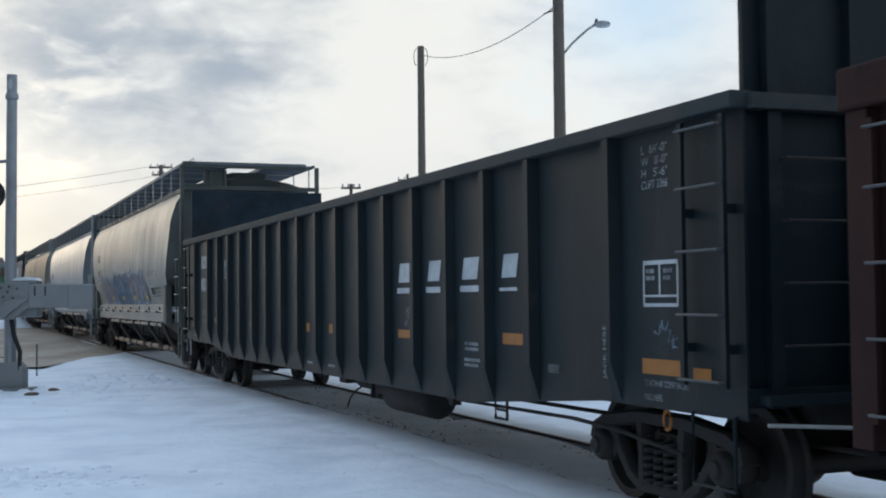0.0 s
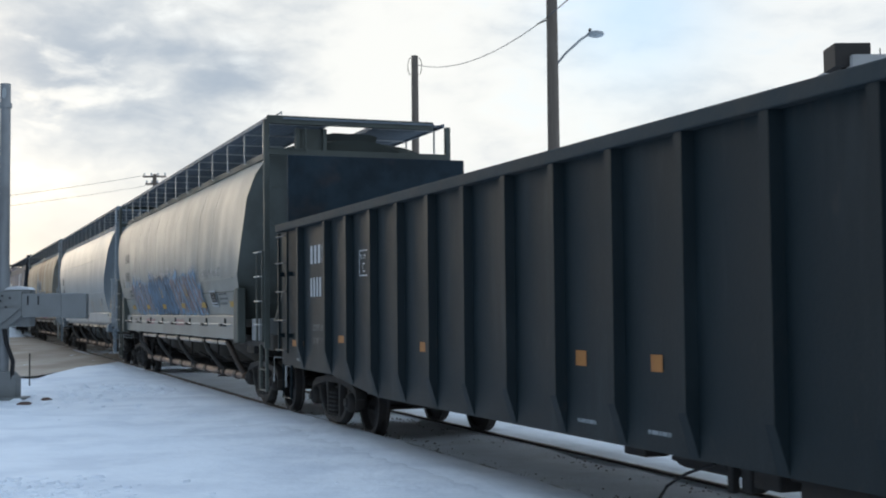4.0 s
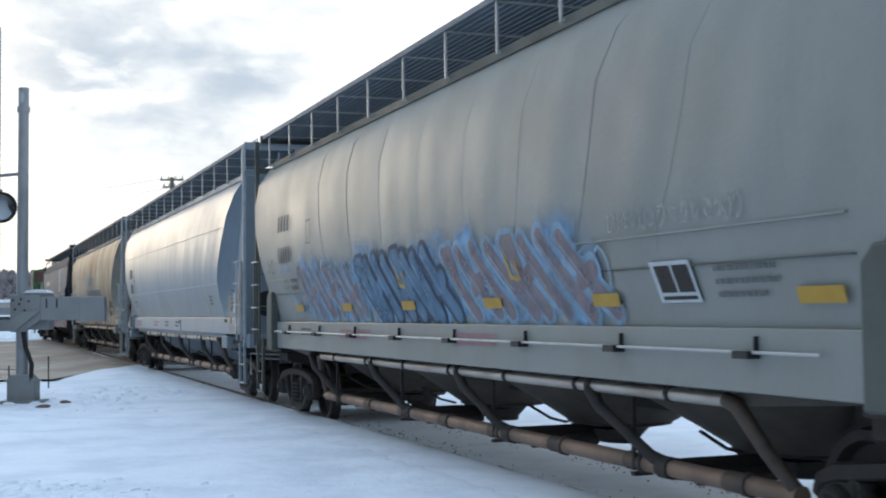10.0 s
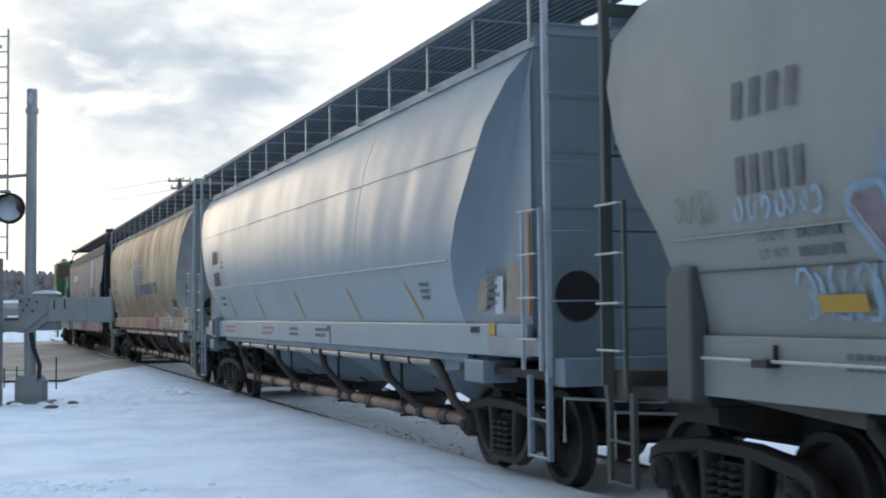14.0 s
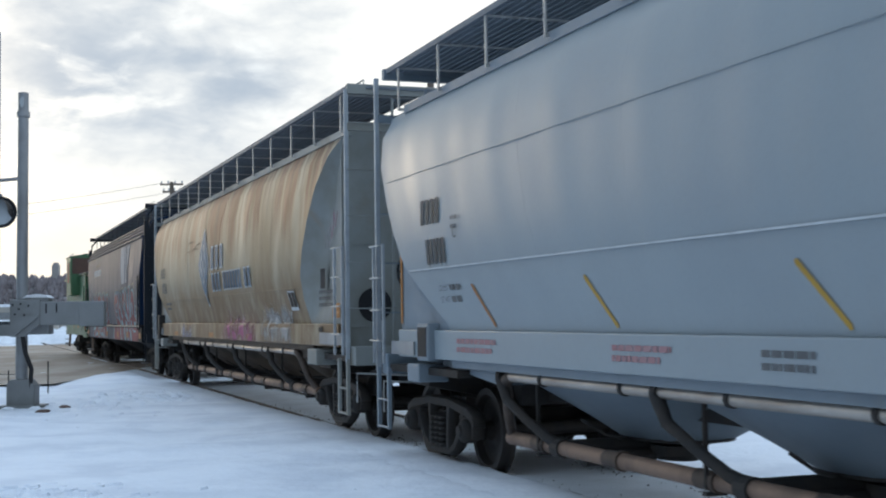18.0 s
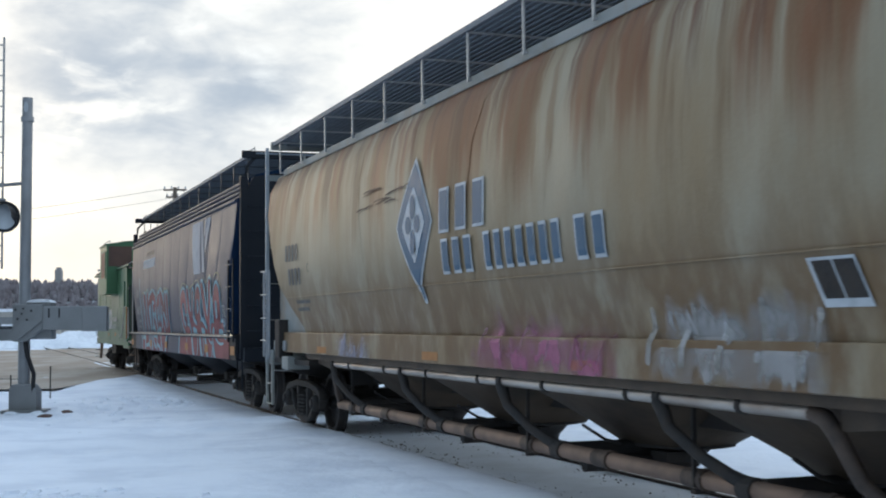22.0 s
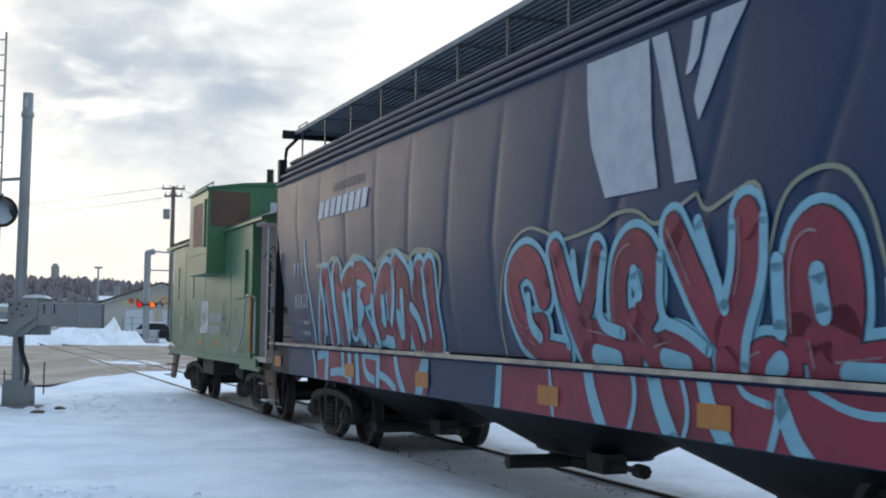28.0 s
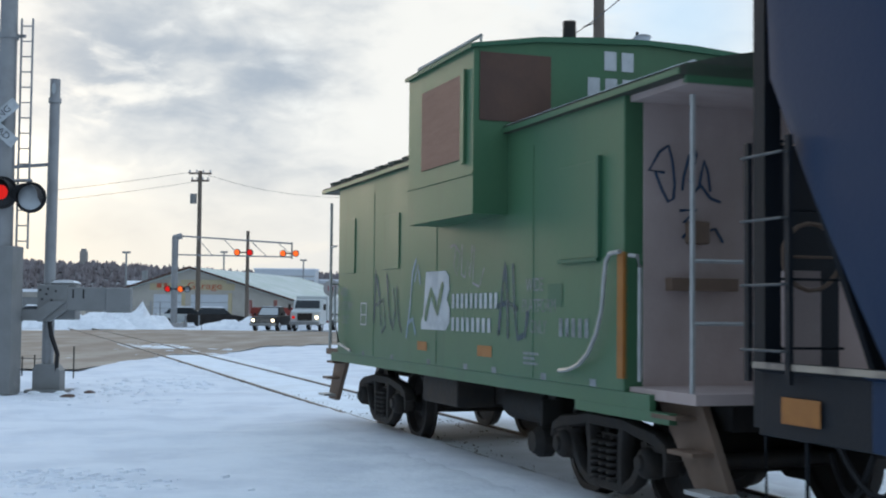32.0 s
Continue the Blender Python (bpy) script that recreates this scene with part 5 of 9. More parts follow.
def round_hopper(name, label, u0, u1, mat, end_mat, seams, seam_mat, near_shape, bay_mat, style, trucks, puff=0.006):
    c, L = (u0 + u1) / 2, (u1 - u0) / 2
    car = train_car(name, label, "rail car", c)
    near_in = lambda z: float(np.interp(z, *near_shape))
    if style == "slope":
        far_in = lambda z: float(np.interp(z, (1.5, 2.2, 2.54, 2.92, 3.25, 3.6, 3.85, 4.05, 4.2, 4.4), (1.0, 0.84, 0.56, 0.24, 0.06, -0.04, -0.02, 0.2, 0.7, 1.2)))
    else:
        far_in = lambda z: float(np.interp(z, (1.5, 1.62, 1.85, 2.0, 2.14, 2.32, 2.9, 3.6, 4.0, 4.2, 4.4), (2.12, 2.06, 1.68, 1.46, 1.20, 1.04, 0.60, 0.14, 0.04, 0.5, 1.2)))
    if style == "slope":
        taper = lambda z: (0.25 if z > 3.3 else 0.25 + (3.3 - z) * 1.05, 0.62)
    else:
        taper = None
    P = profile_fn(ROUND)
    hopper_body(car, L, near_in, far_in, mat, end_mat, ROUND, taper, seams, seam_mat, puff)
    roof_walk(car, L, end_mat)
    for d in (-1, 1):
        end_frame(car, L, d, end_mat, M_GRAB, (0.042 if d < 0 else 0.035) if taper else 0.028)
    xn, xf = -L + near_in(1.55), L - far_in(1.55)
    for d in (1, -1):
        xs, xg = (xn, xf) if taper else (-L + 0.53, L - 0.55)
        lo = 1.14 if taper else 1.245
        part("side_sill", Mesh().prism([(xs, lo), (xg, lo), (xg, 1.55), (xs, 1.55)], "y", d * 1.44, d * 1.50), mat, car, bevel=0.01)
    if not taper:
        for d in (1, -1):
            part("sill_flange", Mesh().box(xn, xf, d * 1.36, d * 1.42, 1.165, 1.243), bay_mat, car)
    part("center_sill", Mesh().box(-L, L, -0.3, 0.3, 0.78, 1.12), M_UNDER, car)
    for d in (-1, 1):
        xe = xn if d < 0 else xf
        part("end_floor", Mesh().box(xe - d * 0.2, d * L, -1.44, 1.44, 1.06, 1.14), M_UNDER, car)
    bx = [(xn + xf) / 2 + 3.0 * (k - 1.5) for k in range(4)]
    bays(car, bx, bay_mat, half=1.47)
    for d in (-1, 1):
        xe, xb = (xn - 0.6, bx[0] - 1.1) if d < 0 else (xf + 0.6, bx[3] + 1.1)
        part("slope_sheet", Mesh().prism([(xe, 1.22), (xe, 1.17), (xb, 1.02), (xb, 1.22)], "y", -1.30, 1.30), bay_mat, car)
    if not taper:
        part("sign_plate", Mesh().box(L - 1.15, L - 0.35, 1.505, 1.525, 1.27, 1.42), M_POST, car, "pale plate on the sill")
        part("sill_box", Mesh().box(L - 1.4, L - 1.0, 1.2, 1.55, 0.98, 1.18), end_mat, car, bevel=0.015)
        part("flange_strip", Mesh().box(L - 0.56, L - 0.50, 1.445, 1.452, 1.62, 2.42), M_ORANGE if "pale" in name else end_mat, car)
    for u in trucks:
        truck(car, u - c)
    return car, c, L, P, xn, xf, bx


def make_cefx():
    near = ((1.5, 2.15, 2.38, 2.67, 3.0, 3.3, 3.56, 3.8, 4.07, 4.4), (2.12, 1.91, 1.70, 1.40, 1.23, 1.15, 1.03, 0.80, 0.40, 0.4))
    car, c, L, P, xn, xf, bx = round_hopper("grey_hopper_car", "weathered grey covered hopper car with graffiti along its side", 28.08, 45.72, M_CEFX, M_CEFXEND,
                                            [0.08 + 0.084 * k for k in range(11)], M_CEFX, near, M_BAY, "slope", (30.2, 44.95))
    S = lambda z: 1.50
    pipes(car, 31.9 - c, 42.4 - c, M_PIPE, M_RUSTPIPE, bx)
    # corner plates, valve rod along the sill, brake box on the end deck
    for x in (-L + 1.93, xf - 0.05):
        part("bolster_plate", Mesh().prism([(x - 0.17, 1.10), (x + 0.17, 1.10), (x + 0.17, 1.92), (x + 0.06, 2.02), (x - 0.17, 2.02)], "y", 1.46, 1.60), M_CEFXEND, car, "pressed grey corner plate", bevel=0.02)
    part("gate_rod", Mesh().tube([(xn + 0.4, 1.56, 1.40), (xf - 0.3, 1.56, 1.40)], 0.012, 6), M_GRAB, car)
    for k in range(8):
        x = xn + 1.2 + (xf - xn - 2.2) * k / 7
        part("rod_bracket", Mesh().box(x - 0.12, x + 0.05, 1.50, 1.60, 1.36, 1.41).box(x - 0.1, x - 0.085, 1.50, 1.53, 1.40, 1.50), M_BLACK, car)
    part("brake_box", Mesh().box(-L + 0.82, -L + 1.36, 1.05, 1.45, 1.15, 1.50), M_GREYBOX, car, "pale grey equipment box", bevel=0.015)
    part("brake_box", Mesh().box(-L + 0.36, -L + 0.70, 1.0, 1.4, 1.15, 1.50), M_GREYBOX, car, "pale grey equipment box", bevel=0.015)
    part("air_reservoir", Mesh().tube([(-L + 0.5, -0.5, 1.45), (-L + 0.5, 0.6, 1.45)], 0.2, 14), M_UNDER, car, smooth=True)
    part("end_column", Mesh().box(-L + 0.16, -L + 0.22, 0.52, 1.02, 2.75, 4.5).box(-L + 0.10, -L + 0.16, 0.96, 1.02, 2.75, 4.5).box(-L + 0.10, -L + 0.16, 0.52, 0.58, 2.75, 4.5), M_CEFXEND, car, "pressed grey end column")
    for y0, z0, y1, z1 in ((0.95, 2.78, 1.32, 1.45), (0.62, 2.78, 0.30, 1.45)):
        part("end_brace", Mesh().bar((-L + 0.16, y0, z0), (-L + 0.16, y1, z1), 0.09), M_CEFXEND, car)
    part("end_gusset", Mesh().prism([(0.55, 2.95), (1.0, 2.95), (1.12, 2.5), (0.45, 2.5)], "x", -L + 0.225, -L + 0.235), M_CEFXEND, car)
    # belt seam
    part("belt_seam", Mesh().box(xn + 0.1, xf, P(2.2) - 0.005, P(2.2) + 0.012, 2.196, 2.21), M_CEFX, car)
    part("belt_seam", Mesh().box(xn + 0.1, xf, P(1.97) - 0.005, P(1.97) + 0.012, 1.966, 1.978), M_CEFXEND, car)
    for u in (42.95, 40.45, 38.0, 35.56, 33.28, 30.62):
        x = u - c
        patch(car, "reflector_strip", x + 0.22, x - 0.22, 1.70, 1.80, M_YELLOW, P, "yellow reflector strip", eps=0.036)
    blocks(car, 43.9 - c, 2.92, 0.78, 0.24, M_GREYTXT, P, 4, name="car_mark")
    blocks(car, 43.86 - c, 2.44, 0.78, 0.24, M_GREYTXT, P, 5, name="car_number")
    m = Mesh()
    for x0, x1, z0, z1 in ((42.17, 41.9, 2.98, 2.995), (42.17, 41.9, 2.66, 2.675), (42.17, 42.155, 2.66, 2.99), (41.915, 41.9, 2.66, 2.99)):
        m.add([(x - c, P(z) + 0.006, z) for x, z in ((x0, z0), (x1, z0), (x1, z1), (x0, z1))], [(0, 1, 2, 3)])
    part("plate_box", m, M_GREYTXT, car)
    lettering(car, "C", 42.09 - c, 2.71, 0.11, M_GREYTXT, P)
    for z, words, seed in ((2.14, "LD LMT", 11), (2.03, "LT WT", 12)):
        lettering(car, words, 43.7 - c, z, 0.06, M_GREYTXT, P, width=0.30)
        bars(car, 43.3 - c, z, 0.42, 0.06, M_GREYTXT, P, 1, seed=seed)
    bars(car, 42.95 - c, 1.43, 0.6, 0.035, M_GREYTXT, S, 2, 0.03, 12)
    bars(car, 40.88 - c, 1.42, 1.4, 0.045, M_REDTXT, S, 2, 0.03, 13)
    bars(car, 36.6 - c, 1.42, 1.1, 0.045, M_REDTXT, S, 2, 0.03, 14)
    patch(car, "stencil_panel", 32.47 - c, 31.93 - c, 1.72, 2.01, M_WHITE, P, "white-framed stencil panel", eps=0.016, skew=0.25)
    patch(car, "stencil_panel", 32.43 - c, 32.22 - c, 1.79, 1.98, M_UNDER, P, eps=0.020, skew=0.25)
    patch(car, "stencil_panel", 32.19 - c, 31.98 - c, 1.79, 1.98, M_UNDER, P, eps=0.020, skew=0.25)
    patch(car, "stencil_panel", 32.42 - c, 31.97 - c, 1.74, 1.765, M_UNDER, P, eps=0.020, skew=0.25)
    bars(car, 31.72 - c, 1.92, 0.7, 0.035, M_GREYTXT, P, 3, 0.05, 15, eps=0.016)
    # a long coat of blue spray, three leaning words over it, small scrawls
    m = Mesh()
    zs = np.linspace(1.50, 2.95, 9)
    xs = np.linspace(43.0 - c, 33.0 - c, 26)
    m.add([(x, P(z) + 0.012, z) for x in xs for z in zs], [(i * 9 + k, i * 9 + k + 1, (i + 1) * 9 + k + 1, (i + 1) * 9 + k) for i in range(25) for k in range(8)])
    part("spray_haze", m, G_HAZE, car, "soft light blue spray paint")
    for x0, x1, n, fat, border, fill, shine in ((42.75, 39.45, 8, 0.46, G_SKY, G_MAUVE, G_WHITE), (39.75, 36.4, 8, 0.66, G_DKBLUE, G_MIDBLUE, G_SKY), (36.7, 33.0, 8, 0.50, G_SKY, G_MAUVE, G_WHITE)):
        leaning_word(car, P, x0 - c, x1 - c, 1.56, 2.36, n, fat, border, fill, shine)
    rnd = random.Random(5)
    for x0, x1, z0, h, mat in ((43.85, 43.0, 2.28, 0.14, G_SKY), (43.3, 42.5, 1.66, 0.3, G_SKY), (33.9, 33.2, 1.8, 0.35, G_SKY), (33.0, 31.3, 2.26, 0.14, G_FAINT), (44.6, 44.2, 2.3, 0.2, G_OLIVE)):
        x = x0
        while x > x1:
            m = Mesh()
            a0, r = rnd.uniform(0, 3), rnd.uniform(0.35, 0.55) * h
            strip(m, [(x - c + r * 0.6 * math.cos(a0 + k * 0.75), z0 + h * 0.5 + r * math.sin(a0 + k * 0.75)) for k in range(7)], 0.030, P, 0.014)
            part("scrawl", m, mat, car, "thin faded scrawl")
            x -= rnd.uniform(0.10, 0.16)
    for u in (38.2, 35.05):
        m = Mesh()
        strip(m, [(u - c, 2.18), (u - 0.05 - c, 1.98), (u - 0.22 - c, 1.95), (u - 0.2 - c, 2.1)], 0.05, P, 0.028)
        part("paint_stroke", m, M_YELLOW, car, "yellow spray stroke")
    return car


def leaning_word(car, P, x0, x1, z0, z1, count, fat, border, fill, shine):
    """A word-like row of leaning bubble strokes side by side; no letter in particular."""
    h, step = z1 - z0, (x0 - x1) / (count + 1.6)
    rnd = random.Random(count * 7 + int(x0 * 10))
    for i in range(count):
        ox = x0 - step * (i + 0.25)
        lean = step * rnd.uniform(1.5, 2.1)
        top, low = z1 - 0.06 - rnd.uniform(0, 0.06), z0 + 0.07 + rnd.uniform(0, 0.05)
        strokes = [[(ox, top), (ox - lean * 0.30, (top * 2 + low) / 3), (ox - lean * 0.62, (top + low * 2) / 3), (ox - lean, low)]]
        if i % 3 == 1:
            strokes.append([(ox - lean * 0.35, top - 0.45 * h), (ox - lean * 0.35 - step * 0.6, top - 0.34 * h)])
        if i % 4 == 0:
            strokes.append([(ox, top), (ox - step * 0.45, top + 0.02), (ox - step * 0.62, top - 0.22 * h), (ox - lean * 0.4, top - 0.36 * h)])
        mo, mf, ms = Mesh(), Mesh(), Mesh()
        for j, st in enumerate(strokes):
            e = 0.0004 * (i * 2 + j)
            strip(mo, st, step * fat + 0.075, P, 0.015 + e * 0.3)
            strip(mf, st, step * fat * 0.82, P, 0.021 + e * 0.3)
        strip(ms, [(x + step * fat * 0.26, z) for x, z in strokes[0][:3]], 0.016, P, 0.029)
        tag = part("graffiti_letter", mo, border, car, "sprayed graffiti shape with a border")
        part("letter_fill", mf, fill, tag)
        part("letter_shine", ms, shine, tag)


def make_gpfx():
    near = ((1.5, 1.6, 1.85, 2.14, 2.53, 2.89, 3.36, 3.73, 4.1, 4.4), (2.15, 2.24, 2.32, 2.27, 2.03, 1.70, 1.36, 0.98, 0.52, 0.5))
    car, c, L, P, xn, xf, bx = round_hopper("pale_hopper_car", "clean pale blue-grey covered hopper car", 46.95, 64.45, M_GPFX, M_GPFXEND,
                                            [0.25, 0.375, 0.5, 0.625, 0.75], M_GPFX, near, M_GPFXEND, "drawn", (49.05, 63.7), 0.003)
    S = lambda z: 1.50
    pipes(car, 50.4 - c, 61.0 - c, M_PIPE, M_RUSTPIPE, bx, z=1.12, zl=0.50)
    part("belt_seam", Mesh().box(xn + 0.12, L - 1.25, P(2.2) - 0.005, P(2.2) + 0.012, 2.19, 2.205), M_WHITE, car, "white painted belt line")
    part("upper_seam", Mesh().box(-L + 1.3, L - 0.5, P(3.25) - 0.005, P(3.25) + 0.003, 3.248, 3.254), M_GPFX, car)
    end_panel(car, L, M_GPFXEND)
    blocks(car, 62.69 - c, 2.66, 0.60, 0.26, M_BLACKTXT, P, 4, name="car_mark", fill=0.7)
    blocks(car, 62.57 - c, 2.24, 0.60, 0.26, M_BLACKTXT, P, 5, name="car_number", fill=0.7)
    lettering(car, "C", 61.74 - c, 2.48, 0.11, M_BLACKTXT, P)
    bars(car, 61.78 - c, 2.66, 0.2, 0.04, M_GREYTXT, P, 2, 0.05, 31)
    for z, words, seed in ((1.96, "LD LMT", 32), (1.84, "LT WT", 33)):
        lettering(car, words, 62.37 - c, z, 0.06, M_GREYTXT, P, width=0.26)
        bars(car, 62.06 - c, z, 0.32, 0.06, M_GREYTXT, P, 1, seed=seed)
    bars(car, 61.99 - c, 1.42, 1.05, 0.05, M_REDTXT, S, 2, 0.035, 33)
    bars(car, 58.6 - c, 1.42, 0.9, 0.045, M_REDTXT, S, 2, 0.035, 34)
    bars(car, 56.6 - c, 1.42, 0.55, 0.045, M_GREYTXT, S, 2, 0.035, 35)
    bars(car, 55.0 - c, 1.42, 0.75, 0.045, M_GREYTXT, S, 2, 0.035, 36)
    bars(car, 50.3 - c, 1.95, 0.3, 0.04, M_GREYTXT, P, 3, 0.03, 37)
    for u in (61.42, 58.95, 56.15, 53.25, 50.8):
        m = Mesh()
        strip(m, [(u - c, 1.99), (u - 0.36 - c, 1.61)], 0.045, P, 0.006)
        part("reflector_strip", m, M_YELLOW if u < 59 else M_ORANGE, car, "slanted yellow reflector strip")
    part("defect_card", Mesh().box(54.2 - c, 54.18 - c, 1.50, 1.51, 1.26, 1.5).box(54.35 - c, 54.18 - c, 1.50, 1.51, 1.46, 1.5), M_GREYTXT, car)
    part("yellow_post_strip", Mesh().box(-L + 0.56, -L + 0.62, 1.445, 1.452, 1.62, 2.55), M_ORANGE, car)
    E = lambda z: 1.448
    # stickers on the flush end sheet
    patch(car, "sticker", 48.8 - c, 48.56 - c, 1.68, 1.98, G_TAN, E, "torn brown and white sticker", skew=-0.3)
    patch(car, "sticker", 48.32 - c, 48.12 - c, 1.64, 2.0, M_WHITE, E, "white sticker", skew=0.05)
    patch(car, "sticker", 48.04 - c, 47.72 - c, 1.62, 2.08, G_TAN, E, "faded tan sticker")
    bars(car, 48.54 - c, 2.03, 0.34, 0.05, M_GREYTXT, E, 5, 0.025, 38)
    patch(car, "sticker", 48.37 - c, 48.2 - c, 1.44, 1.56, M_YELLOW, lambda z: 1.506, "yellow and white sticker")
    patch(car, "card_holder", 48.84 - c, 48.62 - c, 1.46, 1.52, M_UNDER, lambda z: 1.506)
    part("valve_box", Mesh().box(62.66 - c, 63.02 - c, 1.42, 1.58, 1.22, 1.62), M_GPFXEND, car, bevel=0.02)
    ring = [(L + 0.30, 0.95 + 0.28 * math.cos(a), 2.25 + 0.28 * math.sin(a)) for a in np.linspace(0, 2 * math.pi, 21)]
    wheel = part("brake_wheel", Mesh().tube(ring, 0.018, 6), M_BLACK, car, "dark spoked brake wheel", smooth=True)
    for k in range(6):
        a = math.pi * k / 3
        part("spoke", Mesh().tube([(L + 0.27, 0.95, 2.25), (L + 0.30, 0.95 + 0.28 * math.cos(a), 2.25 + 0.28 * math.sin(a))], 0.014, 5), M_BLACK, wheel)
    part("brake_gear_case", Mesh().box(L + 0.02, L + 0.24, 0.70, 1.15, 1.85, 2.55), M_UNDER, car, bevel=0.03)
    part("valve_box_window", Mesh().box(62.70 - c, 62.98 - c, 1.58, 1.586, 1.27, 1.58), M_UNDER, car)
    return car


def end_panel(car, L, mat):
    """The lower end wall with its round hole, sign plates and decals, at the end nearest the locomotive."""
    x = -L + 0.52
    ring_o = [(1.42 * math.copysign(1, math.cos(a)) * min(1, abs(math.cos(a)) * 1.45), 2.75 + 1.5 * math.copysign(1, math.sin(a)) * min(1, abs(math.sin(a)) * 1.45)) for a in np.linspace(0, 2 * math.pi, 33)[:-1]]
    ring_i = [(1.00 + 0.20 * math.cos(a), 1.80 + 0.21 * math.sin(a)) for a in np.linspace(0, 2 * math.pi, 33)[:-1]]
    n = 32
    vs = [(x - 0.02, y, z) for y, z in ring_o] + [(x - 0.02, y, z) for y, z in ring_i] + [(x + 0.5, y, z) for y, z in ring_i]
    fs = [(i, (i + 1) % n, n + (i + 1) % n, n + i) for i in range(n)] + [(n + i, n + (i + 1) % n, 2 * n + (i + 1) % n, 2 * n + i) for i in range(n)]
    part("end_panel", Mesh().add(vs, fs), mat, car, "flat end wall with a round opening")
    # black disc before the hole stands in for the shade inside it
    part("opening_dark_disc", Mesh().lathe([(0.23, -0.01), (0.23, 0.01)], n=24), M_BLACK, car, "black disc painted as the dark inside of the round opening").matrix_basis = pose(x - 0.026, 1.00, 1.80, 0, 0, 90)
    for z in (1.5, 2.6, 3.1, 3.6):
        part("panel_seam", Mesh().box(x - 0.03, x - 0.02, -1.38, 1.38, z, z + 0.012), mat, car)
    m = Mesh()
    rnd = random.Random(3)
    for k in range(5):
        z = 3.5 - 0.09 * k
        y = 0.75
        while y > -0.3:
            w = rnd.uniform(0.08, 0.22)
            m.add([(x - 0.024, y, z), (x - 0.024, y - w, z), (x - 0.024, y - w, z + 0.05), (x - 0.024, y, z + 0.05)], [(0, 1, 2, 3)])
            y -= w + 0.03
    part("end_marking", m, M_GREYTXT, car)
    # plates on the sill beside the steps
    part("sign_plate", Mesh().box(-L + 0.2, -L + 1.42, 1.505, 1.525, 1.27, 1.43), M_POST, car, "pale plate on the sill")
    part("sill_box", Mesh().box(-L + 1.45, -L + 1.95, 1.2, 1.56, 0.98, 1.20), mat, car, bevel=0.015)


def make_flrx():
    near = ((1.5, 1.63, 1.88, 2.16, 2.4, 2.7, 3.04, 3.33, 3.6, 3.86, 4.1, 4.4), (2.1, 2.2, 2.28, 2.24, 2.10, 1.88, 1.66, 1.43, 1.18, 0.88, 0.52, 0.5))
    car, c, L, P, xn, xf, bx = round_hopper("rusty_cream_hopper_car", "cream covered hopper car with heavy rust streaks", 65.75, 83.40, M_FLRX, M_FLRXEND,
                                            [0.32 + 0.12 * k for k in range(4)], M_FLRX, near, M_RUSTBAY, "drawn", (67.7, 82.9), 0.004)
    S = lambda z: 1.50
    pipes(car, 69.2 - c, 80.0 - c, M_PIPE, M_RUSTPIPE, bx, z=1.12, zl=0.53)
    end_panel(car, L, M_FLRXEND)
    part("belt_seam", Mesh().box(xn + 0.1, L - 1.4, P(2.08) - 0.005, P(2.08) + 0.010, 2.075, 2.088), M_FLRX, car)
    # diamond mark with plain shapes, and rows of blue blocks for the company's words
    dia = lambda kx, kz, e, mat: part("company_mark", diamond(75.77 - c, 2.74, 0.56 * kx, 0.70 * kz, P, e), mat, car, "blue and white diamond mark")
    dia(1.06, 1.05, 0.005, M_WHITE)
    dia(0.98, 0.97, 0.009, M_BLUETXT)
    dia(0.66, 0.60, 0.013, M_WHITE)
    m = Mesh()
    for a, rx, rz in ((0, 0.10, 0.10), (1.57, 0.085, 0.14), (3.14, 0.10, 0.10), (4.71, 0.085, 0.14)):
        m = Mesh().add([(75.77 - c + 0.15 * math.cos(a) + rx * math.cos(b), P(2.74) + 0.02, 2.74 + 0.19 * math.sin(a) + rz * math.sin(b)) for b in np.linspace(0, 6.283, 13)[:-1]], [tuple(range(12))])
        part("company_mark", m, M_BLUETXT, car)
    m = Mesh()
    strip(m, [(75.76 - c, 2.12), (75.66 - c, 1.93)], 0.10, P, 0.006)
    part("company_mark", m, M_WHITE, car)
    m = Mesh()
    strip(m, [(75.76 - c, 2.14), (75.67 - c, 1.95)], 0.06, P, 0.010)
    part("company_mark", m, M_BLUETXT, car)
    # scraped marks on the side
    rnd = random.Random(18)
    for k in range(9):
        u, zz = 78.4 - rnd.uniform(0, 2.3), 3.12 - rnd.uniform(-0.14, 0.16)
        m = Mesh()
        strip(m, [(u - c, zz), (u - 0.2 - c, zz + 0.02), (u - rnd.uniform(0.35, 0.7) - c, zz + rnd.uniform(0.0, 0.05))], rnd.uniform(0.008, 0.02), P, 0.005)
        part("scrape", m, M_DKBROWN, car, "dark rusty scrape")
    for x, z, w, h, n in ((74.95, 2.62, 1.38, 0.40, 3), (74.92, 2.20, 0.92, 0.30, 3), (73.77, 2.20, 1.72, 0.30, 7), (71.84, 2.20, 0.60, 0.30, 2)):
        blocks(car, x - c + 0.03, z - 0.03, w + 0.03, h + 0.06, M_WHITE, P, n, eps=0.005, fill=0.62, name="company_mark")
        blocks(car, x - c, z, w, h, M_BLUETXT, P, n, eps=0.009, fill=0.52, name="company_mark")
    blocks(car, 81.8 - c, 2.62, 0.85, 0.24, M_GREYTXT, P, 4, name="car_mark")
    blocks(car, 81.65 - c, 2.26, 0.82, 0.24, M_GREYTXT, P, 4, name="car_number")
    bars(car, 81.4 - c, 1.98, 0.8, 0.05, M_GREYTXT, P, 2, 0.06, 41)
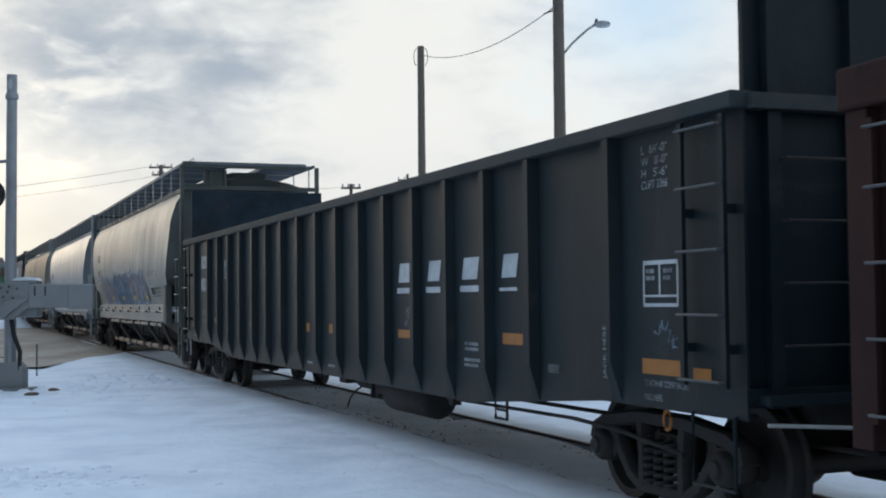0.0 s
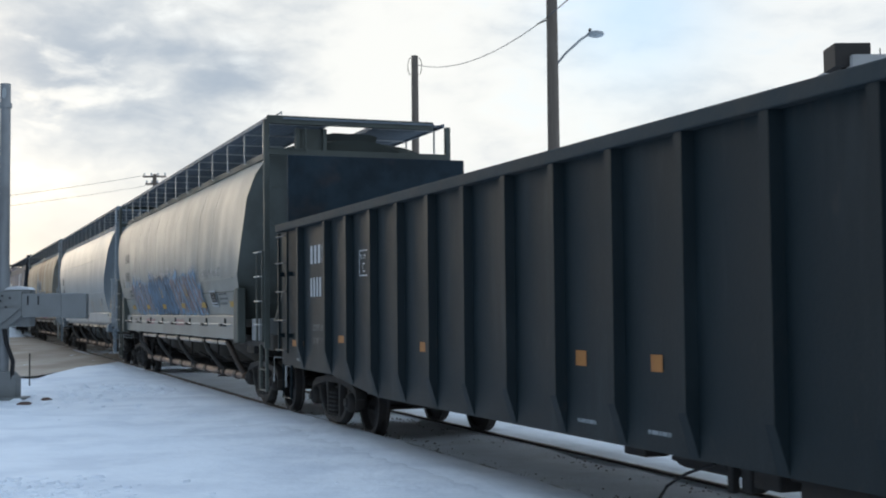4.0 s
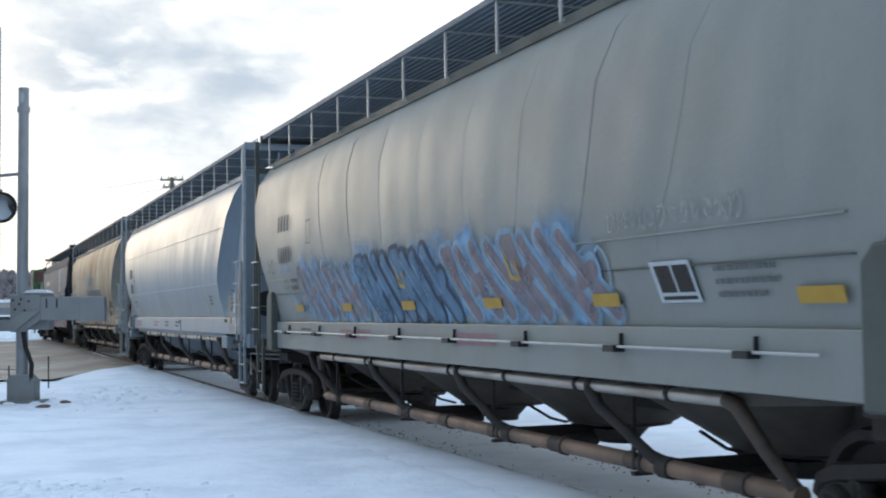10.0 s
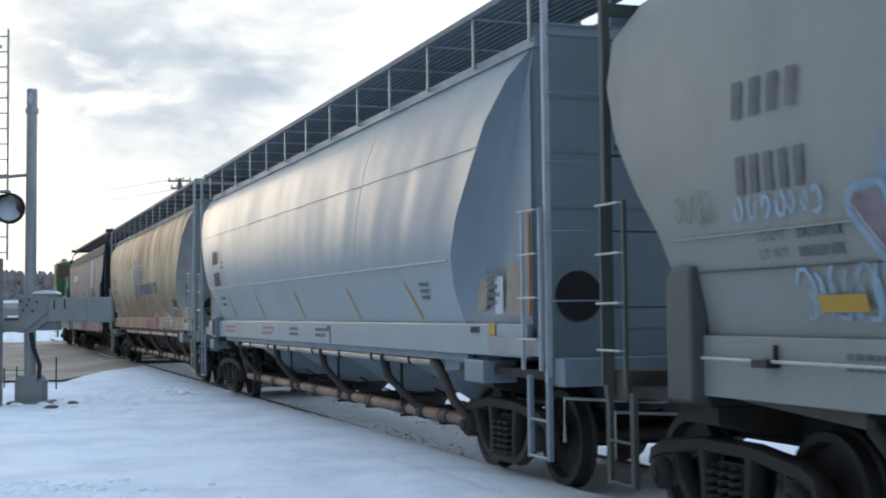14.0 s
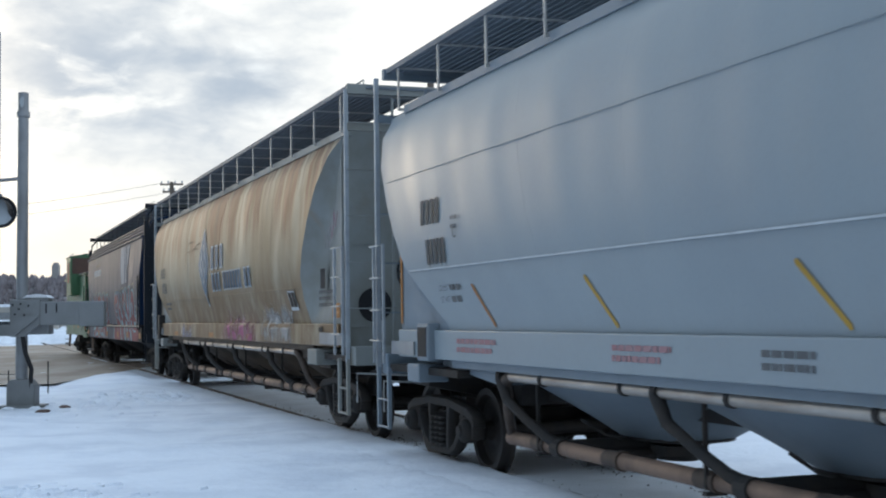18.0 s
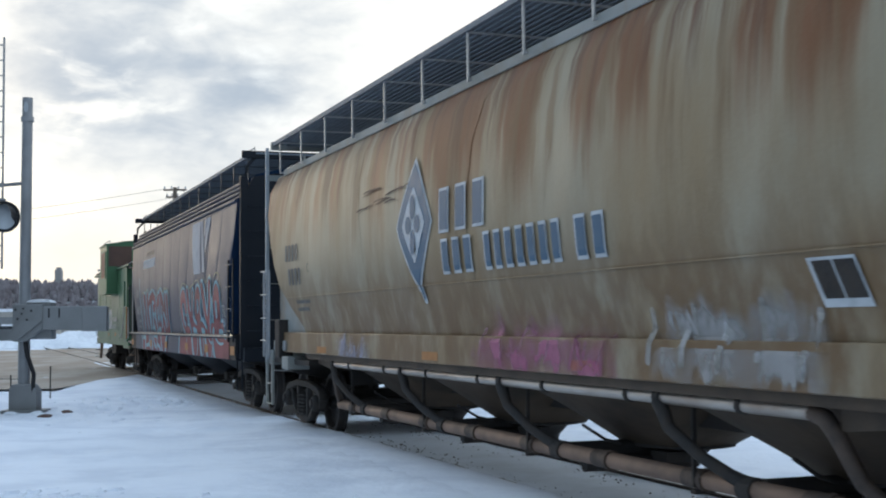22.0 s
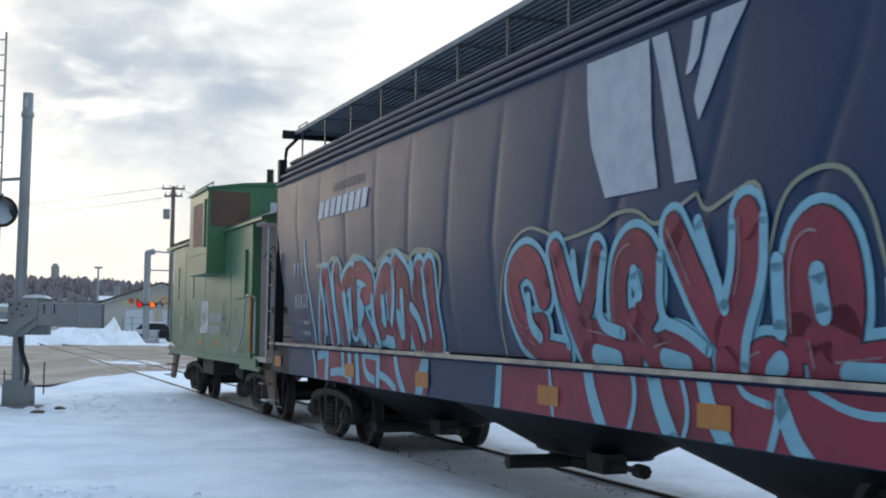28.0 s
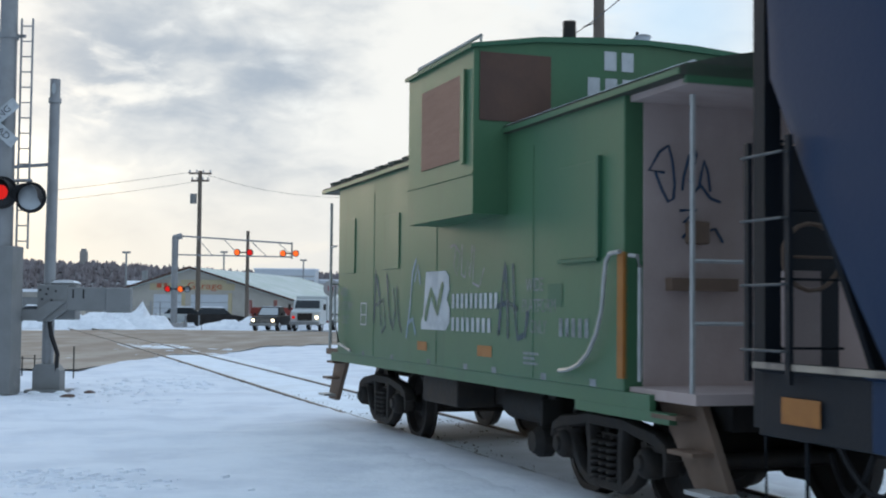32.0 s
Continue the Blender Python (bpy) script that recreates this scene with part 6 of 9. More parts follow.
    lettering(car, "C", 80.5 - c, 2.42, 0.12, M_GREYTXT, P)
    patch(car, "stencil_panel", 68.86 - c, 68.42 - c, 1.75, 2.04, M_WHITE, P, "white-framed stencil panel", eps=0.006, skew=0.3)
    patch(car, "stencil_panel", 68.835 - c, 68.655 - c, 1.80, 2.02, M_UNDER, P, eps=0.010, skew=0.3)
    patch(car, "stencil_panel", 68.635 - c, 68.45 - c, 1.80, 2.02, M_UNDER, P, eps=0.010, skew=0.3)
    for xa, xb, za, zb, mat in ((71.2, 68.5, 1.25, 2.0, G_WHITEHAZE), (79.7, 77.6, 1.25, 1.6, G_LILACHAZE)):
        m = Mesh()
        zs, xs = np.linspace(za, zb, 8), np.linspace(xa - c, xb - c, 10)
        F = lambda z: P(z) if z > 1.55 else 1.504
        m.add([(x, F(z) + 0.012, z) for x in xs for z in zs], [(i * 8 + k, i * 8 + k + 1, (i + 1) * 8 + k + 1, (i + 1) * 8 + k) for i in range(9) for k in range(7)])
        part("spray_haze", m, mat, car, "faded pale spray paint")
    rnd = random.Random(9)
    for k in range(0, 9, 2):
        m = Mesh()
        x, z = 70.9 - c - 0.23 * k, 1.34 + rnd.uniform(0, 0.12)
        strip(m, [(x, z), (x - 0.05, z + 0.35), (x - 0.14, z + 0.2), (x - 0.16, z + 0.38)][: 2 + k % 3], 0.07, lambda q: P(q) if q > 1.55 else 1.504, 0.015 + k * 0.0003)
        part("graffiti_stroke", m, G_DULL, car, "faded white graffiti stroke")
    m = Mesh()
    Q = lambda z: P(z) if z > 1.55 else 1.504
    zs = np.linspace(1.25, 2.1, 8)
    xs = np.linspace(74.6 - c, 71.2 - c, 10)
    m.add([(x, Q(z) + 0.012, z) for x in xs for z in zs], [(i * 8 + k, i * 8 + k + 1, (i + 1) * 8 + k + 1, (i + 1) * 8 + k) for i in range(9) for k in range(7)])
    part("spray_haze", m, G_PINKHAZE, car, "patchy pink spray paint")
    rnd = random.Random(12)
    for k in range(0, 11, 2):
        m = Mesh()
        x, z = 74.2 - c - 0.25 * k, 1.29 + rnd.uniform(0, 0.2)
        strip(m, [(x, z), (x - 0.1, z + rnd.uniform(0.1, 0.3)), (x - 0.22, z + rnd.uniform(0.0, 0.25)), (x - 0.3, z + rnd.uniform(0, 0.3))][: 2 + k % 3], 0.035, Q, 0.015 + k * 0.0003)
        part("graffiti_stroke", m, G_PINK, car, "faded pink graffiti stroke")
    patch(car, "reflector_strip", 80.4 - c, 79.9 - c, 1.27, 1.36, M_ORANGE, S, "orange reflector strip")
    patch(car, "reflector_strip", 75.9 - c, 75.4 - c, 1.28, 1.37, M_ORANGE, S, "orange reflector strip")
    patch(car, "reflector_strip", 72.2 - c, 71.7 - c, 1.28, 1.37, M_ORANGE, S, "orange reflector strip")
    part("valve_box", Mesh().box(L - 0.95, L - 0.65, 1.35, 1.58, 1.15, 1.75), M_UNDER, car, bevel=0.02)
    E = lambda z: 1.448
    patch(car, "orange_plate", 66.73 - c, 66.36 - c, 1.63, 1.83, M_ORANGE, E, "orange reflector plate")
    patch(car, "dark_plate", 67.35 - c, 67.10 - c, 2.04, 2.32, M_UNDER, E, "small dark plate")
    bars(car, 67.42 - c, 1.97, 0.80, 0.05, M_BLACKTXT, E, 3, 0.04, 45)
    patch(car, "card_holder", 67.25 - c, 67.05 - c, 1.44, 1.51, M_UNDER, lambda z: 1.506)
    m = Mesh()
    strip(m, [(67.02 - c, 2.6), (67.0 - c, 2.75), (66.88 - c, 2.78), (66.9 - c, 2.6), (66.8 - c, 2.72), (66.78 - c, 2.95), (66.7 - c, 2.7), (66.62 - c, 2.9), (66.6 - c, 3.1), (66.52 - c, 2.85), (66.42 - c, 3.05)], 0.035, E, 0.012)
    part("pink_scrawl", m, G_PINK, car, "pink looping scrawl")
    return car


def diamond(x, z, w, h, P, eps):
    """An upright diamond with hollow, pointed ends."""
    m = Mesh()
    vs, n = [], 14
    for i in range(n + 1):
        t = -1 + 2 * i / n
        ww = w * (1 - abs(t) ** 1.12) ** 0.95
        zz = z + h * t
        vs += [(x + ww, P(zz) + eps, zz), (x - ww, P(zz) + eps, zz)]
    m.add(vs, [(2 * i, 2 * i + 1, 2 * i + 3, 2 * i + 2) for i in range(n)])
    return m


# ---- navy hopper with steep flat sides ----
FLATSIDE = [(0.0, 4.52), (0.8, 4.46), (1.20, 4.36), (1.36, 4.28), (1.36, 4.18), (1.43, 4.165), (1.43, 4.06), (1.50, 4.045), (1.50, 3.93), (1.57, 3.91), (1.57, 3.83), (1.60, 3.2), (1.62, 2.5), (1.60, 1.9), (1.56, 1.44)]


def make_mrl():
    u0, u1 = 85.65, 101.45
    c, L = (u0 + u1) / 2, (u1 - u0) / 2
    car = train_car("navy_hopper_car", "dark navy covered hopper car covered in red and blue graffiti", "rail car", c)
    P = profile_fn(FLATSIDE)
    loop = FLATSIDE[::-1] + [(-y, z) for y, z in FLATSIDE[1:]]
    # side panels swell between the posts
    n = 264
    rings = []
    for i in range(n + 1):
        x = -L + 0.12 + (2 * L - 0.24) * i / n
        ph = (i / n * 12 + 0.5) % 1 - 0.5
        ring = []
        for y, z in loop:
            k = -(0.011 * math.exp(-(ph / 0.045) ** 2) + 0.005 * math.exp(-(ph / 0.22) ** 2)) * max(0.0, min(1.0, (3.85 - z) / 0.6)) * max(0.0, min(1.0, (z - 1.4) / 0.5))
            f = i / n
            cut0, cut1 = float(np.interp(z, (1.44, 2.2, 3.6), (0.75, 0.9, 0.0))), float(np.interp(z, (1.44, 3.3), (1.15, 0.0)))
            xx = (-L + 0.12 + cut0) * (1 - f) + (L - 0.12 - cut1) * f
            ring.append((xx, y + k * (1 if y > 0 else -1) * (abs(y) > 1.3), z))
        rings.append(ring)
    part("hopper_shell", Mesh().loft(rings), M_MRL, car, smooth=28)
    for d in (1, -1):
        for y, z in ((1.585, 3.87), (1.515, 4.0), (1.445, 4.12), (1.375, 4.23)):
            part("eave_rib", Mesh().tube([(-L + 0.15, d * y, z), (L - 0.15, d * y, z)], 0.032, 8), M_EAVE, car, smooth=True)
    roof_walk(car, L, M_MRLEND, brackets=12, z=4.74, y0=0.25, y1=1.30, post_mat=M_DKRUNG)
    for d in (-1, 1):
        x = d * L
        low = [(-1.5, 1.1), (1.5, 1.1)] if d < 0 else [(-1.4, 3.2), (-0.7, 1.1), (0.6, 1.1), (1.4, 3.2)]
        part("end_wall", Mesh().prism(low + [(1.5, 3.9), (1.3, 4.3), (0, 4.5), (-1.3, 4.3), (-1.5, 3.9)], "x", x - 0.03, x + 0.03), M_MRLEND, car)
        for y in (1.48, -1.48):
            part("corner_post", Mesh().box(x - 0.05, x + 0.08, y - 0.06, y + 0.06, 1.0, 4.3), M_MRLEND, car)
        part("roof_bow", Mesh().tube([(x, 1.45, 4.2), (x, 1.42, 4.48), (x - d * 0.1, 1.2, 4.72), (x - d * 0.6, 1.2, 4.72)], 0.03, 6), M_MRLEND, car)
        ladder(car, x - d * 0.05, x - d * 0.5, 1.66, (1.5, 1.9, 2.3, 2.7), M_MRLEND, M_DKRUNG, 1.3, 2.8)
        for z in (1.5, 1.95, 2.4, 2.85, 3.3, 3.75):
            part("end_rung", Mesh().tube([(x + d * 0.03, 1.4, z), (x + d * 0.09, 1.4, z), (x + d * 0.09, 0.9, z), (x + d * 0.03, 0.9, z)], 0.010, 6), M_MRLEND, car)
        part("sill_step", Mesh().tube([(x, 1.5, 1.0), (x, 1.5, 0.42), (x - d * 0.45, 1.5, 0.42), (x - d * 0.45, 1.5, 1.0)], 0.016, 6), M_MRLEND, car)
        part("end_sill", Mesh().box(x - 0.2, x + 0.08, -1.5, 1.5, 0.95, 1.2), M_MRLEND, car)
        part("striker", Mesh().box(x, x + d * 0.55, -0.3, 0.3, 0.72, 1.05), M_UNDER, car)
        coupler(car, x + d * 0.45, d)
    for d in (1, -1):
        part("side_sill", Mesh().prism([(d * 1.50, 0.95), (d * 1.60, 0.97), (d * 1.60, 1.36), (d * 1.66, 1.38), (d * 1.66, 1.42), (d * 1.50, 1.42)], "x", -L + 1.1, L - 1.2), M_MRL, car, bevel=0.006)
        for a, b in ((-L + 0.1, -L + 1.1), (L - 1.2, L - 0.1)):
            part("side_sill", Mesh().prism([(d * 1.50, 0.95), (d * 1.598, 0.97), (d * 1.598, 1.36), (d * 1.655, 1.38), (d * 1.655, 1.42), (d * 1.50, 1.42)], "x", a, b), M_MRLEND, car, "grimy black end of the sill", bevel=0.006)
    S = lambda z: 1.603
    # added strip: the ledge's glint, given as a lighter colour
    part("ledge_strip", Mesh().box(-L + 0.1, L - 0.1, 1.64, 1.664, 1.385, 1.424), M_LEDGE, car, "pale strip painted as the glint along the sill ledge")
    part("center_sill", Mesh().box(-L, L, -0.3, 0.3, 0.78, 1.1), M_UNDER, car)
    bays(car, [-4.4, 0.0, 4.4], M_MRLEND, half=2.15, zt=1.1, zb=0.30, deep=0.42, low=0.44, foot=0.45, wide=1.4)
    for x in (-4.4, 0.0, 4.4):
        part("gate_crank", Mesh().tube([(x - 0.9, 0.40, 0.42), (x - 1.75, 0.42, 0.43)], 0.03, 6).tube([(x - 1.7, 0.42, 0.43), (x - 1.85, 0.42, 0.43)], 0.065, 8).box(x - 1.2, x - 0.85, 0.25, 0.50, 0.34, 0.52), M_UNDER, car)
    # company stripes and marks, plain shapes
    for left, right in (([(90.60, 3.78), (90.57, 3.5), (90.46, 3.1), (90.2, 2.68)], [(89.62, 3.78), (89.57, 3.5), (89.52, 3.1), (89.41, 2.68)]),
                        ([(89.58, 3.78), (89.45, 3.5), (89.31, 3.1), (89.18, 2.69)], [(89.36, 3.78), (89.24, 3.5), (89.07, 3.1), (88.9, 2.69)]),
                        ([(88.78, 3.78), (88.86, 3.55), (88.95, 3.3), (88.97, 3.24)], [(88.36, 3.78), (88.60, 3.5), (88.79, 3.22), (88.90, 3.08)]),
                        ([(89.02, 3.78), (89.04, 3.62), (89.07, 3.50), (89.09, 3.42)], [(88.86, 3.78), (88.90, 3.62), (88.93, 3.52), (89.02, 3.43)])):
        m = Mesh()
        k = 12
        vs = []
        for i in range(k + 1):
            for side in (left, right):
                t = 3.0 * i / k
                j = min(2, int(t))
                p = Vector(side[j]) + (Vector(side[j + 1]) - Vector(side[j])) * (t - j)
                vs.append((p.x - c, P(p.y) + 0.008, p.y))
        m.add(vs, [(2 * i, 2 * i + 1, 2 * i + 3, 2 * i + 2) for i in range(k)])
        part("company_stripe", m, M_STRIPE, car, "pale grey slanted stripe")
    PW = lambda z: P(z) + 0.002
    blocks(car, 98.05 - c, 3.47, 1.45, 0.11, M_GREYTXT, PW, 7, slant=0.3, fill=0.8, name="company_mark")
    blocks(car, 98.71 - c, 3.14, 2.30, 0.24, M_WHITE, PW, 8, slant=0.3, fill=0.8, name="company_mark")
    blocks(car, 99.97 - c, 2.39, 0.62, 0.20, M_DIMWHITE, PW, 3, name="car_mark")
    blocks(car, 99.89 - c, 1.93, 0.79, 0.20, M_DIMWHITE, PW, 5, name="car_number")
    for z, words, seed in ((1.70, "LD LMT", 51), (1.55, "LT WT", 52)):
        lettering(car, words, 99.79 - c, z, 0.06, M_DIMWHITE, PW, width=0.28)
        bars(car, 99.44 - c, z, 0.36, 0.055, M_DIMWHITE, PW, 1, seed=seed)
    big_tag(car, c, P)
    for u in (101.1, 97.2, 94.5, 91.4, 88.9, 86.2):
        patch(car, "reflector_strip", u - c, u - 0.4 - c, 1.06, 1.22, M_ORANGE, S, "orange reflector strip", eps=0.014)
    truck(car, 87.0 - c)
    truck(car, 99.7 - c)
    return car


def big_tag(car, c, P):
    """Two large bubble tags in dark red with light blue borders, running over the sill; each stroke is a part."""
    Q = lambda z: P(z) + 0.004
    SILL = lambda z: 1.604

    def soft(pts):
        """The same stroke with rounded corners."""
        for _ in range(2):
            if len(pts) < 3:
                return pts
            out = [pts[0]]
            for (xa, za), (xb, zb) in zip(pts, pts[1:]):
                out += [(0.75 * xa + 0.25 * xb, 0.75 * za + 0.25 * zb), (0.25 * xa + 0.75 * xb, 0.25 * za + 0.75 * zb)]
            pts = out + [pts[-1]]
        return pts

    def cut(m, lo, hi, prof, eps):
        """Keeps a stroke between the ledge and the eave."""
        m.v = [(x, prof(min(max(z, lo), hi)) + eps, min(max(z, lo), hi)) for x, y, z in m.v]
        return m

    rnd = random.Random(61)
    big = [(0.27, [(91.36, 1.68), (91.72, 1.66), (91.90, 1.90), (91.96, 2.14), (91.68, 2.29), (91.42, 2.20), (91.30, 1.98)]), (0.20, [(91.74, 1.65), (91.42, 1.50), (90.95, 1.46)]),
           (0.25, [(91.06, 2.29), (90.80, 1.85), (90.52, 1.50)]), (0.19, [(90.33, 2.26), (90.45, 1.95), (90.62, 1.72)]), (0.20, [(90.45, 1.66), (90.05, 1.62), (89.80, 1.46)]),
           (0.25, [(89.98, 1.60), (90.01, 2.04), (89.91, 2.23), (89.70, 2.31), (89.50, 2.18), (89.48, 1.90), (89.66, 1.76)]), (0.24, [(89.78, 1.72), (89.55, 1.55), (89.39, 1.46)]),
           (0.22, [(89.44, 1.55), (89.16, 1.61), (88.90, 1.46)]), (0.26, [(89.19, 2.36), (88.98, 2.08), (88.78, 1.80), (88.60, 1.66)]), (0.28, [(88.31, 2.38), (88.31, 2.02), (88.50, 1.70), (88.60, 1.46)]),
           (0.22, [(88.36, 1.47), (88.14, 1.57), (87.92, 1.46)]), (0.30, [(87.81, 1.66), (87.80, 2.15), (87.60, 2.28), (87.42, 2.18), (87.36, 1.90), (87.42, 1.70)]), (0.26, [(87.66, 1.62), (87.62, 1.46)]), (0.22, [(87.44, 1.50), (87.06, 1.54)])]
    small = [(0.18, [(98.30, 2.37), (98.48, 1.52)]), (0.18, [(98.15, 2.36), (97.94, 1.87), (97.83, 1.48)]), (0.22, [(97.66, 2.39), (97.47, 1.86), (97.33, 1.46)]),
             (0.22, [(97.42, 2.08), (97.20, 2.28), (96.86, 2.34), (96.87, 1.68)]), (0.20, [(96.78, 2.38), (96.42, 2.35), (96.14, 2.20), (96.20, 2.06), (96.50, 2.04)]), (0.20, [(96.50, 1.80), (96.20, 1.54)]),
             (0.26, [(95.96, 1.60), (95.86, 2.04), (95.68, 2.24), (95.50, 2.30), (95.40, 2.12), (95.36, 1.80)]), (0.18, [(95.90, 1.62), (95.45, 1.66)]), (0.24, [(95.22, 2.36), (94.95, 2.24), (94.82, 2.12), (94.90, 1.94)]),
             (0.20, [(95.12, 2.20), (95.08, 1.90)]), (0.22, [(95.28, 1.68), (95.12, 1.47)]), (0.20, [(94.82, 2.02), (94.64, 1.66), (94.52, 1.50)]), (0.30, [(94.43, 2.24), (94.54, 2.06), (94.32, 1.70), (94.22, 1.50)]),
             (0.26, [(94.12, 2.26), (94.06, 1.96), (93.98, 1.70), (93.92, 1.51)]), (0.18, [(94.86, 1.78), (94.90, 1.48)])]
    for strokes, rim in ((big, 0.15), (small, 0.17)):
        for n, (w, st) in enumerate(strokes):
            st = soft([(u - c, z) for u, z in st])
            e = 0.0003 * n
            m = Mesh()
            strip(m, st, w + rim, Q, 0)
            tag = part("graffiti_stroke", cut(m, 1.428, 3.5, Q, 0.004 + e * 0.3), G_BLUE, car, "light blue graffiti border")
            m = Mesh()
            strip(m, st, w + 0.030, Q, 0)
            part("stroke_edge", cut(m, 1.428, 3.5, Q, 0.0075 + e * 0.3), G_MRLDARK, tag, "dark line round the fill")
            m = Mesh()
            strip(m, st, w, Q, 0)
            part("stroke_fill", cut(m, 1.428, 3.5, Q, 0.011 + e * 0.3), G_RED, tag, "dark red graffiti fill")
            m = Mesh()
            strip(m, [(x + w * 0.30, z + 0.02) for x, z in st[: max(2, len(st) // 2)]], w * 0.07, Q, 0)
            part("stroke_shine", cut(m, 1.43, 3.5, Q, 0.0175), G_MAUVE, tag)
    gaps = ((0.11, [(91.60, 1.95), (91.58, 1.72), (91.40, 1.62)]), (0.07, [(91.20, 2.28), (91.00, 1.80), (90.86, 1.55)]), (0.09, [(90.72, 2.28), (90.68, 2.05), (90.62, 1.95)]), (0.10, [(90.20, 2.24), (90.28, 1.95), (90.30, 1.72), (89.95, 1.66)]),
            (0.12, [(89.74, 2.10), (89.68, 1.95)]), (0.16, [(90.38, 1.50), (90.05, 1.46)]), (0.14, [(89.36, 1.50), (89.08, 1.46)]), (0.09, [(89.36, 2.20), (89.40, 1.75), (89.10, 1.70), (88.80, 1.56)]),
            (0.11, [(88.86, 2.40), (88.72, 2.12), (88.58, 1.84)]), (0.08, [(88.46, 2.36), (88.48, 2.10), (88.58, 1.86)]), (0.09, [(88.12, 2.38), (88.14, 2.0), (88.36, 1.66), (88.40, 1.46)]), (0.13, [(88.0, 1.70), (88.0, 2.10)]),
            (0.15, [(87.62, 2.02), (87.58, 1.80)]), (0.16, [(88.10, 1.44), (88.02, 1.50)]), (0.14, [(87.40, 1.46), (87.1, 1.46)]),
            (0.10, [(98.42, 2.30), (98.24, 2.0), (98.16, 1.6)]), (0.10, [(97.84, 2.36), (97.70, 1.9), (97.58, 1.5)]), (0.16, [(97.28, 2.06), (97.14, 1.76), (97.12, 1.56)]), (0.14, [(97.02, 2.06), (96.98, 1.7)]), (0.14, [(96.62, 1.98), (96.44, 1.90), (96.60, 1.76)]),
            (0.14, [(96.62, 1.60), (96.44, 1.52)]), (0.13, [(95.68, 2.0), (95.62, 1.74)]), (0.12, [(96.08, 2.02), (96.06, 1.74), (95.86, 1.5)]), (0.10, [(95.30, 2.30), (95.26, 2.0), (95.36, 1.74)]), (0.17, [(95.10, 1.80), (95.00, 1.62)]), (0.15, [(95.55, 1.52), (95.36, 1.50)]),
            (0.11, [(94.98, 2.06), (94.96, 1.74)]), (0.12, [(94.62, 2.24), (94.66, 2.36)]), (0.12, [(94.66, 1.90), (94.44, 1.78), (94.30, 1.58)]), (0.07, [(94.30, 2.30), (94.20, 1.98), (94.08, 1.60)]))
    for w, st in gaps:
        m = Mesh()
        strip(m, soft([(u - c, z) for u, z in st]), w, Q, 0)
        part("stroke_gap", cut(m, 1.43, 3.5, Q, 0.0185), G_BLUE, car, "light blue gap between the strokes")
    # the tags run on down over the sill: red fields parted by light blue strokes
    for u0, u1 in ((92.25, 86.35), (98.62, 94.15)):
        k = int((u0 - u1) / 0.6)
        for i in range(k):
            patch(car, "sill_paint", u0 - (u0 - u1) * i / k - c, u0 - (u0 - u1) * (i + 1) / k - c, 0.975, 1.356, G_RED, SILL, "dark red graffiti fill", eps=0.004)
    for w, st in ((0.13, [(92.28, 0.9), (92.22, 1.45)]), (0.05, [(91.1, 0.95), (91.2, 1.45)]), (0.15, [(90.50, 1.42), (90.43, 1.20), (90.22, 0.92)]), (0.06, [(89.80, 1.45), (89.72, 1.2), (89.85, 0.92)]), (0.17, [(89.50, 1.42), (89.42, 1.2), (89.20, 0.92)]),
                  (0.05, [(89.12, 1.40), (89.0, 1.15), (89.1, 0.92)]), (0.16, [(88.85, 1.44), (88.78, 1.2), (88.52, 0.92)]), (0.05, [(88.45, 1.45), (88.4, 1.3), (88.1, 1.25)]), (0.07, [(88.0, 1.44), (87.98, 1.25), (88.1, 0.95)]), (0.14, [(87.98, 1.25), (87.86, 1.05), (87.70, 0.92)]), (0.05, [(87.7, 1.36), (87.3, 1.24), (86.9, 1.26)]), (0.10, [(87.0, 1.44), (86.6, 1.38)]),
                  (0.10, [(98.85, 1.4), (98.70, 1.2), (98.62, 0.92)]), (0.12, [(98.5, 1.28), (98.2, 1.32)]), (0.16, [(98.10, 0.92), (98.05, 1.42)]), (0.10, [(97.85, 1.08), (97.4, 1.12), (97.1, 1.08)]), (0.12, [(97.35, 1.42), (97.3, 1.15)]), (0.14, [(97.03, 1.42), (96.97, 0.92)]), (0.15, [(96.72, 1.42), (96.62, 0.92)]),
                  (0.10, [(96.45, 1.40), (96.35, 1.12), (96.0, 1.06)]), (0.06, [(96.4, 1.34), (95.9, 1.32)]), (0.13, [(95.84, 1.40), (95.84, 0.92)]), (0.09, [(95.8, 1.14), (95.5, 1.10), (95.2, 1.0)]), (0.12, [(95.22, 1.42), (95.15, 1.2), (94.85, 0.92)]), (0.22, [(94.42, 0.92), (94.36, 1.12), (94.22, 1.3)])):
        m = Mesh()
        strip(m, soft([(u - c, z) for u, z in st]), w, SILL, 0)
        part("sill_stroke", cut(m, 0.975, 1.357, SILL, 0.009), G_BLUE, car, "light blue graffiti border")
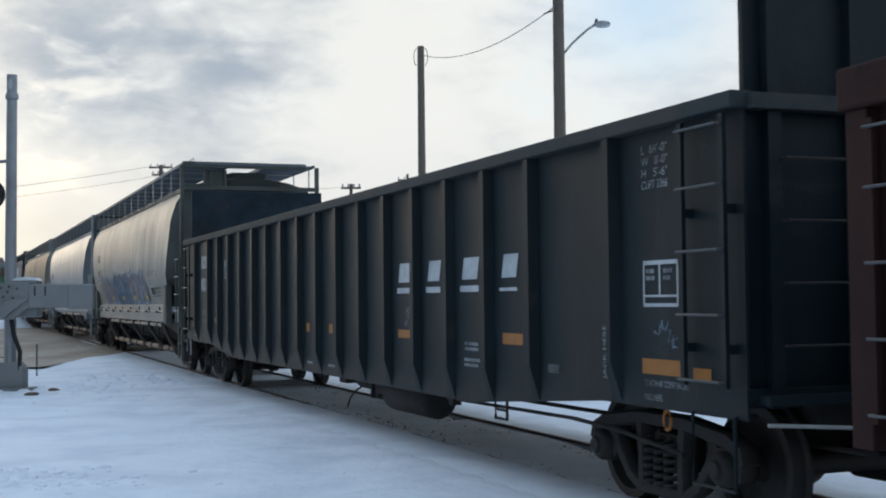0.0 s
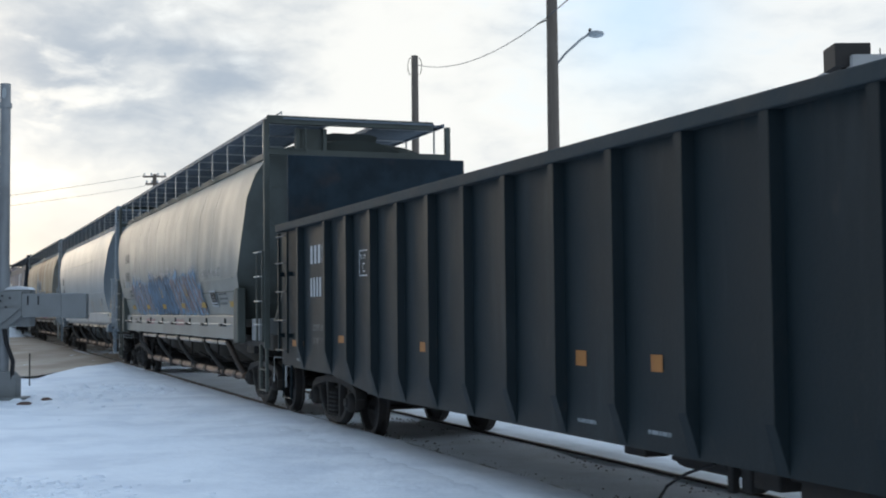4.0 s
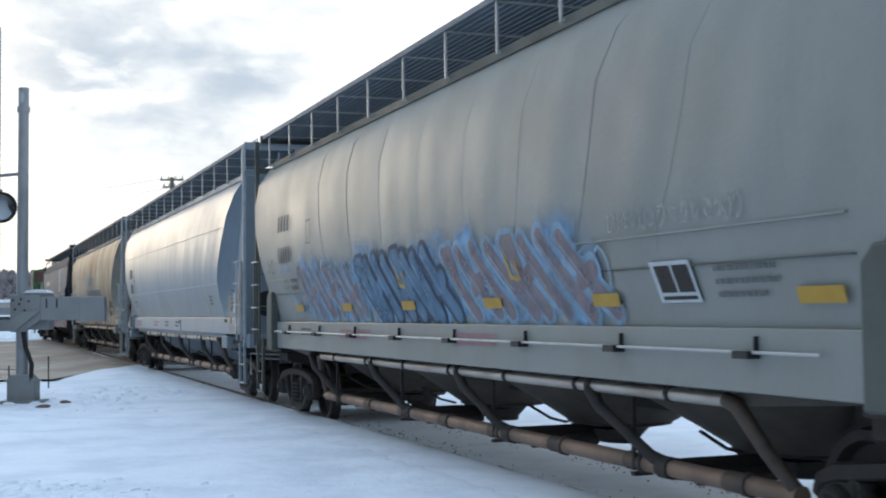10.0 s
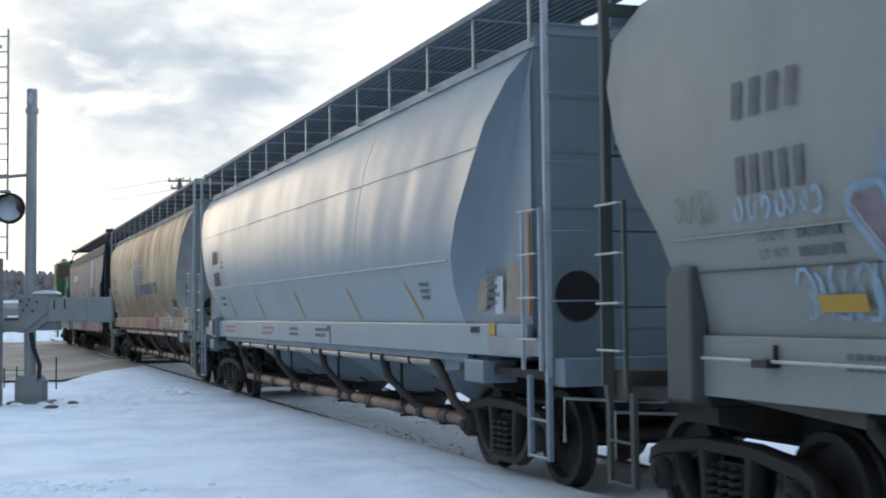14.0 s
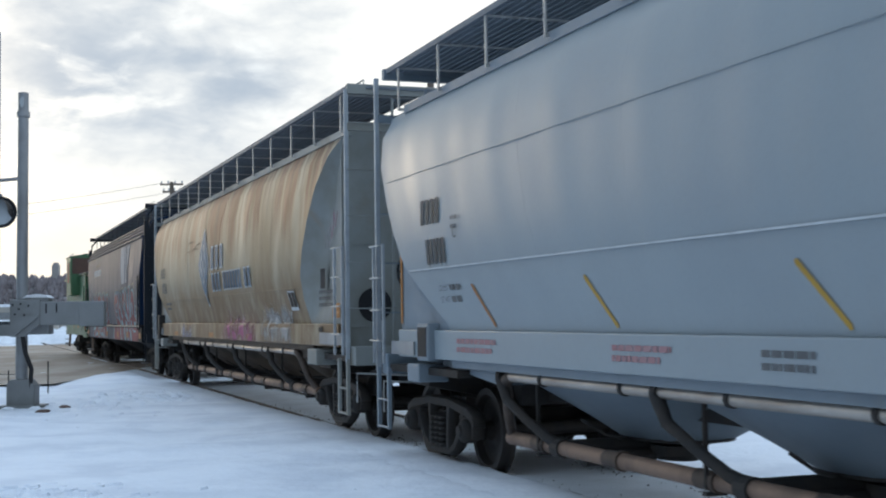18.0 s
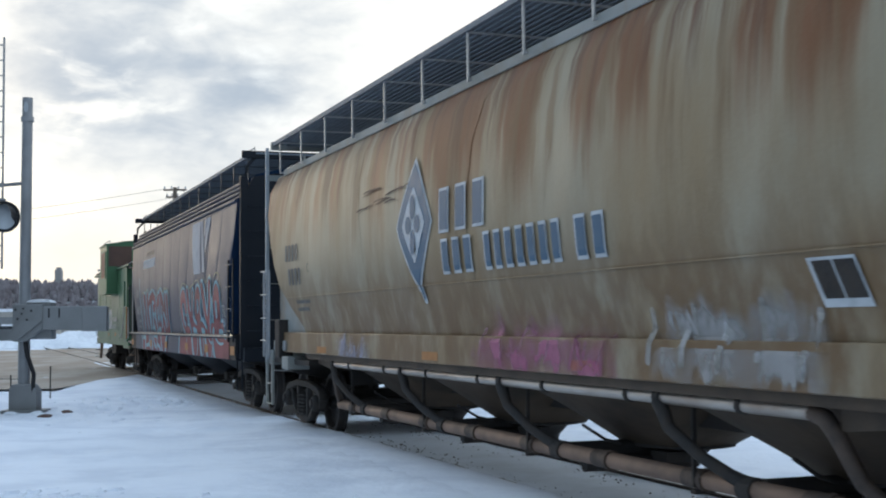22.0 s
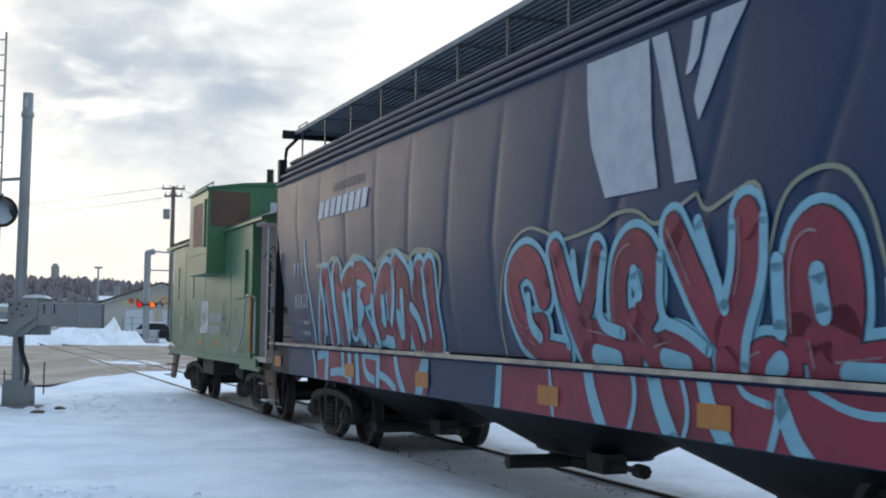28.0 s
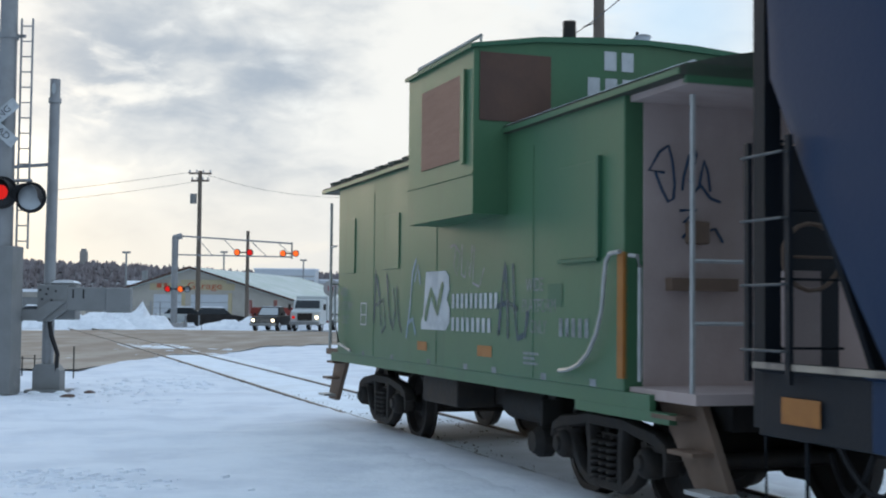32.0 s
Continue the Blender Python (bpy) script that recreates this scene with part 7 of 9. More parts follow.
    # thin dull outline over the tag, pale scrawls, two white blots on the sill
    for line, w, mat in (([(92.15, 1.45), (92.28, 1.79), (92.14, 2.35), (91.68, 2.57), (91.27, 2.50), (91.0, 2.40), (90.69, 2.42), (90.21, 2.48), (90.08, 2.55), (89.69, 2.56), (89.45, 2.40), (89.14, 2.52), (88.90, 2.60)], 0.022, G_PALEOLIVE),
                         ([(88.90, 2.60), (88.79, 2.45), (88.52, 2.54), (88.17, 2.64), (88.12, 2.30), (88.24, 1.9)], 0.024, G_PALEOLIVE),
                         ([(88.10, 2.15), (87.95, 2.51), (87.66, 2.63), (87.36, 2.61), (87.17, 2.41), (87.09, 2.17), (87.0, 1.9), (86.7, 1.75)], 0.024, G_PALEOLIVE),
                         ([(98.65, 2.50), (98.02, 2.50), (97.90, 2.58), (97.60, 2.55), (97.40, 2.42), (97.33, 2.32), (97.11, 2.45), (96.95, 2.57), (96.56, 2.52), (96.47, 2.43), (96.15, 2.42)], 0.045, G_PALEOLIVE),
                         ([(96.15, 2.42), (95.99, 2.32), (95.86, 2.43), (95.57, 2.54), (95.27, 2.55), (94.92, 2.46), (94.73, 2.42), (94.60, 2.52), (93.81, 2.45), (93.77, 2.20), (93.89, 1.95), (93.82, 1.6)], 0.045, G_PALEOLIVE),
                         ([(99.43, 2.90), (99.25, 2.42), (98.92, 1.88), (98.79, 1.46)], 0.05, G_BLUE)):
        m = Mesh()
        strip(m, soft([(u - c, z) for u, z in line]), w * 1.4, Q, 0.003)
        part("graffiti_line", m, mat, car, "thin spray-paint line")
    m = Mesh()
    for u0, z0 in ((86.5, 2.25), (86.45, 2.05), (86.4, 1.86)):
        strip(m, [(u0 - c - 0.06 * k, z0 + 0.06 * (k % 2)) for k in range(5)], 0.02, Q, 0.006)
    part("scrawl", m, G_SKY, car, "pale blue scrawl")
    m = Mesh()
    for x0, x1, z0, z1 in ((87.05, 86.78, 1.96, 1.98), (87.05, 86.78, 1.58, 1.60), (87.05, 87.03, 1.58, 1.98), (86.80, 86.78, 1.58, 1.98), (87.05, 86.78, 1.66, 1.675), (86.93, 86.915, 1.66, 1.97)):
        m.add([(x - c, Q(z) + 0.014, z) for x, z in ((x0, z0), (x1, z0), (x1, z1), (x0, z1))], [(0, 1, 2, 3)])
    part("stencil_box", m, M_WHITE, car)


# ---- green caboose ----
def make_caboose():
    u0, u1 = 102.45, 113.0
    c = (u0 + u1) / 2
    car = train_car("caboose", "green caboose with a raised side cupola and boarded windows", "caboose", c)
    X = lambda u: u - c
    b0, b1 = X(103.4), X(112.2)
    S = lambda z: 1.50
    part("body", Mesh().box(b0, b1, -1.48, 1.50, 1.06, 3.39), M_GREEN, car, bevel=0.012)
    arch = [(1.55, 3.38), (1.55, 3.45), (1.2, 3.54), (0.7, 3.63), (0, 3.66), (-0.7, 3.63), (-1.2, 3.54), (-1.55, 3.45), (-1.55, 3.38)]
    part("roof", Mesh().prism(arch, "x", X(102.45), X(113.0)), M_CABROOF, car, smooth=30)
    part("eave_trim", Mesh().box(X(102.45), X(113.0), 1.551, 1.562, 3.385, 3.43), M_GREEN, car)
    part("snow_strip", Mesh().prism([(1.56, 3.45), (1.5, 3.475), (1.35, 3.53), (1.3, 3.51)], "x", X(102.6), X(105.75)), M_SNOWBANK, car, "snow along the roof edge")
    part("snow_on_roof", Mesh().prism([(1.45, 3.43), (1.1, 3.58), (0.6, 3.68), (0, 3.72), (-0.6, 3.68), (-1.2, 3.5)], "x", X(103.6), X(105.2)), M_SNOWBANK, car, "thin snow on the roof", smooth=True)
    for k in range(8):
        u = 108.3 + 0.58 * k
        part("roof_rib", Mesh().prism([(y * 1.0, z + 0.055) for y, z in arch[1:-1]] + [(-1.5, 3.42), (1.5, 3.42)], "x", X(u), X(u) + 0.22), M_CABROOF, car)
    part("side_sill", Mesh().box(X(103.0), X(112.6), 1.44, 1.49, 0.94, 1.06), M_GREEN, car)
    part("end_sill_plate", Mesh().box(X(102.7), X(104.3), 1.43, 1.495, 0.86, 0.94), M_GREEN, car)
    # end wall near
    part("end_wall", Mesh().box(b0 - 0.02, b0 - 0.005, -1.42, 1.34, 1.08, 3.36), M_PINK, car, "faded pinkish-brown end wall")
    part("corner_strip", Mesh().box(b0 + 0.0, b0 + 0.10, 1.47, 1.512, 1.16, 2.15), M_ORANGE, car)
    # no opening is cut: a black panel gives the doorway's dark inside
    part("doorway_dark_panel", Mesh().box(b0 - 0.05, b0 - 0.02, -0.45, 0.3, 1.1, 3.05), M_MRLEND, car, "black panel painted as the dark inside of an open doorway")
    part("end_roof_fascia", Mesh().box(X(102.45), X(102.49), -1.5, 1.5, 3.33, 3.47), M_GREEN, car)
    part("end_ceiling", Mesh().box(X(102.5), b0, -1.45, 1.45, 3.33, 3.38), M_PINK, car)
    part("platform", Mesh().box(X(102.4), b0, -1.45, 1.45, 1.02, 1.10), M_PINK, car)
    part("platform", Mesh().box(b1, X(113.05), -1.45, 1.45, 1.02, 1.10), M_STEP, car)
    part("center_sill", Mesh().box(X(102.3), X(113.1), -0.3, 0.3, 0.72, 1.02), M_UNDER, car)
    for d, ub in ((-1, 102.9), (1, 112.55)):
        for y in (1.3, -1.3):
            m = Mesh()
            x, k = X(ub), d
            m.prism([(x - 0.30 * k, 1.04), (x + 0.36 * k, 1.04), (x + 0.80 * k, 0.34), (x + 0.34 * k, 0.34)], "y", y - 0.03, y + 0.03)
            stp = part("step_side", m, M_STEP, car)
            for i, z in enumerate((0.40, 0.66, 0.90)):
                xx = x + k * (0.58 - 0.24 * i)
                part("step_tread", Mesh().box(xx - 0.2, xx + 0.16, y - 0.02 if y > 0 else y - 0.45, y + 0.02 if y < 0 else y + 0.2, z, z + 0.03), M_GRAB if i == 0 else M_STEP, stp)
        part("striker", Mesh().box(X(102.2) if d < 0 else X(113.0), X(102.5) if d < 0 else X(113.3), -0.3, 0.3, 0.72, 1.02), M_UNDER, car)
        coupler(car, X(102.3) if d < 0 else X(113.2), d)
    # railings, grab irons and the ladder at the near end
    xe, xf = X(102.5), X(112.95)
    for x in (xe, xf):
        for y in (1.42, 0.75, -0.75, -1.42):
            part("railing_post", Mesh().tube([(x, y, 1.08), (x, y, 2.05 if abs(y) < 1 else 3.25)], 0.022, 6), M_GRAB, car, "pale painted railing post")
        for y, z in ((1, 2.05), (1, 1.6), (-1, 2.05), (-1, 1.6)):
            part("end_railing", Mesh().tube([(x, y * 1.42, z), (x, y * 0.75, z)], 0.017, 6), M_GRAB, car)
    part("end_grab", Mesh().tube([(xf, 1.42, 2.6), (xf - 0.3, 1.42, 2.6)], 0.018, 6), M_GRAB, car)
    part("corner_grab", Mesh().tube([(X(104.55), 1.53, 1.17), (X(104.3), 1.56, 1.19), (X(104.08), 1.57, 1.24), (X(103.90), 1.57, 1.34), (X(103.75), 1.57, 1.50), (X(103.65), 1.57, 1.70), (X(103.61), 1.57, 1.95), (X(103.60), 1.56, 2.08), (X(103.55), 1.55, 2.14), (X(103.40), 1.54, 2.15)], 0.019, 8), M_GRAB, car, "bent white grab iron", smooth=True)
    part("corner_grab", Mesh().tube([(X(111.3), 1.56, 1.12), (X(111.9), 1.56, 1.2), (X(112.1), 1.57, 1.5), (X(112.12), 1.57, 2.0)], 0.018, 6), M_GRAB, car, smooth=True)
    part("corner_grab", Mesh().tube([(b0 - 0.05, 1.48, 2.12), (b0 - 0.17, 1.48, 2.11), (b0 - 0.22, 1.48, 2.02), (b0 - 0.22, 1.48, 1.15)], 0.018, 6), M_GRAB, car, smooth=True)
    part("brake_stand", Mesh().box(xe + 0.05, xe + 0.2, 0.3, 0.55, 1.08, 2.0), M_PINK, car)
    part("brake_wheel", Mesh().tube([(xe + 0.0, 0.42 + 0.25 * math.cos(t), 2.1 + 0.25 * math.sin(t)) for t in np.linspace(0, 6.283, 18)], 0.018, 6).tube([(xe, 0.17, 2.1), (xe, 0.67, 2.1)], 0.012, 6), M_STEP, car, smooth=True)
    part("end_shelf", Mesh().box(b0 - 0.12, b0 - 0.02, 0.55, 1.15, 1.85, 1.95), M_STEP, car)
    part("marker_lamp", Mesh().box(b0 - 0.12, b0 - 0.02, 0.80, 0.98, 2.22, 2.40), M_STEP, car, bevel=0.02)
    # cupola
    k0, k1 = X(105.82), X(107.84)
    cup = part("cupola", Mesh().prism([(1.86, 2.60), (1.86, 4.20), (1.2, 4.30), (0.5, 4.35), (0, 4.36), (-0.5, 4.35), (-1.2, 4.30), (-1.86, 4.20), (-1.86, 2.60), (-1.4, 2.60), (-1.4, 3.2), (1.4, 3.2), (1.4, 2.60)], "x", k0, k1), M_GREEN, car)
    part("cupola_roof", Mesh().prism([(1.90, 4.23), (1.2, 4.34), (0.5, 4.39), (0, 4.40), (-0.5, 4.39), (-1.2, 4.34), (-1.90, 4.23), (-1.90, 4.19), (-1.2, 4.29), (0, 4.35), (1.2, 4.29), (1.90, 4.19)], "x", k0 - 0.04, k1 + 0.04), M_DKGREEN, cup)
    part("boarded_window", Mesh().box(X(106.15), X(107.35), 1.865, 1.875, 3.15, 3.98), M_PLY, cup, "reddish plywood over the side window")
    part("boarded_window", Mesh().box(k0 - 0.012, k0 - 0.004, 1.06, 1.80, 3.50, 4.16), M_DKBROWN, cup, "dark brown board over the front window")
    part("window_frame", Mesh().box(X(106.02), X(106.12), 1.862, 1.89, 3.1, 4.02), M_GREEN, cup)
    part("cupola_seam", Mesh().box(k0, k1, 1.862, 1.872, 2.98, 3.0), M_GREEN, cup)
    part("cupola_rail", Mesh().tube([(k1, 1.75, 4.22), (k1, 1.75, 4.34), (k0 + 0.1, 1.75, 4.34), (k0 + 0.1, 1.75, 4.22)], 0.018, 6), M_GRAB, cup)
    for y0, n, z in ((0.48, 2, 4.07), (0.66, 5, 3.80)):
        for i in range(n):
            y = y0 - 0.19 * i
            part("number_mark", Mesh().box(k0 - 0.008, k0 - 0.003, y - 0.13, y, z, z + 0.19), M_WHITE, cup, "white number block")
    part("stove_pipe", Mesh().tube([(X(106.6), 0.5, 4.3), (X(106.6), 0.5, 4.72)], 0.07, 10), M_UNDER, car, smooth=True)
    part("roof_vent", Mesh().box(X(107.2), X(107.6), 0.9, 1.2, 4.30, 4.42), M_CABROOF, cup)
    # side windows plated over, door seams
    for ua, ub, z0, z1 in ((112.05, 111.30, 2.17, 2.92), (109.92, 109.28, 2.18, 2.86), (104.60, 103.82, 2.12, 2.92)):
        part("plated_window", Mesh().box(X(ua), X(ub), 1.50, 1.515, z0, z1), M_GREEN, car, "plated-over window", bevel=0.02)
    part("rain_strip", Mesh().box(X(103.83), X(103.79), 1.5, 1.54, 2.12, 2.95), M_DKGREEN, car)
    part("rain_strip", Mesh().box(X(104.60), X(103.83), 1.5, 1.535, 2.09, 2.12), M_DKGREEN, car)
    for u in (110.4, 107.9, 105.2):
        part("panel_seam", Mesh().box(X(u), X(u) - 0.012, 1.5, 1.505, 1.08, 3.2), M_GREEN, car)
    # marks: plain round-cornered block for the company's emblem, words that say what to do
    m = Mesh()
    shape = [(108.25, 2.11), (107.58, 2.11), (107.47, 2.04), (107.45, 1.90), (107.54, 1.80), (107.44, 1.70), (107.44, 1.55), (107.56, 1.46), (108.42, 1.46), (108.40, 1.56), (108.34, 1.62)]
    m.add([(X(u), 1.506, z) for u, z in shape], [tuple(range(len(shape)))])
    part("company_emblem", m, M_WHITE, car, "white block emblem")
    m = Mesh()
    strip(m, [(X(108.24), 1.60), (X(108.06), 1.90), (X(107.84), 1.66), (X(107.68), 1.94)], 0.10, S, 0.0095)
    part("company_emblem", m, M_GREEN, car)
    blocks(car, X(107.37), 1.70, 1.37, 0.155, M_WHITE, S, 10, name="company_mark")
    blocks(car, X(107.38), 1.46, 1.21, 0.145, M_WHITE, S, 8, name="company_mark")
    for x, w in ((105.35, 0.50), (112.05, 0.48)):
        lettering(car, "WIDE", X(x), 1.86, 0.12, M_DIMWHITE, S, width=w * 0.8)
        lettering(car, "PLATFORM", X(x + 0.08), 1.67, 0.12, M_DIMWHITE, S, width=w * 1.5)
        lettering(car, "ONLY", X(x - 0.10), 1.48, 0.12, M_DIMWHITE, S, width=w * 0.75)
    blocks(car, X(104.61), 1.46, 0.64, 0.16, M_DIMWHITE, S, 5, name="car_number")
    m = Mesh()
    for x0, x1, z0, z1 in ((110.98, 110.7, 1.47, 1.49), (110.98, 110.7, 1.75, 1.77), (110.98, 110.95, 1.47, 1.77), (110.73, 110.7, 1.47, 1.77), (110.98, 110.7, 1.60, 1.62)):
        m.add([(X(x), S(z) + 0.006, z) for x, z in ((x0, z0), (x1, z0), (x1, z1), (x0, z1))], [(0, 1, 2, 3)])
    part("stencil_box", m, M_WHITE, car)
    patch(car, "reflector_strip", X(108.55), X(108.2), 1.22, 1.32, M_ORANGE, S, "orange reflector strip")
    patch(car, "reflector_strip", X(106.6), X(106.2), 1.22, 1.33, M_ORANGE, S, "orange reflector strip")
    bars(car, X(105.4), 1.28, 0.35, 0.025, M_DIMWHITE, S, 3, 0.02, 71)
    patch(car, "paint_patch", X(104.85), X(104.55), 1.72, 1.92, M_DKGREEN, S, "dark green paint patch")
    for u in (110.9, 109.6, 108.2, 107.0, 106.2, 105.0, 104.0):
        patch(car, "white_patch", X(u), X(u - 0.12), 1.07, 1.13, M_DIMWHITE, S)
    # loose tags: a white one over the emblem, blue-grey ones either side, a pale drip beside it
    for w, mat, st in ((0.028, G_WHITE, [(107.42, 2.36), (107.30, 2.38), (107.12, 2.28), (107.22, 2.05), (107.32, 2.16), (107.24, 2.36)]), (0.028, G_WHITE, [(107.06, 2.36), (107.08, 2.06), (106.98, 2.02), (106.90, 2.20), (106.82, 2.02), (106.76, 2.34)]), (0.026, G_WHITE, [(106.70, 2.32), (106.74, 1.96), (106.55, 1.92), (106.42, 2.10)]),
                       (0.06, G_CABBLUE, [(110.34, 1.52), (110.28, 2.18), (110.12, 1.86), (110.02, 1.50)]), (0.055, G_CABBLUE, [(110.22, 1.74), (109.92, 1.80), (109.82, 1.48), (109.98, 1.40)]), (0.06, G_CABBLUE, [(109.78, 2.10), (109.66, 1.60), (109.52, 1.44), (109.40, 1.70), (109.50, 1.92)]), (0.05, G_CABBLUE, [(109.36, 1.94), (109.28, 1.56), (109.16, 1.42)]),
                       (0.065, G_CABBLUE, [(106.02, 1.46), (105.94, 1.82), (105.86, 2.14), (105.80, 1.84), (105.78, 1.44)]), (0.055, G_CABBLUE, [(106.06, 1.72), (105.80, 1.76), (105.56, 1.70)]), (0.065, G_CABBLUE, [(105.66, 2.10), (105.62, 1.70), (105.54, 1.42), (105.36, 1.46), (105.30, 1.66)]),
                       (0.05, G_SKY, [(108.96, 1.36), (108.84, 1.70), (108.74, 2.12), (108.62, 2.26)]), (0.045, G_SKY, [(108.90, 1.52), (108.72, 1.58), (108.62, 1.40)]), (0.04, G_SKY, [(108.66, 2.02), (108.54, 2.20), (108.46, 1.98)])):
        m = Mesh()
        strip(m, [(X(u), z) for u, z in st], w, S, 0.007)
        part("scribble", m, mat, car, "loose graffiti scribble")
    wall = b0 - 0.024

    def wall_strip(pts):
        part("end_wall_tag", Mesh().tube([(wall, 1.30 + (y - 1.14) * 1.15, 2.62 + (z - 2.5) * 1.35) for y, z in pts], 0.013, 6), G_TAG, car, "dark blue scrawled line")
    wall_strip([(1.02, 2.62), (1.14, 2.63), (1.06, 2.74), (0.99, 2.78), (0.96, 2.70), (0.94, 2.56), (0.95, 2.47), (0.99, 2.45), (1.04, 2.52), (1.09, 2.62)])
    wall_strip([(0.88, 2.52), (0.87, 2.60), (0.83, 2.72), (0.79, 2.78), (0.77, 2.74), (0.79, 2.66), (0.82, 2.58), (0.79, 2.52), (0.75, 2.54), (0.73, 2.63), (0.71, 2.70), (0.68, 2.64), (0.66, 2.52)])
    wall_strip([(0.80, 2.50), (0.74, 2.56), (0.66, 2.48), (0.58, 2.46)])
    wall_strip([(0.90, 2.40), (0.77, 2.41), (0.87, 2.33), (0.79, 2.33), (0.88, 2.24)])
    wall_strip([(0.80, 2.33), (0.70, 2.28), (0.62, 2.30), (0.56, 2.22)])
    # below the floor
    part("battery_box", Mesh().box(X(107.6), X(108.8), 0.9, 1.35, 0.62, 1.0), M_UNDER, car, bevel=0.02)
    part("air_reservoir", Mesh().tube([(X(106.2), 0.8, 0.72), (X(107.2), 0.8, 0.72)], 0.19, 14), M_UNDER, car, smooth=True)
    part("equipment_rack", Mesh().box(X(106.0), X(109.5), -0.9, 0.9, 0.66, 1.02), M_UNDER, car)
    part("brake_cylinder", Mesh().lathe([(0.1, 1.0), (0.15, 1.0), (0.15, 1.12), (0.1, 1.2)], n=16).box(-0.03, 0.03, 0.9, 1.1, 0.1, 0.4), M_UNDER, car, at=(X(105.9), 0, 0.42))
    truck(car, X(104.55), 0.80)
    truck(car, X(111.35), 0.80)


make_red_car()
make_gondola()
make_cefx()
make_gpfx()
make_flrx()
make_mrl()
make_caboose()


# ---- level crossing, poles, buildings, distance ----
def lamp_head(parent, at, lit, r=0.26, facing=-1, name="flasher"):
    """A crossing light: dark target disc, hood and lens; facing -1 looks toward the viewer."""
    x, y, z = at
    f = facing
    disc = part(name, Mesh().lathe([(0.02, 0.03), (r * 1.25, 0.03), (r * 1.25, 0.0), (0.02, 0.0)], n=24), M_BLACK, parent, at=at)
    part("hood", Mesh().loft([[(r * 1.02 * math.cos(a), f * 0.02, r * 1.02 * math.sin(a)) for a in np.linspace(-0.5, math.pi + 0.5, 15)],
                              [(r * 1.02 * math.cos(a), f * 0.32, r * 1.02 * math.sin(a)) for a in np.linspace(-0.1, math.pi + 0.1, 15)]], cap=False, closed=False), M_BLACK, disc)
    part("lens", Mesh().lathe([(0.01, f * 0.09), (r * 0.5, f * 0.08), (r * 0.85, f * 0.05), (r, f * 0.02), (r, 0.0)], n=20), lit, disc, smooth=True)
    return disc


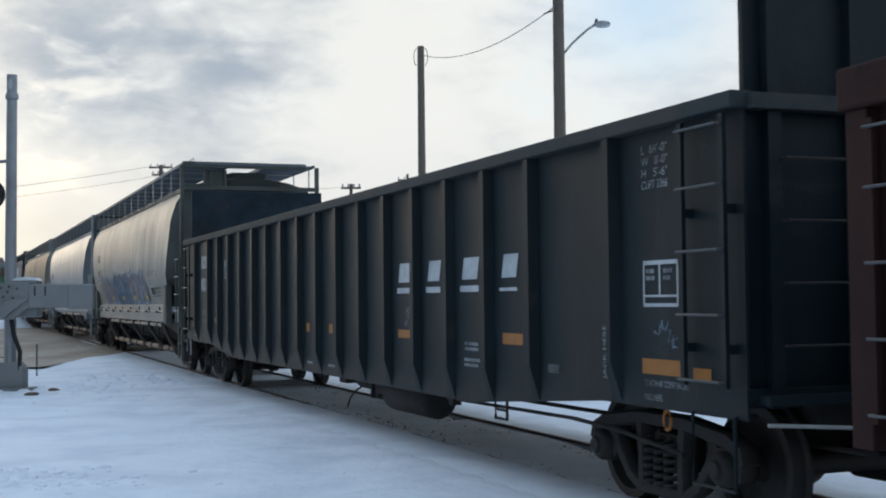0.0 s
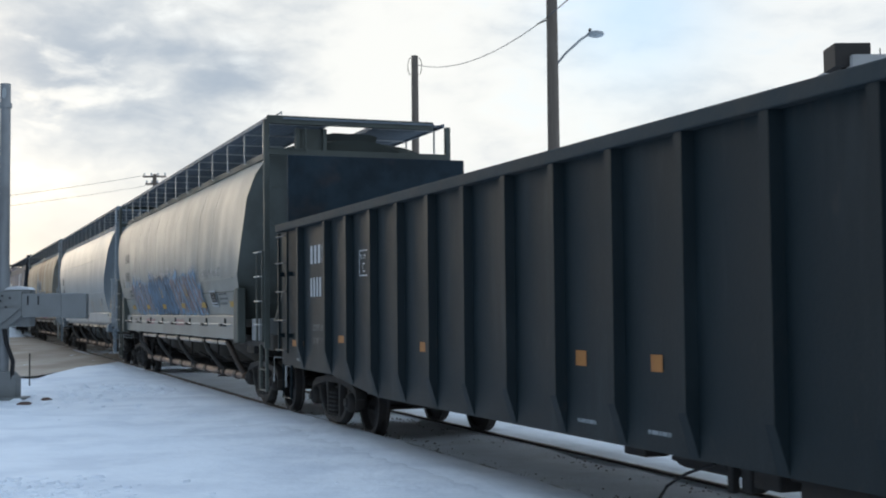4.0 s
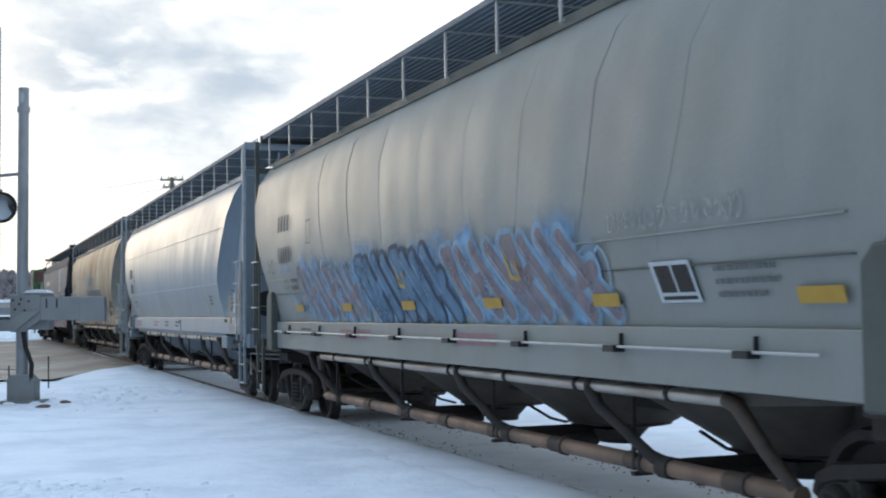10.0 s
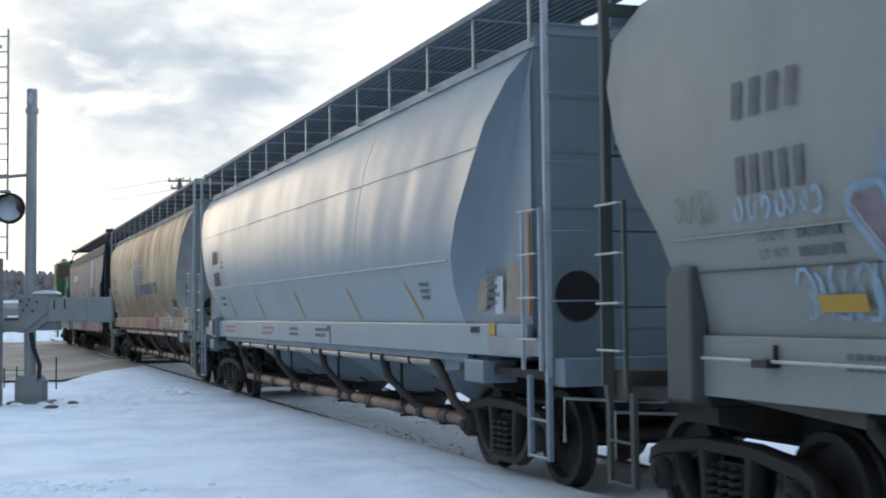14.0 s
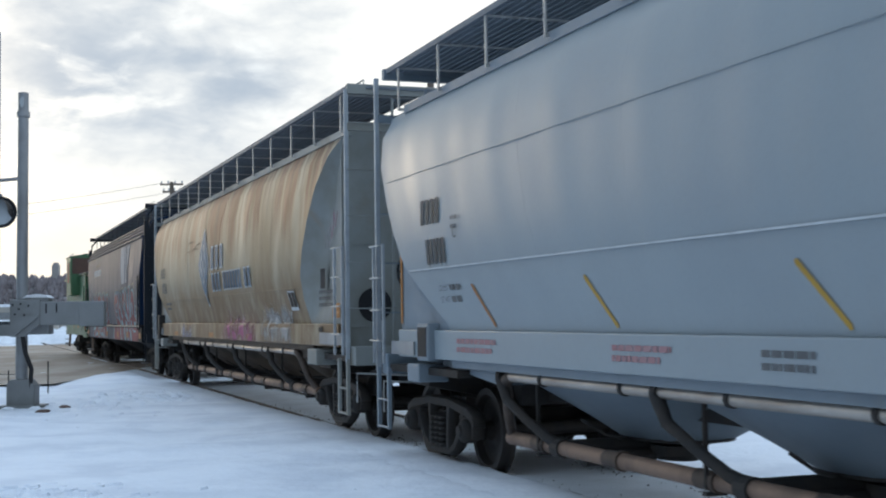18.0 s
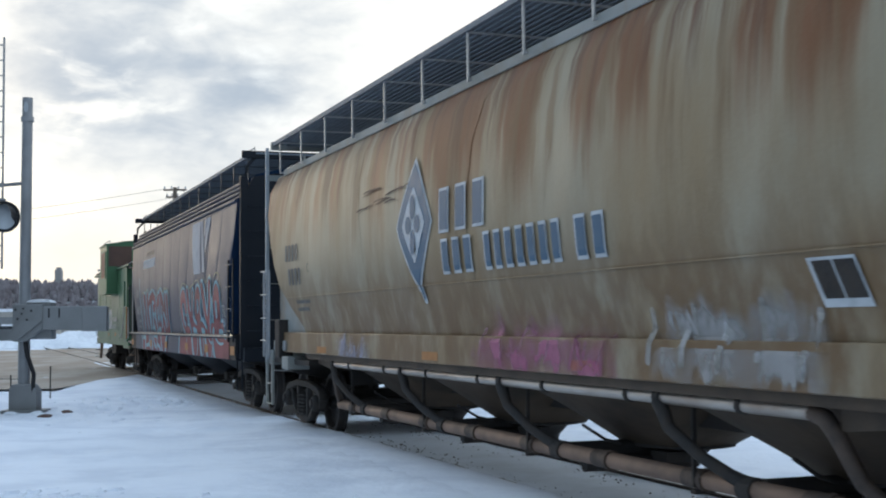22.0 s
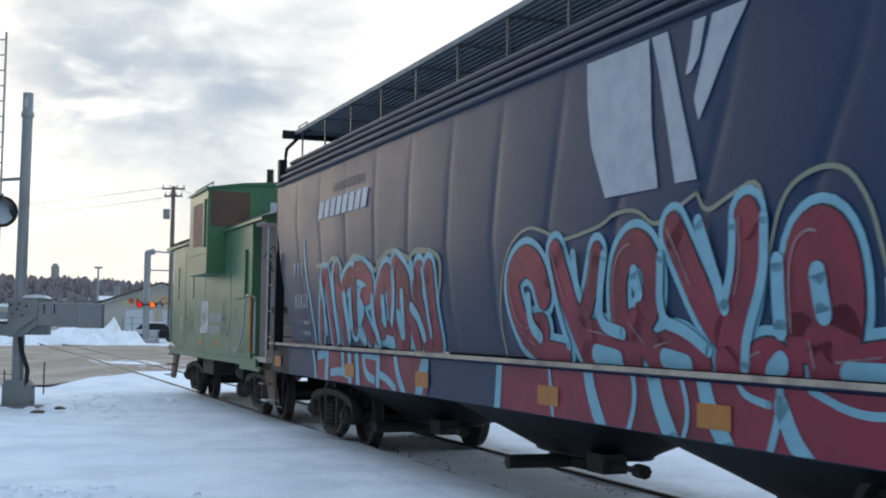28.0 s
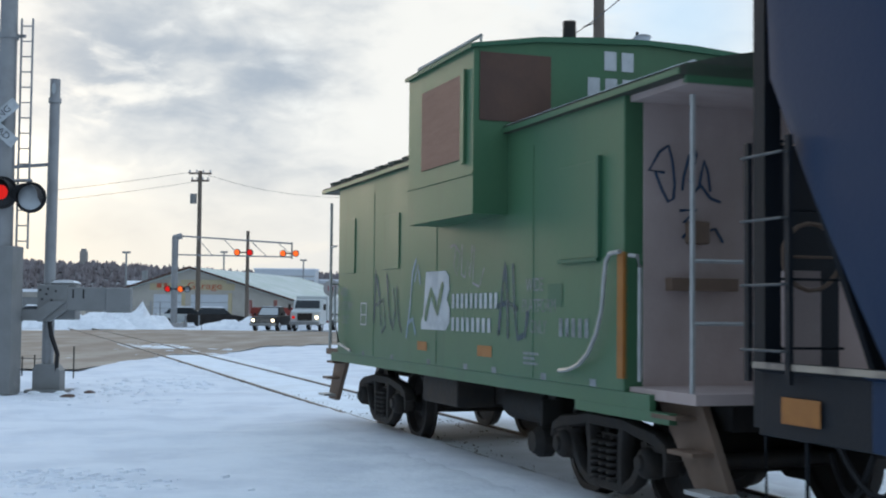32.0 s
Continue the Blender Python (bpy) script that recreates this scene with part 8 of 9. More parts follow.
def make_gate():
    gx, gy = -8.5, 25.2
    gz = float(ground_z(gx, gy))
    t = thing("crossing_gate", "grey steel crossing gate mechanism on a tall hollow post", "crossing gate", at=(gx, gy, gz), turn=3)
    part("post", Mesh().tube([(0, 0, 0), (0, 0, 1.4), (0.02, 0, 5.75), (0.02, 0, 6.2)], [0.115, 0.115, 0.10, 0.10], 16), M_POST, t, smooth=True)
    part("post_collar", Mesh().tube([(0.02, 0, 5.72), (0.02, 0, 5.82)], 0.125, 16), M_POST, t, smooth=True)
    part("post_slot", Mesh().prism([(0.02 + 0.045 * math.cos(a), 6.0 + 0.11 * math.sin(a)) for a in np.linspace(0, 6.283, 15)[:-1]], "y", -0.108, -0.102), M_LENS, t, "pale slot near the top of the post")
    b = part("pedestal", Mesh().prism([(-0.24, 0), (0.30, 0), (0.30, 0.42), (0.2, 0.55), (-0.18, 0.55), (-0.24, 0.45)], "y", -0.2, 0.2), M_GREYBOX, t, bevel=0.02)
    part("base_plate", Mesh().box(-0.36, 0.45, -0.3, 0.3, -0.05, 0.05), M_GREYBOX, b)
    part("conduit", Mesh().tube([(0.2, -0.15, 0.3), (0.24, -0.18, 0.75), (0.12, -0.2, 1.1), (0.05, -0.15, 1.45)], 0.045, 8), M_BLACK, t, smooth=True)
    g = part("gate_plate", Mesh().prism([(-0.16, 1.38), (0.1, 1.38), (0.42, 1.62), (0.42, 2.10), (-0.16, 2.10)], "y", -0.26, -0.14), M_GREYBOX, t, bevel=0.015)
    for x, z in ((-0.1, 2.0), (0.05, 2.02), (0.2, 1.98), (-0.06, 1.82), (0.12, 1.8), (0.02, 1.92)):
        part("bolt", Mesh().tube([(x, -0.25, z), (x, -0.275, z)], 0.022, 6), M_BLACK, g)
    w = part("counterweight", Mesh().box(0.38, 1.62, -0.24, -0.10, 1.60, 2.06), M_GREYBOX, t, "flat grey counterweight arm", bevel=0.02)
    for x in (0.52, 0.72):
        part("slot_hole", Mesh().box(x, x + 0.03, -0.246, -0.241, 1.84, 2.02), M_BLACK, w)
    part("weight_block", Mesh().box(1.18, 1.66, -0.28, -0.06, 1.57, 2.05), M_GREYBOX, w, bevel=0.015)
    part("motor_box", Mesh().box(0.05, 0.55, -0.1, 0.3, 1.42, 2.14), M_GREYBOX, t, bevel=0.03)
    part("gate_arm", Mesh().prism([(-0.55, 1.40), (-0.05, 1.40), (0.42, 1.78), (0.1, 1.78), (-0.12, 1.62), (-0.55, 1.62)], "y", -0.32, -0.265), M_GREYBOX, t)
    part("gate_arm_out", Mesh().box(-3.6, -0.5, -0.32, -0.28, 1.44, 1.58), M_GREYBOX, t, "lowered gate arm")
    part("snow_cap", Mesh().prism([(0.05, 2.14), (0.55, 2.14), (0.48, 2.19), (0.3, 2.21), (0.12, 2.19)], "y", -0.1, 0.3), M_SNOWBANK, t, "snow lying on the motor box")
    part("link_bar", Mesh().tube([(0.0, 0, 4.50), (-0.75, 0.02, 4.44)], 0.035, 8), M_POST, t)
    # snow and clods round the foot
    rnd = random.Random(5)
    for k in range(7):
        x, y, r = gx + rnd.uniform(-0.5, 0.9), gy + rnd.uniform(-0.9, -0.1), rnd.uniform(0.06, 0.16)
        m = Mesh()
        m.loft([[(r * s * math.cos(a) * rnd.uniform(.8, 1.2), r * s * math.sin(a), r * h) for a in np.linspace(0, 6.283, 9)[:-1]] for s, h in ((1.0, -0.2), (0.9, 0.15), (0.4, 0.38))])
        tagged(part("earth_clod", m, M_DKBROWN if k % 2 else M_BED, at=(x, y, float(ground_z(x, y))), smooth=True), "dark frozen clod of earth at the post's foot", "clod", "clods by the gate")


def make_mast():
    x0, y0 = -9.22, 24.6
    z0 = float(ground_z(x0, y0))
    t = thing("signal_mast", "tall grey cantilever mast with ladder and crossing lights", "crossing signal", at=(x0, y0, z0))
    part("mast", Mesh().tube([(0, 0, 0), (0, 0, 9.5)], [0.19, 0.16], 18), M_POST, t, smooth=True)
    for z in (6.9, 8.4):
        part("mast_band", Mesh().tube([(0, 0, z), (0, 0, z + 0.1)], 0.20, 18).box(0.1, 0.34, -0.02, 0.02, z + 0.02, z + 0.08), M_POST, t, smooth=True)
    part("mast_base", Mesh().tube([(0, 0, 0), (0, 0, 0.12), (0, 0, 0.55)], [0.34, 0.34, 0.22], 14), M_GREYBOX, t)
    part("control_cabinet", Mesh().box(0.02, 0.30, -0.3, 0.3, 0.0, 2.85), M_GREYBOX, t, "narrow dark grey cabinet behind the mast", bevel=0.02)
    lad = part("mast_ladder", Mesh().box(0.24, 0.27, -0.02, 0.02, 2.6, 7.3).box(0.46, 0.49, -0.02, 0.02, 2.8, 7.3), M_POST, t)
    for k in range(15):
        part("rung", Mesh().tube([(0.255, 0, 2.95 + 0.30 * k), (0.475, 0, 2.95 + 0.30 * k)], 0.014, 6), M_POST, lad)
    arm = part("lamp_arm", Mesh().tube([(-0.6, -0.25, 4.1), (0.62, -0.25, 4.1)], 0.03, 8).tube([(0, 0, 4.1), (0, -0.25, 4.1)], 0.03, 8), M_POST, t)
    d = lamp_head(arm, (0.08, -0.35, 3.86), M_BLACK, 0.25)
    part("lit_lens", Mesh().lathe([(0.01, -0.115), (0.10, -0.11), (0.14, -0.095), (0.14, -0.06)], n=16), M_REDON, d, "lit red lens", smooth=True)
    d = lamp_head(arm, (0.60, -0.25, 3.78), M_LENS, 0.24)
    # crossed boards
    for tilt, words, z in ((40, "CROSSING", 5.40), (-40, "RAILROAD", 5.06)):
        a = radians(tilt)
        ob = part("crossbuck_board", Mesh().box(-0.62, 0.62, -0.012, 0.012, -0.115, 0.115), M_WHITE, t, "white crossing board with black letters", bevel=0.004)
        ob.matrix_basis = pose(-0.20, -0.24 if tilt > 0 else -0.27, 5.22, 0, -tilt, 0)
        cv = bpy.data.curves.new("words", "FONT")
        cv.body, cv.size, cv.align_x, cv.align_y = words, 0.185, "CENTER", "CENTER"
        tmp = bpy.data.objects.new("words", cv)
        me = bpy.data.meshes.new_from_object(tmp)
        for v in me.vertices:
            v.co = (v.co.x * 1.05, -0.015, v.co.y)
        bpy.data.objects.remove(tmp)
        me.materials.append(M_BLACKTXT)
        part("board_letters", me, M_BLACKTXT, ob)


def make_far_signal():
    x0, y0 = -22.6, 94.7
    z0 = 0.30
    t = thing("cantilever_signal", "far cantilever crossing signal with lit red lights", "crossing signal", at=(x0, y0, z0))
    part("mast", Mesh().tube([(0, 0, 0), (0, 0, 6.7)], 0.24, 14), M_POST, t, smooth=True)
    part("mast_cap", Mesh().tube([(-0.1, 0, 6.6), (0.5, 0, 6.75)], 0.22, 12), M_POST, t)
    part("arm_chord", Mesh().tube([(0.2, 0, 6.75), (8.7, 0, 6.25)], 0.06, 8), M_POST, t)
    part("arm_chord", Mesh().tube([(0.2, 0, 5.35), (8.7, 0, 5.25)], 0.05, 8), M_POST, t)
    part("arm_end", Mesh().tube([(8.7, 0, 6.35), (8.7, 0, 5.1)], 0.06, 8), M_POST, t)
    for k in range(4):
        part("arm_brace", Mesh().tube([(1.6 + 2.0 * k, 0, 6.65 - 0.1 * k), (2.8 + 2.0 * k, 0, 5.33)], 0.03, 6), M_POST, t)
    for x, z, m1, m2 in ((5.2, 5.55, M_AMBERON, M_REDON), (8.6, 5.5, M_AMBERON, M_AMBERON), (0.1, 2.8, M_REDON, M_AMBERON)):
        bar = part("lamp_bar", Mesh().tube([(x - 0.55, -0.2, z), (x + 0.55, -0.2, z)], 0.05, 8), M_BLACK, t)
        lamp_head(bar, (x - 0.5, -0.35, z), m1, 0.2)
        lamp_head(bar, (x + 0.45, -0.35, z), m2, 0.2)
        if x < 1:
            lamp_head(bar, (x + 0.95, -0.3, z), M_LENS, 0.2)
    for x in (-1.6, -0.9, 1.0, 2.0):
        part("guard_post", Mesh().tube([(x, -0.5, 0), (x, -0.5, 1.9 if x < 0 else 0.9)], 0.05, 6), M_POST, t)
    part("foundation", Mesh().box(-0.9, 0.9, -0.6, 0.6, -0.3, 0.3), M_CONC, t)


def pole(name, x, y, top, r, label, arms=(), base=0.0):
    t = thing(name, label, "utility pole", at=(x, y, base))
    part("shaft", Mesh().tube([(0, 0, -0.5), (0, 0, top * 0.5), (0, 0, top)], [r * 1.15, r, r * 0.85], 12), M_WOOD, t, smooth=True)
    for z, w in arms:
        a = part("crossarm", Mesh().box(-w / 2, w / 2, -0.06, 0.06, z - 0.07, z + 0.07), M_WOOD, t)
        for k in range(4):
            xx = -w / 2 + 0.1 + (w - 0.2) * k / 3
            part("insulator", Mesh().tube([(xx, 0, z + 0.07), (xx, 0, z + 0.14), (xx, 0, z + 0.3)], [0.03, 0.08, 0.05], 8), M_LENS, a)
    return t


def wire(p, q, sag, r, name="overhead_wire"):
    p, q = Vector(p), Vector(q)
    pts = []
    for i in range(17):
        f = i / 16
        v = p + (q - p) * f
        v.z -= sag * 4 * f * (1 - f)
        pts.append(v)
    return tagged(part(name, Mesh().tube(pts, r, 5), M_WIRE, smooth=True), "thin dark overhead wire between poles", "wire", "overhead wires")


def make_poles():
    t = pole("street_lamp_pole", 3.12, 34.0, 12.2, 0.16, "dark wooden pole with a street lamp on a bent arm", base=0.0)
    part("lamp_arm", Mesh().tube([(0.1, 0, 8.2), (0.35, -0.05, 8.5), (0.75, -0.1, 8.85), (0.95, -0.1, 8.98)], 0.03, 8), M_POST, t, smooth=True)
    h = part("lamp_head", Mesh().loft([[(1.15 + 0.24 * c * math.cos(a), -0.1 + 0.13 * c * math.sin(a), 9.0 + dz) for a in np.linspace(0, 6.283, 15)[:-1]] for c, dz in ((0.25, 0.09), (0.8, 0.06), (1.0, 0.0))]), M_POST, t, smooth=True)
    part("lamp_glass", Mesh().loft([[(1.15 + 0.22 * c * math.cos(a), -0.1 + 0.12 * c * math.sin(a), 9.0 + dz) for a in np.linspace(0, 6.283, 15)[:-1]] for c, dz in ((1.0, 0.0), (0.85, -0.07), (0.3, -0.10))]), M_LENS, h, smooth=True)
    part("photo_cell", Mesh().tube([(1.0, -0.1, 9.06), (1.0, -0.1, 9.14)], 0.04, 8), M_BLACK, h)
    part("wire_bracket", Mesh().tube([(-0.15, 0, 9.4), (-0.4, 0, 9.3)], 0.02, 6), M_BLACK, t)
    t = pole("wooden_pole", -0.85, 52.0, 11.95, 0.16, "bare brown wooden utility pole", base=0.1)
    for d in (1, -1):
        part("hoop", Mesh().tube([(d * (0.16 + 0.12 * math.sin(a)), -0.05, 11.5 + 0.35 * math.cos(a)) for a in np.linspace(0, 3.14, 10)], 0.015, 5), M_BLACK, t)
    t = pole("crossarm_pole", -23.1, 105.0, 12.7, 0.19, "tall wooden utility pole with crossarms and a transformer", ((12.5, 1.9), (11.9, 1.5)), 0.3)
    part("transformer", Mesh().tube([(-0.5, -0.1, 10.0), (-0.5, -0.1, 10.8)], 0.28, 12), M_GREYBOX, t, smooth=True)
    pole("distant_pole", -6.6, 92.0, 9.9, 0.14, "small dark wooden pole beyond the train", ((9.6, 1.4),), 0.2)
    pole("distant_pole", -3.6, 130.0, 14.2, 0.16, "small dark wooden pole beyond the train", ((13.6, 2.0), (12.9, 2.0)), 0.3)
    pole("distant_pole", -17.6, 97.0, 7.3, 0.14, "dark wooden pole behind the far signal", (), 0.3)
    wire((-0.85, 52, 11.7), (2.95, 34, 9.45), 0.55, 0.013)
    wire((2.95, 34, 9.45), (9.0, 8.0, 11.5), 0.3, 0.015)
    wire((-23.9, 105, 12.9), (-75, 120, 11.5), 1.2, 0.016)
    wire((-22.3, 105, 12.3), (-75, 122, 10.6), 1.2, 0.014)
    wire((-23.1, 105, 12.9), (-6.6, 92, 9.9), 0.8, 0.012)


def make_garage():
    t = thing("garage_building", "long low garage with a gable front, yellow trim and white doors", "building", at=(-26.6, 118.0, 0.35), turn=-8)
    gable = [(-10.2, -0.5), (9.9, -0.5), (9.9, 2.0), (0.0, 4.95), (-10.2, 1.75)]
    part("front_wall", Mesh().prism(gable, "y", 0.0, 0.3), M_GARAGE, t)
    part("rear_wall", Mesh().prism(gable, "y", 34.7, 35.0), M_GARAGE, t)
    for x, z in ((-10.2, 1.75), (9.9, 2.0)):
        part("side_wall", Mesh().box(x - 0.15, x + 0.15, 0, 35, -0.5, z), M_GARAGE, t)
    part("roof_slope", Mesh().prism([(0.0, 4.95), (10.6, 1.80), (10.6, 2.0), (0.0, 5.15)], "y", -0.5, 35.5), M_ROOFMETAL, t, "pale green and snowy metal roof")
    part("roof_slope", Mesh().prism([(0.0, 4.95), (-10.9, 1.55), (-10.9, 1.75), (0.0, 5.15)], "y", -0.5, 35.5), M_ROOFMETAL, t)
    part("barge_board", Mesh().prism([(0.0, 5.0), (10.6, 1.85), (10.6, 2.05), (0.0, 5.2), (-10.9, 1.8), (-10.9, 1.6)], "y", -0.62, -0.5), M_DKBROWN, t)
    part("sign_board", Mesh().box(-4.0, 4.2, -0.05, -0.003, 3.0, 3.62).box(-1.0, 3.4, -0.05, -0.003, 3.62, 3.95), M_YTRIM, t, "faded yellow sign board")
    for x0, x1 in ((-3.6, -0.9), (0.0, 3.6)):
        d = part("garage_door", Mesh().box(x0, x1, -0.06, -0.003, -0.4, 2.6), M_GARDOOR, t, "white roller door")
        for k in range(4):
            part("door_panel_line", Mesh().box(x0 + 0.05, x1 - 0.05, -0.075, -0.062, 0.2 + 0.55 * k, 0.24 + 0.55 * k), M_GREYBOX, d)
        part("door_frame", Mesh().box(x1, x1 + 0.35, -0.08, -0.003, -0.4, 2.75), M_YTRIM, t)
    for k in range(9):
        part("siding_line", Mesh().box(-9.8, -3.8, -0.02, -0.003, -0.1 + 0.25 * k, -0.06 + 0.25 * k), M_GREYBOX, t) if k < 7 else None
    for a, w in ((-3.3, 0.45), (-2.6, 0.3), (-1.9, 0.3)):
        part("sign_block", Mesh().box(a, a + w, -0.09, -0.052, 3.2, 3.62), M_SIGNRED, t, "faded red sign block")
    cv = bpy.data.curves.new("words", "FONT")
    cv.body, cv.size = "Garage", 0.95
    tmp = bpy.data.objects.new("words", cv)
    me = bpy.data.meshes.new_from_object(tmp)
    for v in me.vertices:
        v.co = (-0.4 + v.co.x * 1.25, -0.07, 3.12 + v.co.y * 0.9)
    bpy.data.objects.remove(tmp)
    me.materials.append(M_SIGNRED)
    part("sign_letters", me, M_SIGNRED, t)
    part("chimney", Mesh().tube([(-6.2, 4, 2.5), (-6.2, 4, 4.9)], 0.28, 10), M_POST, t)


def wheel4(t, xs, ys, r):
    for x in xs:
        for y in ys:
            w = part("wheel", Mesh().lathe([(r * 0.6, -0.1), (r, -0.1), (r, 0.1), (r * 0.6, 0.1)], n=16), M_TYRE, t)
            w.matrix_basis = pose(x, y, r, 0, 0, 90)
            part("rim", Mesh().lathe([(0.02, -0.105), (r * 0.6, -0.105), (r * 0.6, 0.105), (0.02, 0.105)], n=12), M_CHROME, w)


def make_vehicles():
    # pickup facing the viewer
    t = thing("pickup_truck", "dark compact pickup truck waiting with its headlights on", "truck", at=(-14.15, 84.0, 0.25), turn=-6)
    part("body", Mesh().prism([(0, 0.35), (4.9, 0.35), (4.9, 1.0), (2.9, 1.03), (1.25, 1.0), (0.35, 0.95), (0.02, 0.80)], "x", -0.86, 0.86), M_TRUCKBLK, t, bevel=0.06)
    part("cab", Mesh().loft([[(-0.78, 1.2, 1.0), (0.78, 1.2, 1.0), (0.78, 3.0, 1.0), (-0.78, 3.0, 1.0)], [(-0.62, 1.75, 1.60), (0.62, 1.75, 1.60), (0.62, 2.8, 1.60), (-0.62, 2.8, 1.60)]]), M_TRUCKBLK, t, bevel=0.05)
    part("windscreen", Mesh().add([(-0.66, 1.24, 1.05), (0.66, 1.24, 1.05), (0.54, 1.68, 1.53), (-0.54, 1.68, 1.53)], [(0, 1, 2, 3)]), M_LENS, t)
    part("roof_snow", Mesh().box(-0.55, 0.55, 1.85, 2.75, 1.60, 1.64), M_SNOWBANK, t)
    g = part("grille", Mesh().box(-0.46, 0.46, -0.04, 0.0, 0.56, 0.80), M_CHROME, t)
    for k in range(3):
        part("grille_bar", Mesh().box(-0.44, 0.44, -0.05, -0.041, 0.58 + 0.075 * k, 0.62 + 0.075 * k), M_UNDER, g)
    part("bumper", Mesh().box(-0.88, 0.88, -0.14, 0.02, 0.34, 0.52), M_POST, t, bevel=0.03)
    for x in (-0.66, 0.66):
        part("headlight", Mesh().lathe([(0.01, -0.07), (0.07, -0.06), (0.10, -0.03), (0.10, 0.0)], n=14), M_HEADLIGHT, t, at=(x, 0, 0.70))
        part("mirror", Mesh().box(x * 1.40 - 0.08, x * 1.40 + 0.08, 1.25, 1.33, 1.02, 1.18), M_TRUCKBLK, t, bevel=0.02)
    wheel4(t, (-0.76, 0.76), (0.9, 4.0), 0.36)
    # white service truck beside it
    t = thing("service_truck", "white service truck with a tall cab and lights on", "truck", at=(-11.55, 85.0, 0.25), turn=-6)
    part("box_body", Mesh().box(-1.10, 1.10, 2.0, 6.2, 0.7, 2.35), M_TRUCKWHT, t, bevel=0.05)
    part("cab", Mesh().prism([(0, 0.45), (2.1, 0.45), (2.1, 2.10), (0.95, 2.12), (0.62, 1.45), (0.05, 1.30)], "x", -1.0, 1.0), M_TRUCKWHT, t, bevel=0.07)
    part("windscreen", Mesh().add([(-0.86, 0.64, 1.52), (0.86, 0.64, 1.52), (0.80, 0.90, 2.04), (-0.80, 0.90, 2.04)], [(0, 1, 2, 3)]), M_GLASS, t)
    part("grille", Mesh().box(-0.50, 0.50, -0.03, 0.0, 0.72, 1.18), M_UNDER, t)
    part("bumper", Mesh().box(-1.02, 1.02, -0.2, 0.02, 0.42, 0.64), M_POST, t, bevel=0.03)
    for x, m in ((-0.78, M_REDON), (0.80, M_HEADLIGHT)):
        part("headlight", Mesh().lathe([(0.01, -0.07), (0.08, -0.06), (0.11, -0.03), (0.11, 0.0)], n=14), m, t, at=(x, 0.02, 0.92))
    for x in (-1.2, 1.2):
        part("mirror", Mesh().box(x - 0.09, x + 0.09, 0.6, 0.68, 1.40, 1.80), M_UNDER, t, bevel=0.02)
    wheel4(t, (-0.88, 0.88), (0.9, 4.9), 0.42)
    # parked cars by the garage
    for x, y, mat, lab in ((-22.6, 98.5, M_TRUCKWHT, "pale parked car under snow"), (-20.0, 97.5, M_TRUCKBLK, "dark parked car with a snowy roof"), (-31.5, 92.0, M_TRUCKBLK, "dark parked car behind a snowbank"), (-17.0, 108.0, M_REDVEH, "dark red parked truck by the garage"), (-14.6, 106.0, M_REDVEH, "dark red parked truck by the garage")):
        t = thing("parked_car", lab, "car", "parked cars by the garage", at=(x, y, 0.32), turn=15)
        part("body", Mesh().prism([(-2.2, 0.3), (2.2, 0.3), (2.25, 0.75), (1.3, 0.9), (-2.1, 0.95), (-2.25, 0.7)], "y", -0.85, 0.85), mat, t, bevel=0.06)
        part("cabin", Mesh().prism([(-1.7, 0.9), (1.15, 0.88), (0.5, 1.4), (-1.1, 1.42)], "y", -0.72, 0.72), M_GLASS, t, bevel=0.04)
        part("roof_snow", Mesh().prism([(-1.15, 1.42), (0.55, 1.41), (0.4, 1.52), (-1.0, 1.54)], "y", -0.7, 0.7), M_SNOWBANK, t)
        if mat is M_REDVEH:
            part("flat_bed_load", Mesh().box(-2.2, 0.2, -0.9, 0.9, 0.95, 1.5).box(-2.3, -2.2, -0.95, 0.95, 0.95, 2.1), M_REDVEH, t, bevel=0.03)
        for wx in (-1.35, 1.4):
            for wy in (-0.82, 0.82):
                part("wheel", Mesh().lathe([(0.05, -0.09), (0.31, -0.09), (0.31, 0.09), (0.05, 0.09)], n=14), M_TYRE, t, at=(wx, wy, 0.31))


def snowbank(x, y, w, d, h, seed):
    rnd = random.Random(seed)
    n, m = 26, 14
    vs, fs = [], []
    for j in range(m + 1):
        for i in range(n + 1):
            u, v = -1 + 2 * i / n, -1 + 2 * j / m
            k = max(0.0, 1 - u * u) * max(0.0, 1 - v * v)
            z = h * k ** 0.7 * (0.62 + 0.8 * float(value_noise(i * 0.5 + seed * 7, j * 0.5, 1.7, seed)) + 0.3 * rnd.random() * k)
            vs.append((u * w / 2, v * d / 2, max(z, -0.02) - 0.05))
    for j in range(m):
        for i in range(n):
            a = j * (n + 1) + i
            fs.append((a, a + 1, a + n + 2, a + n + 1))
    s, _ = s_w(np.array(x), np.array(y))
    return tagged(part("snowbank", Mesh().add(vs, fs), M_SNOWBANK, at=(x, y, GRADE * min(float(s), 130) - 0.02), smooth=True), "heap of ploughed snow at the roadside", "snowbank", "snowbanks by the road")


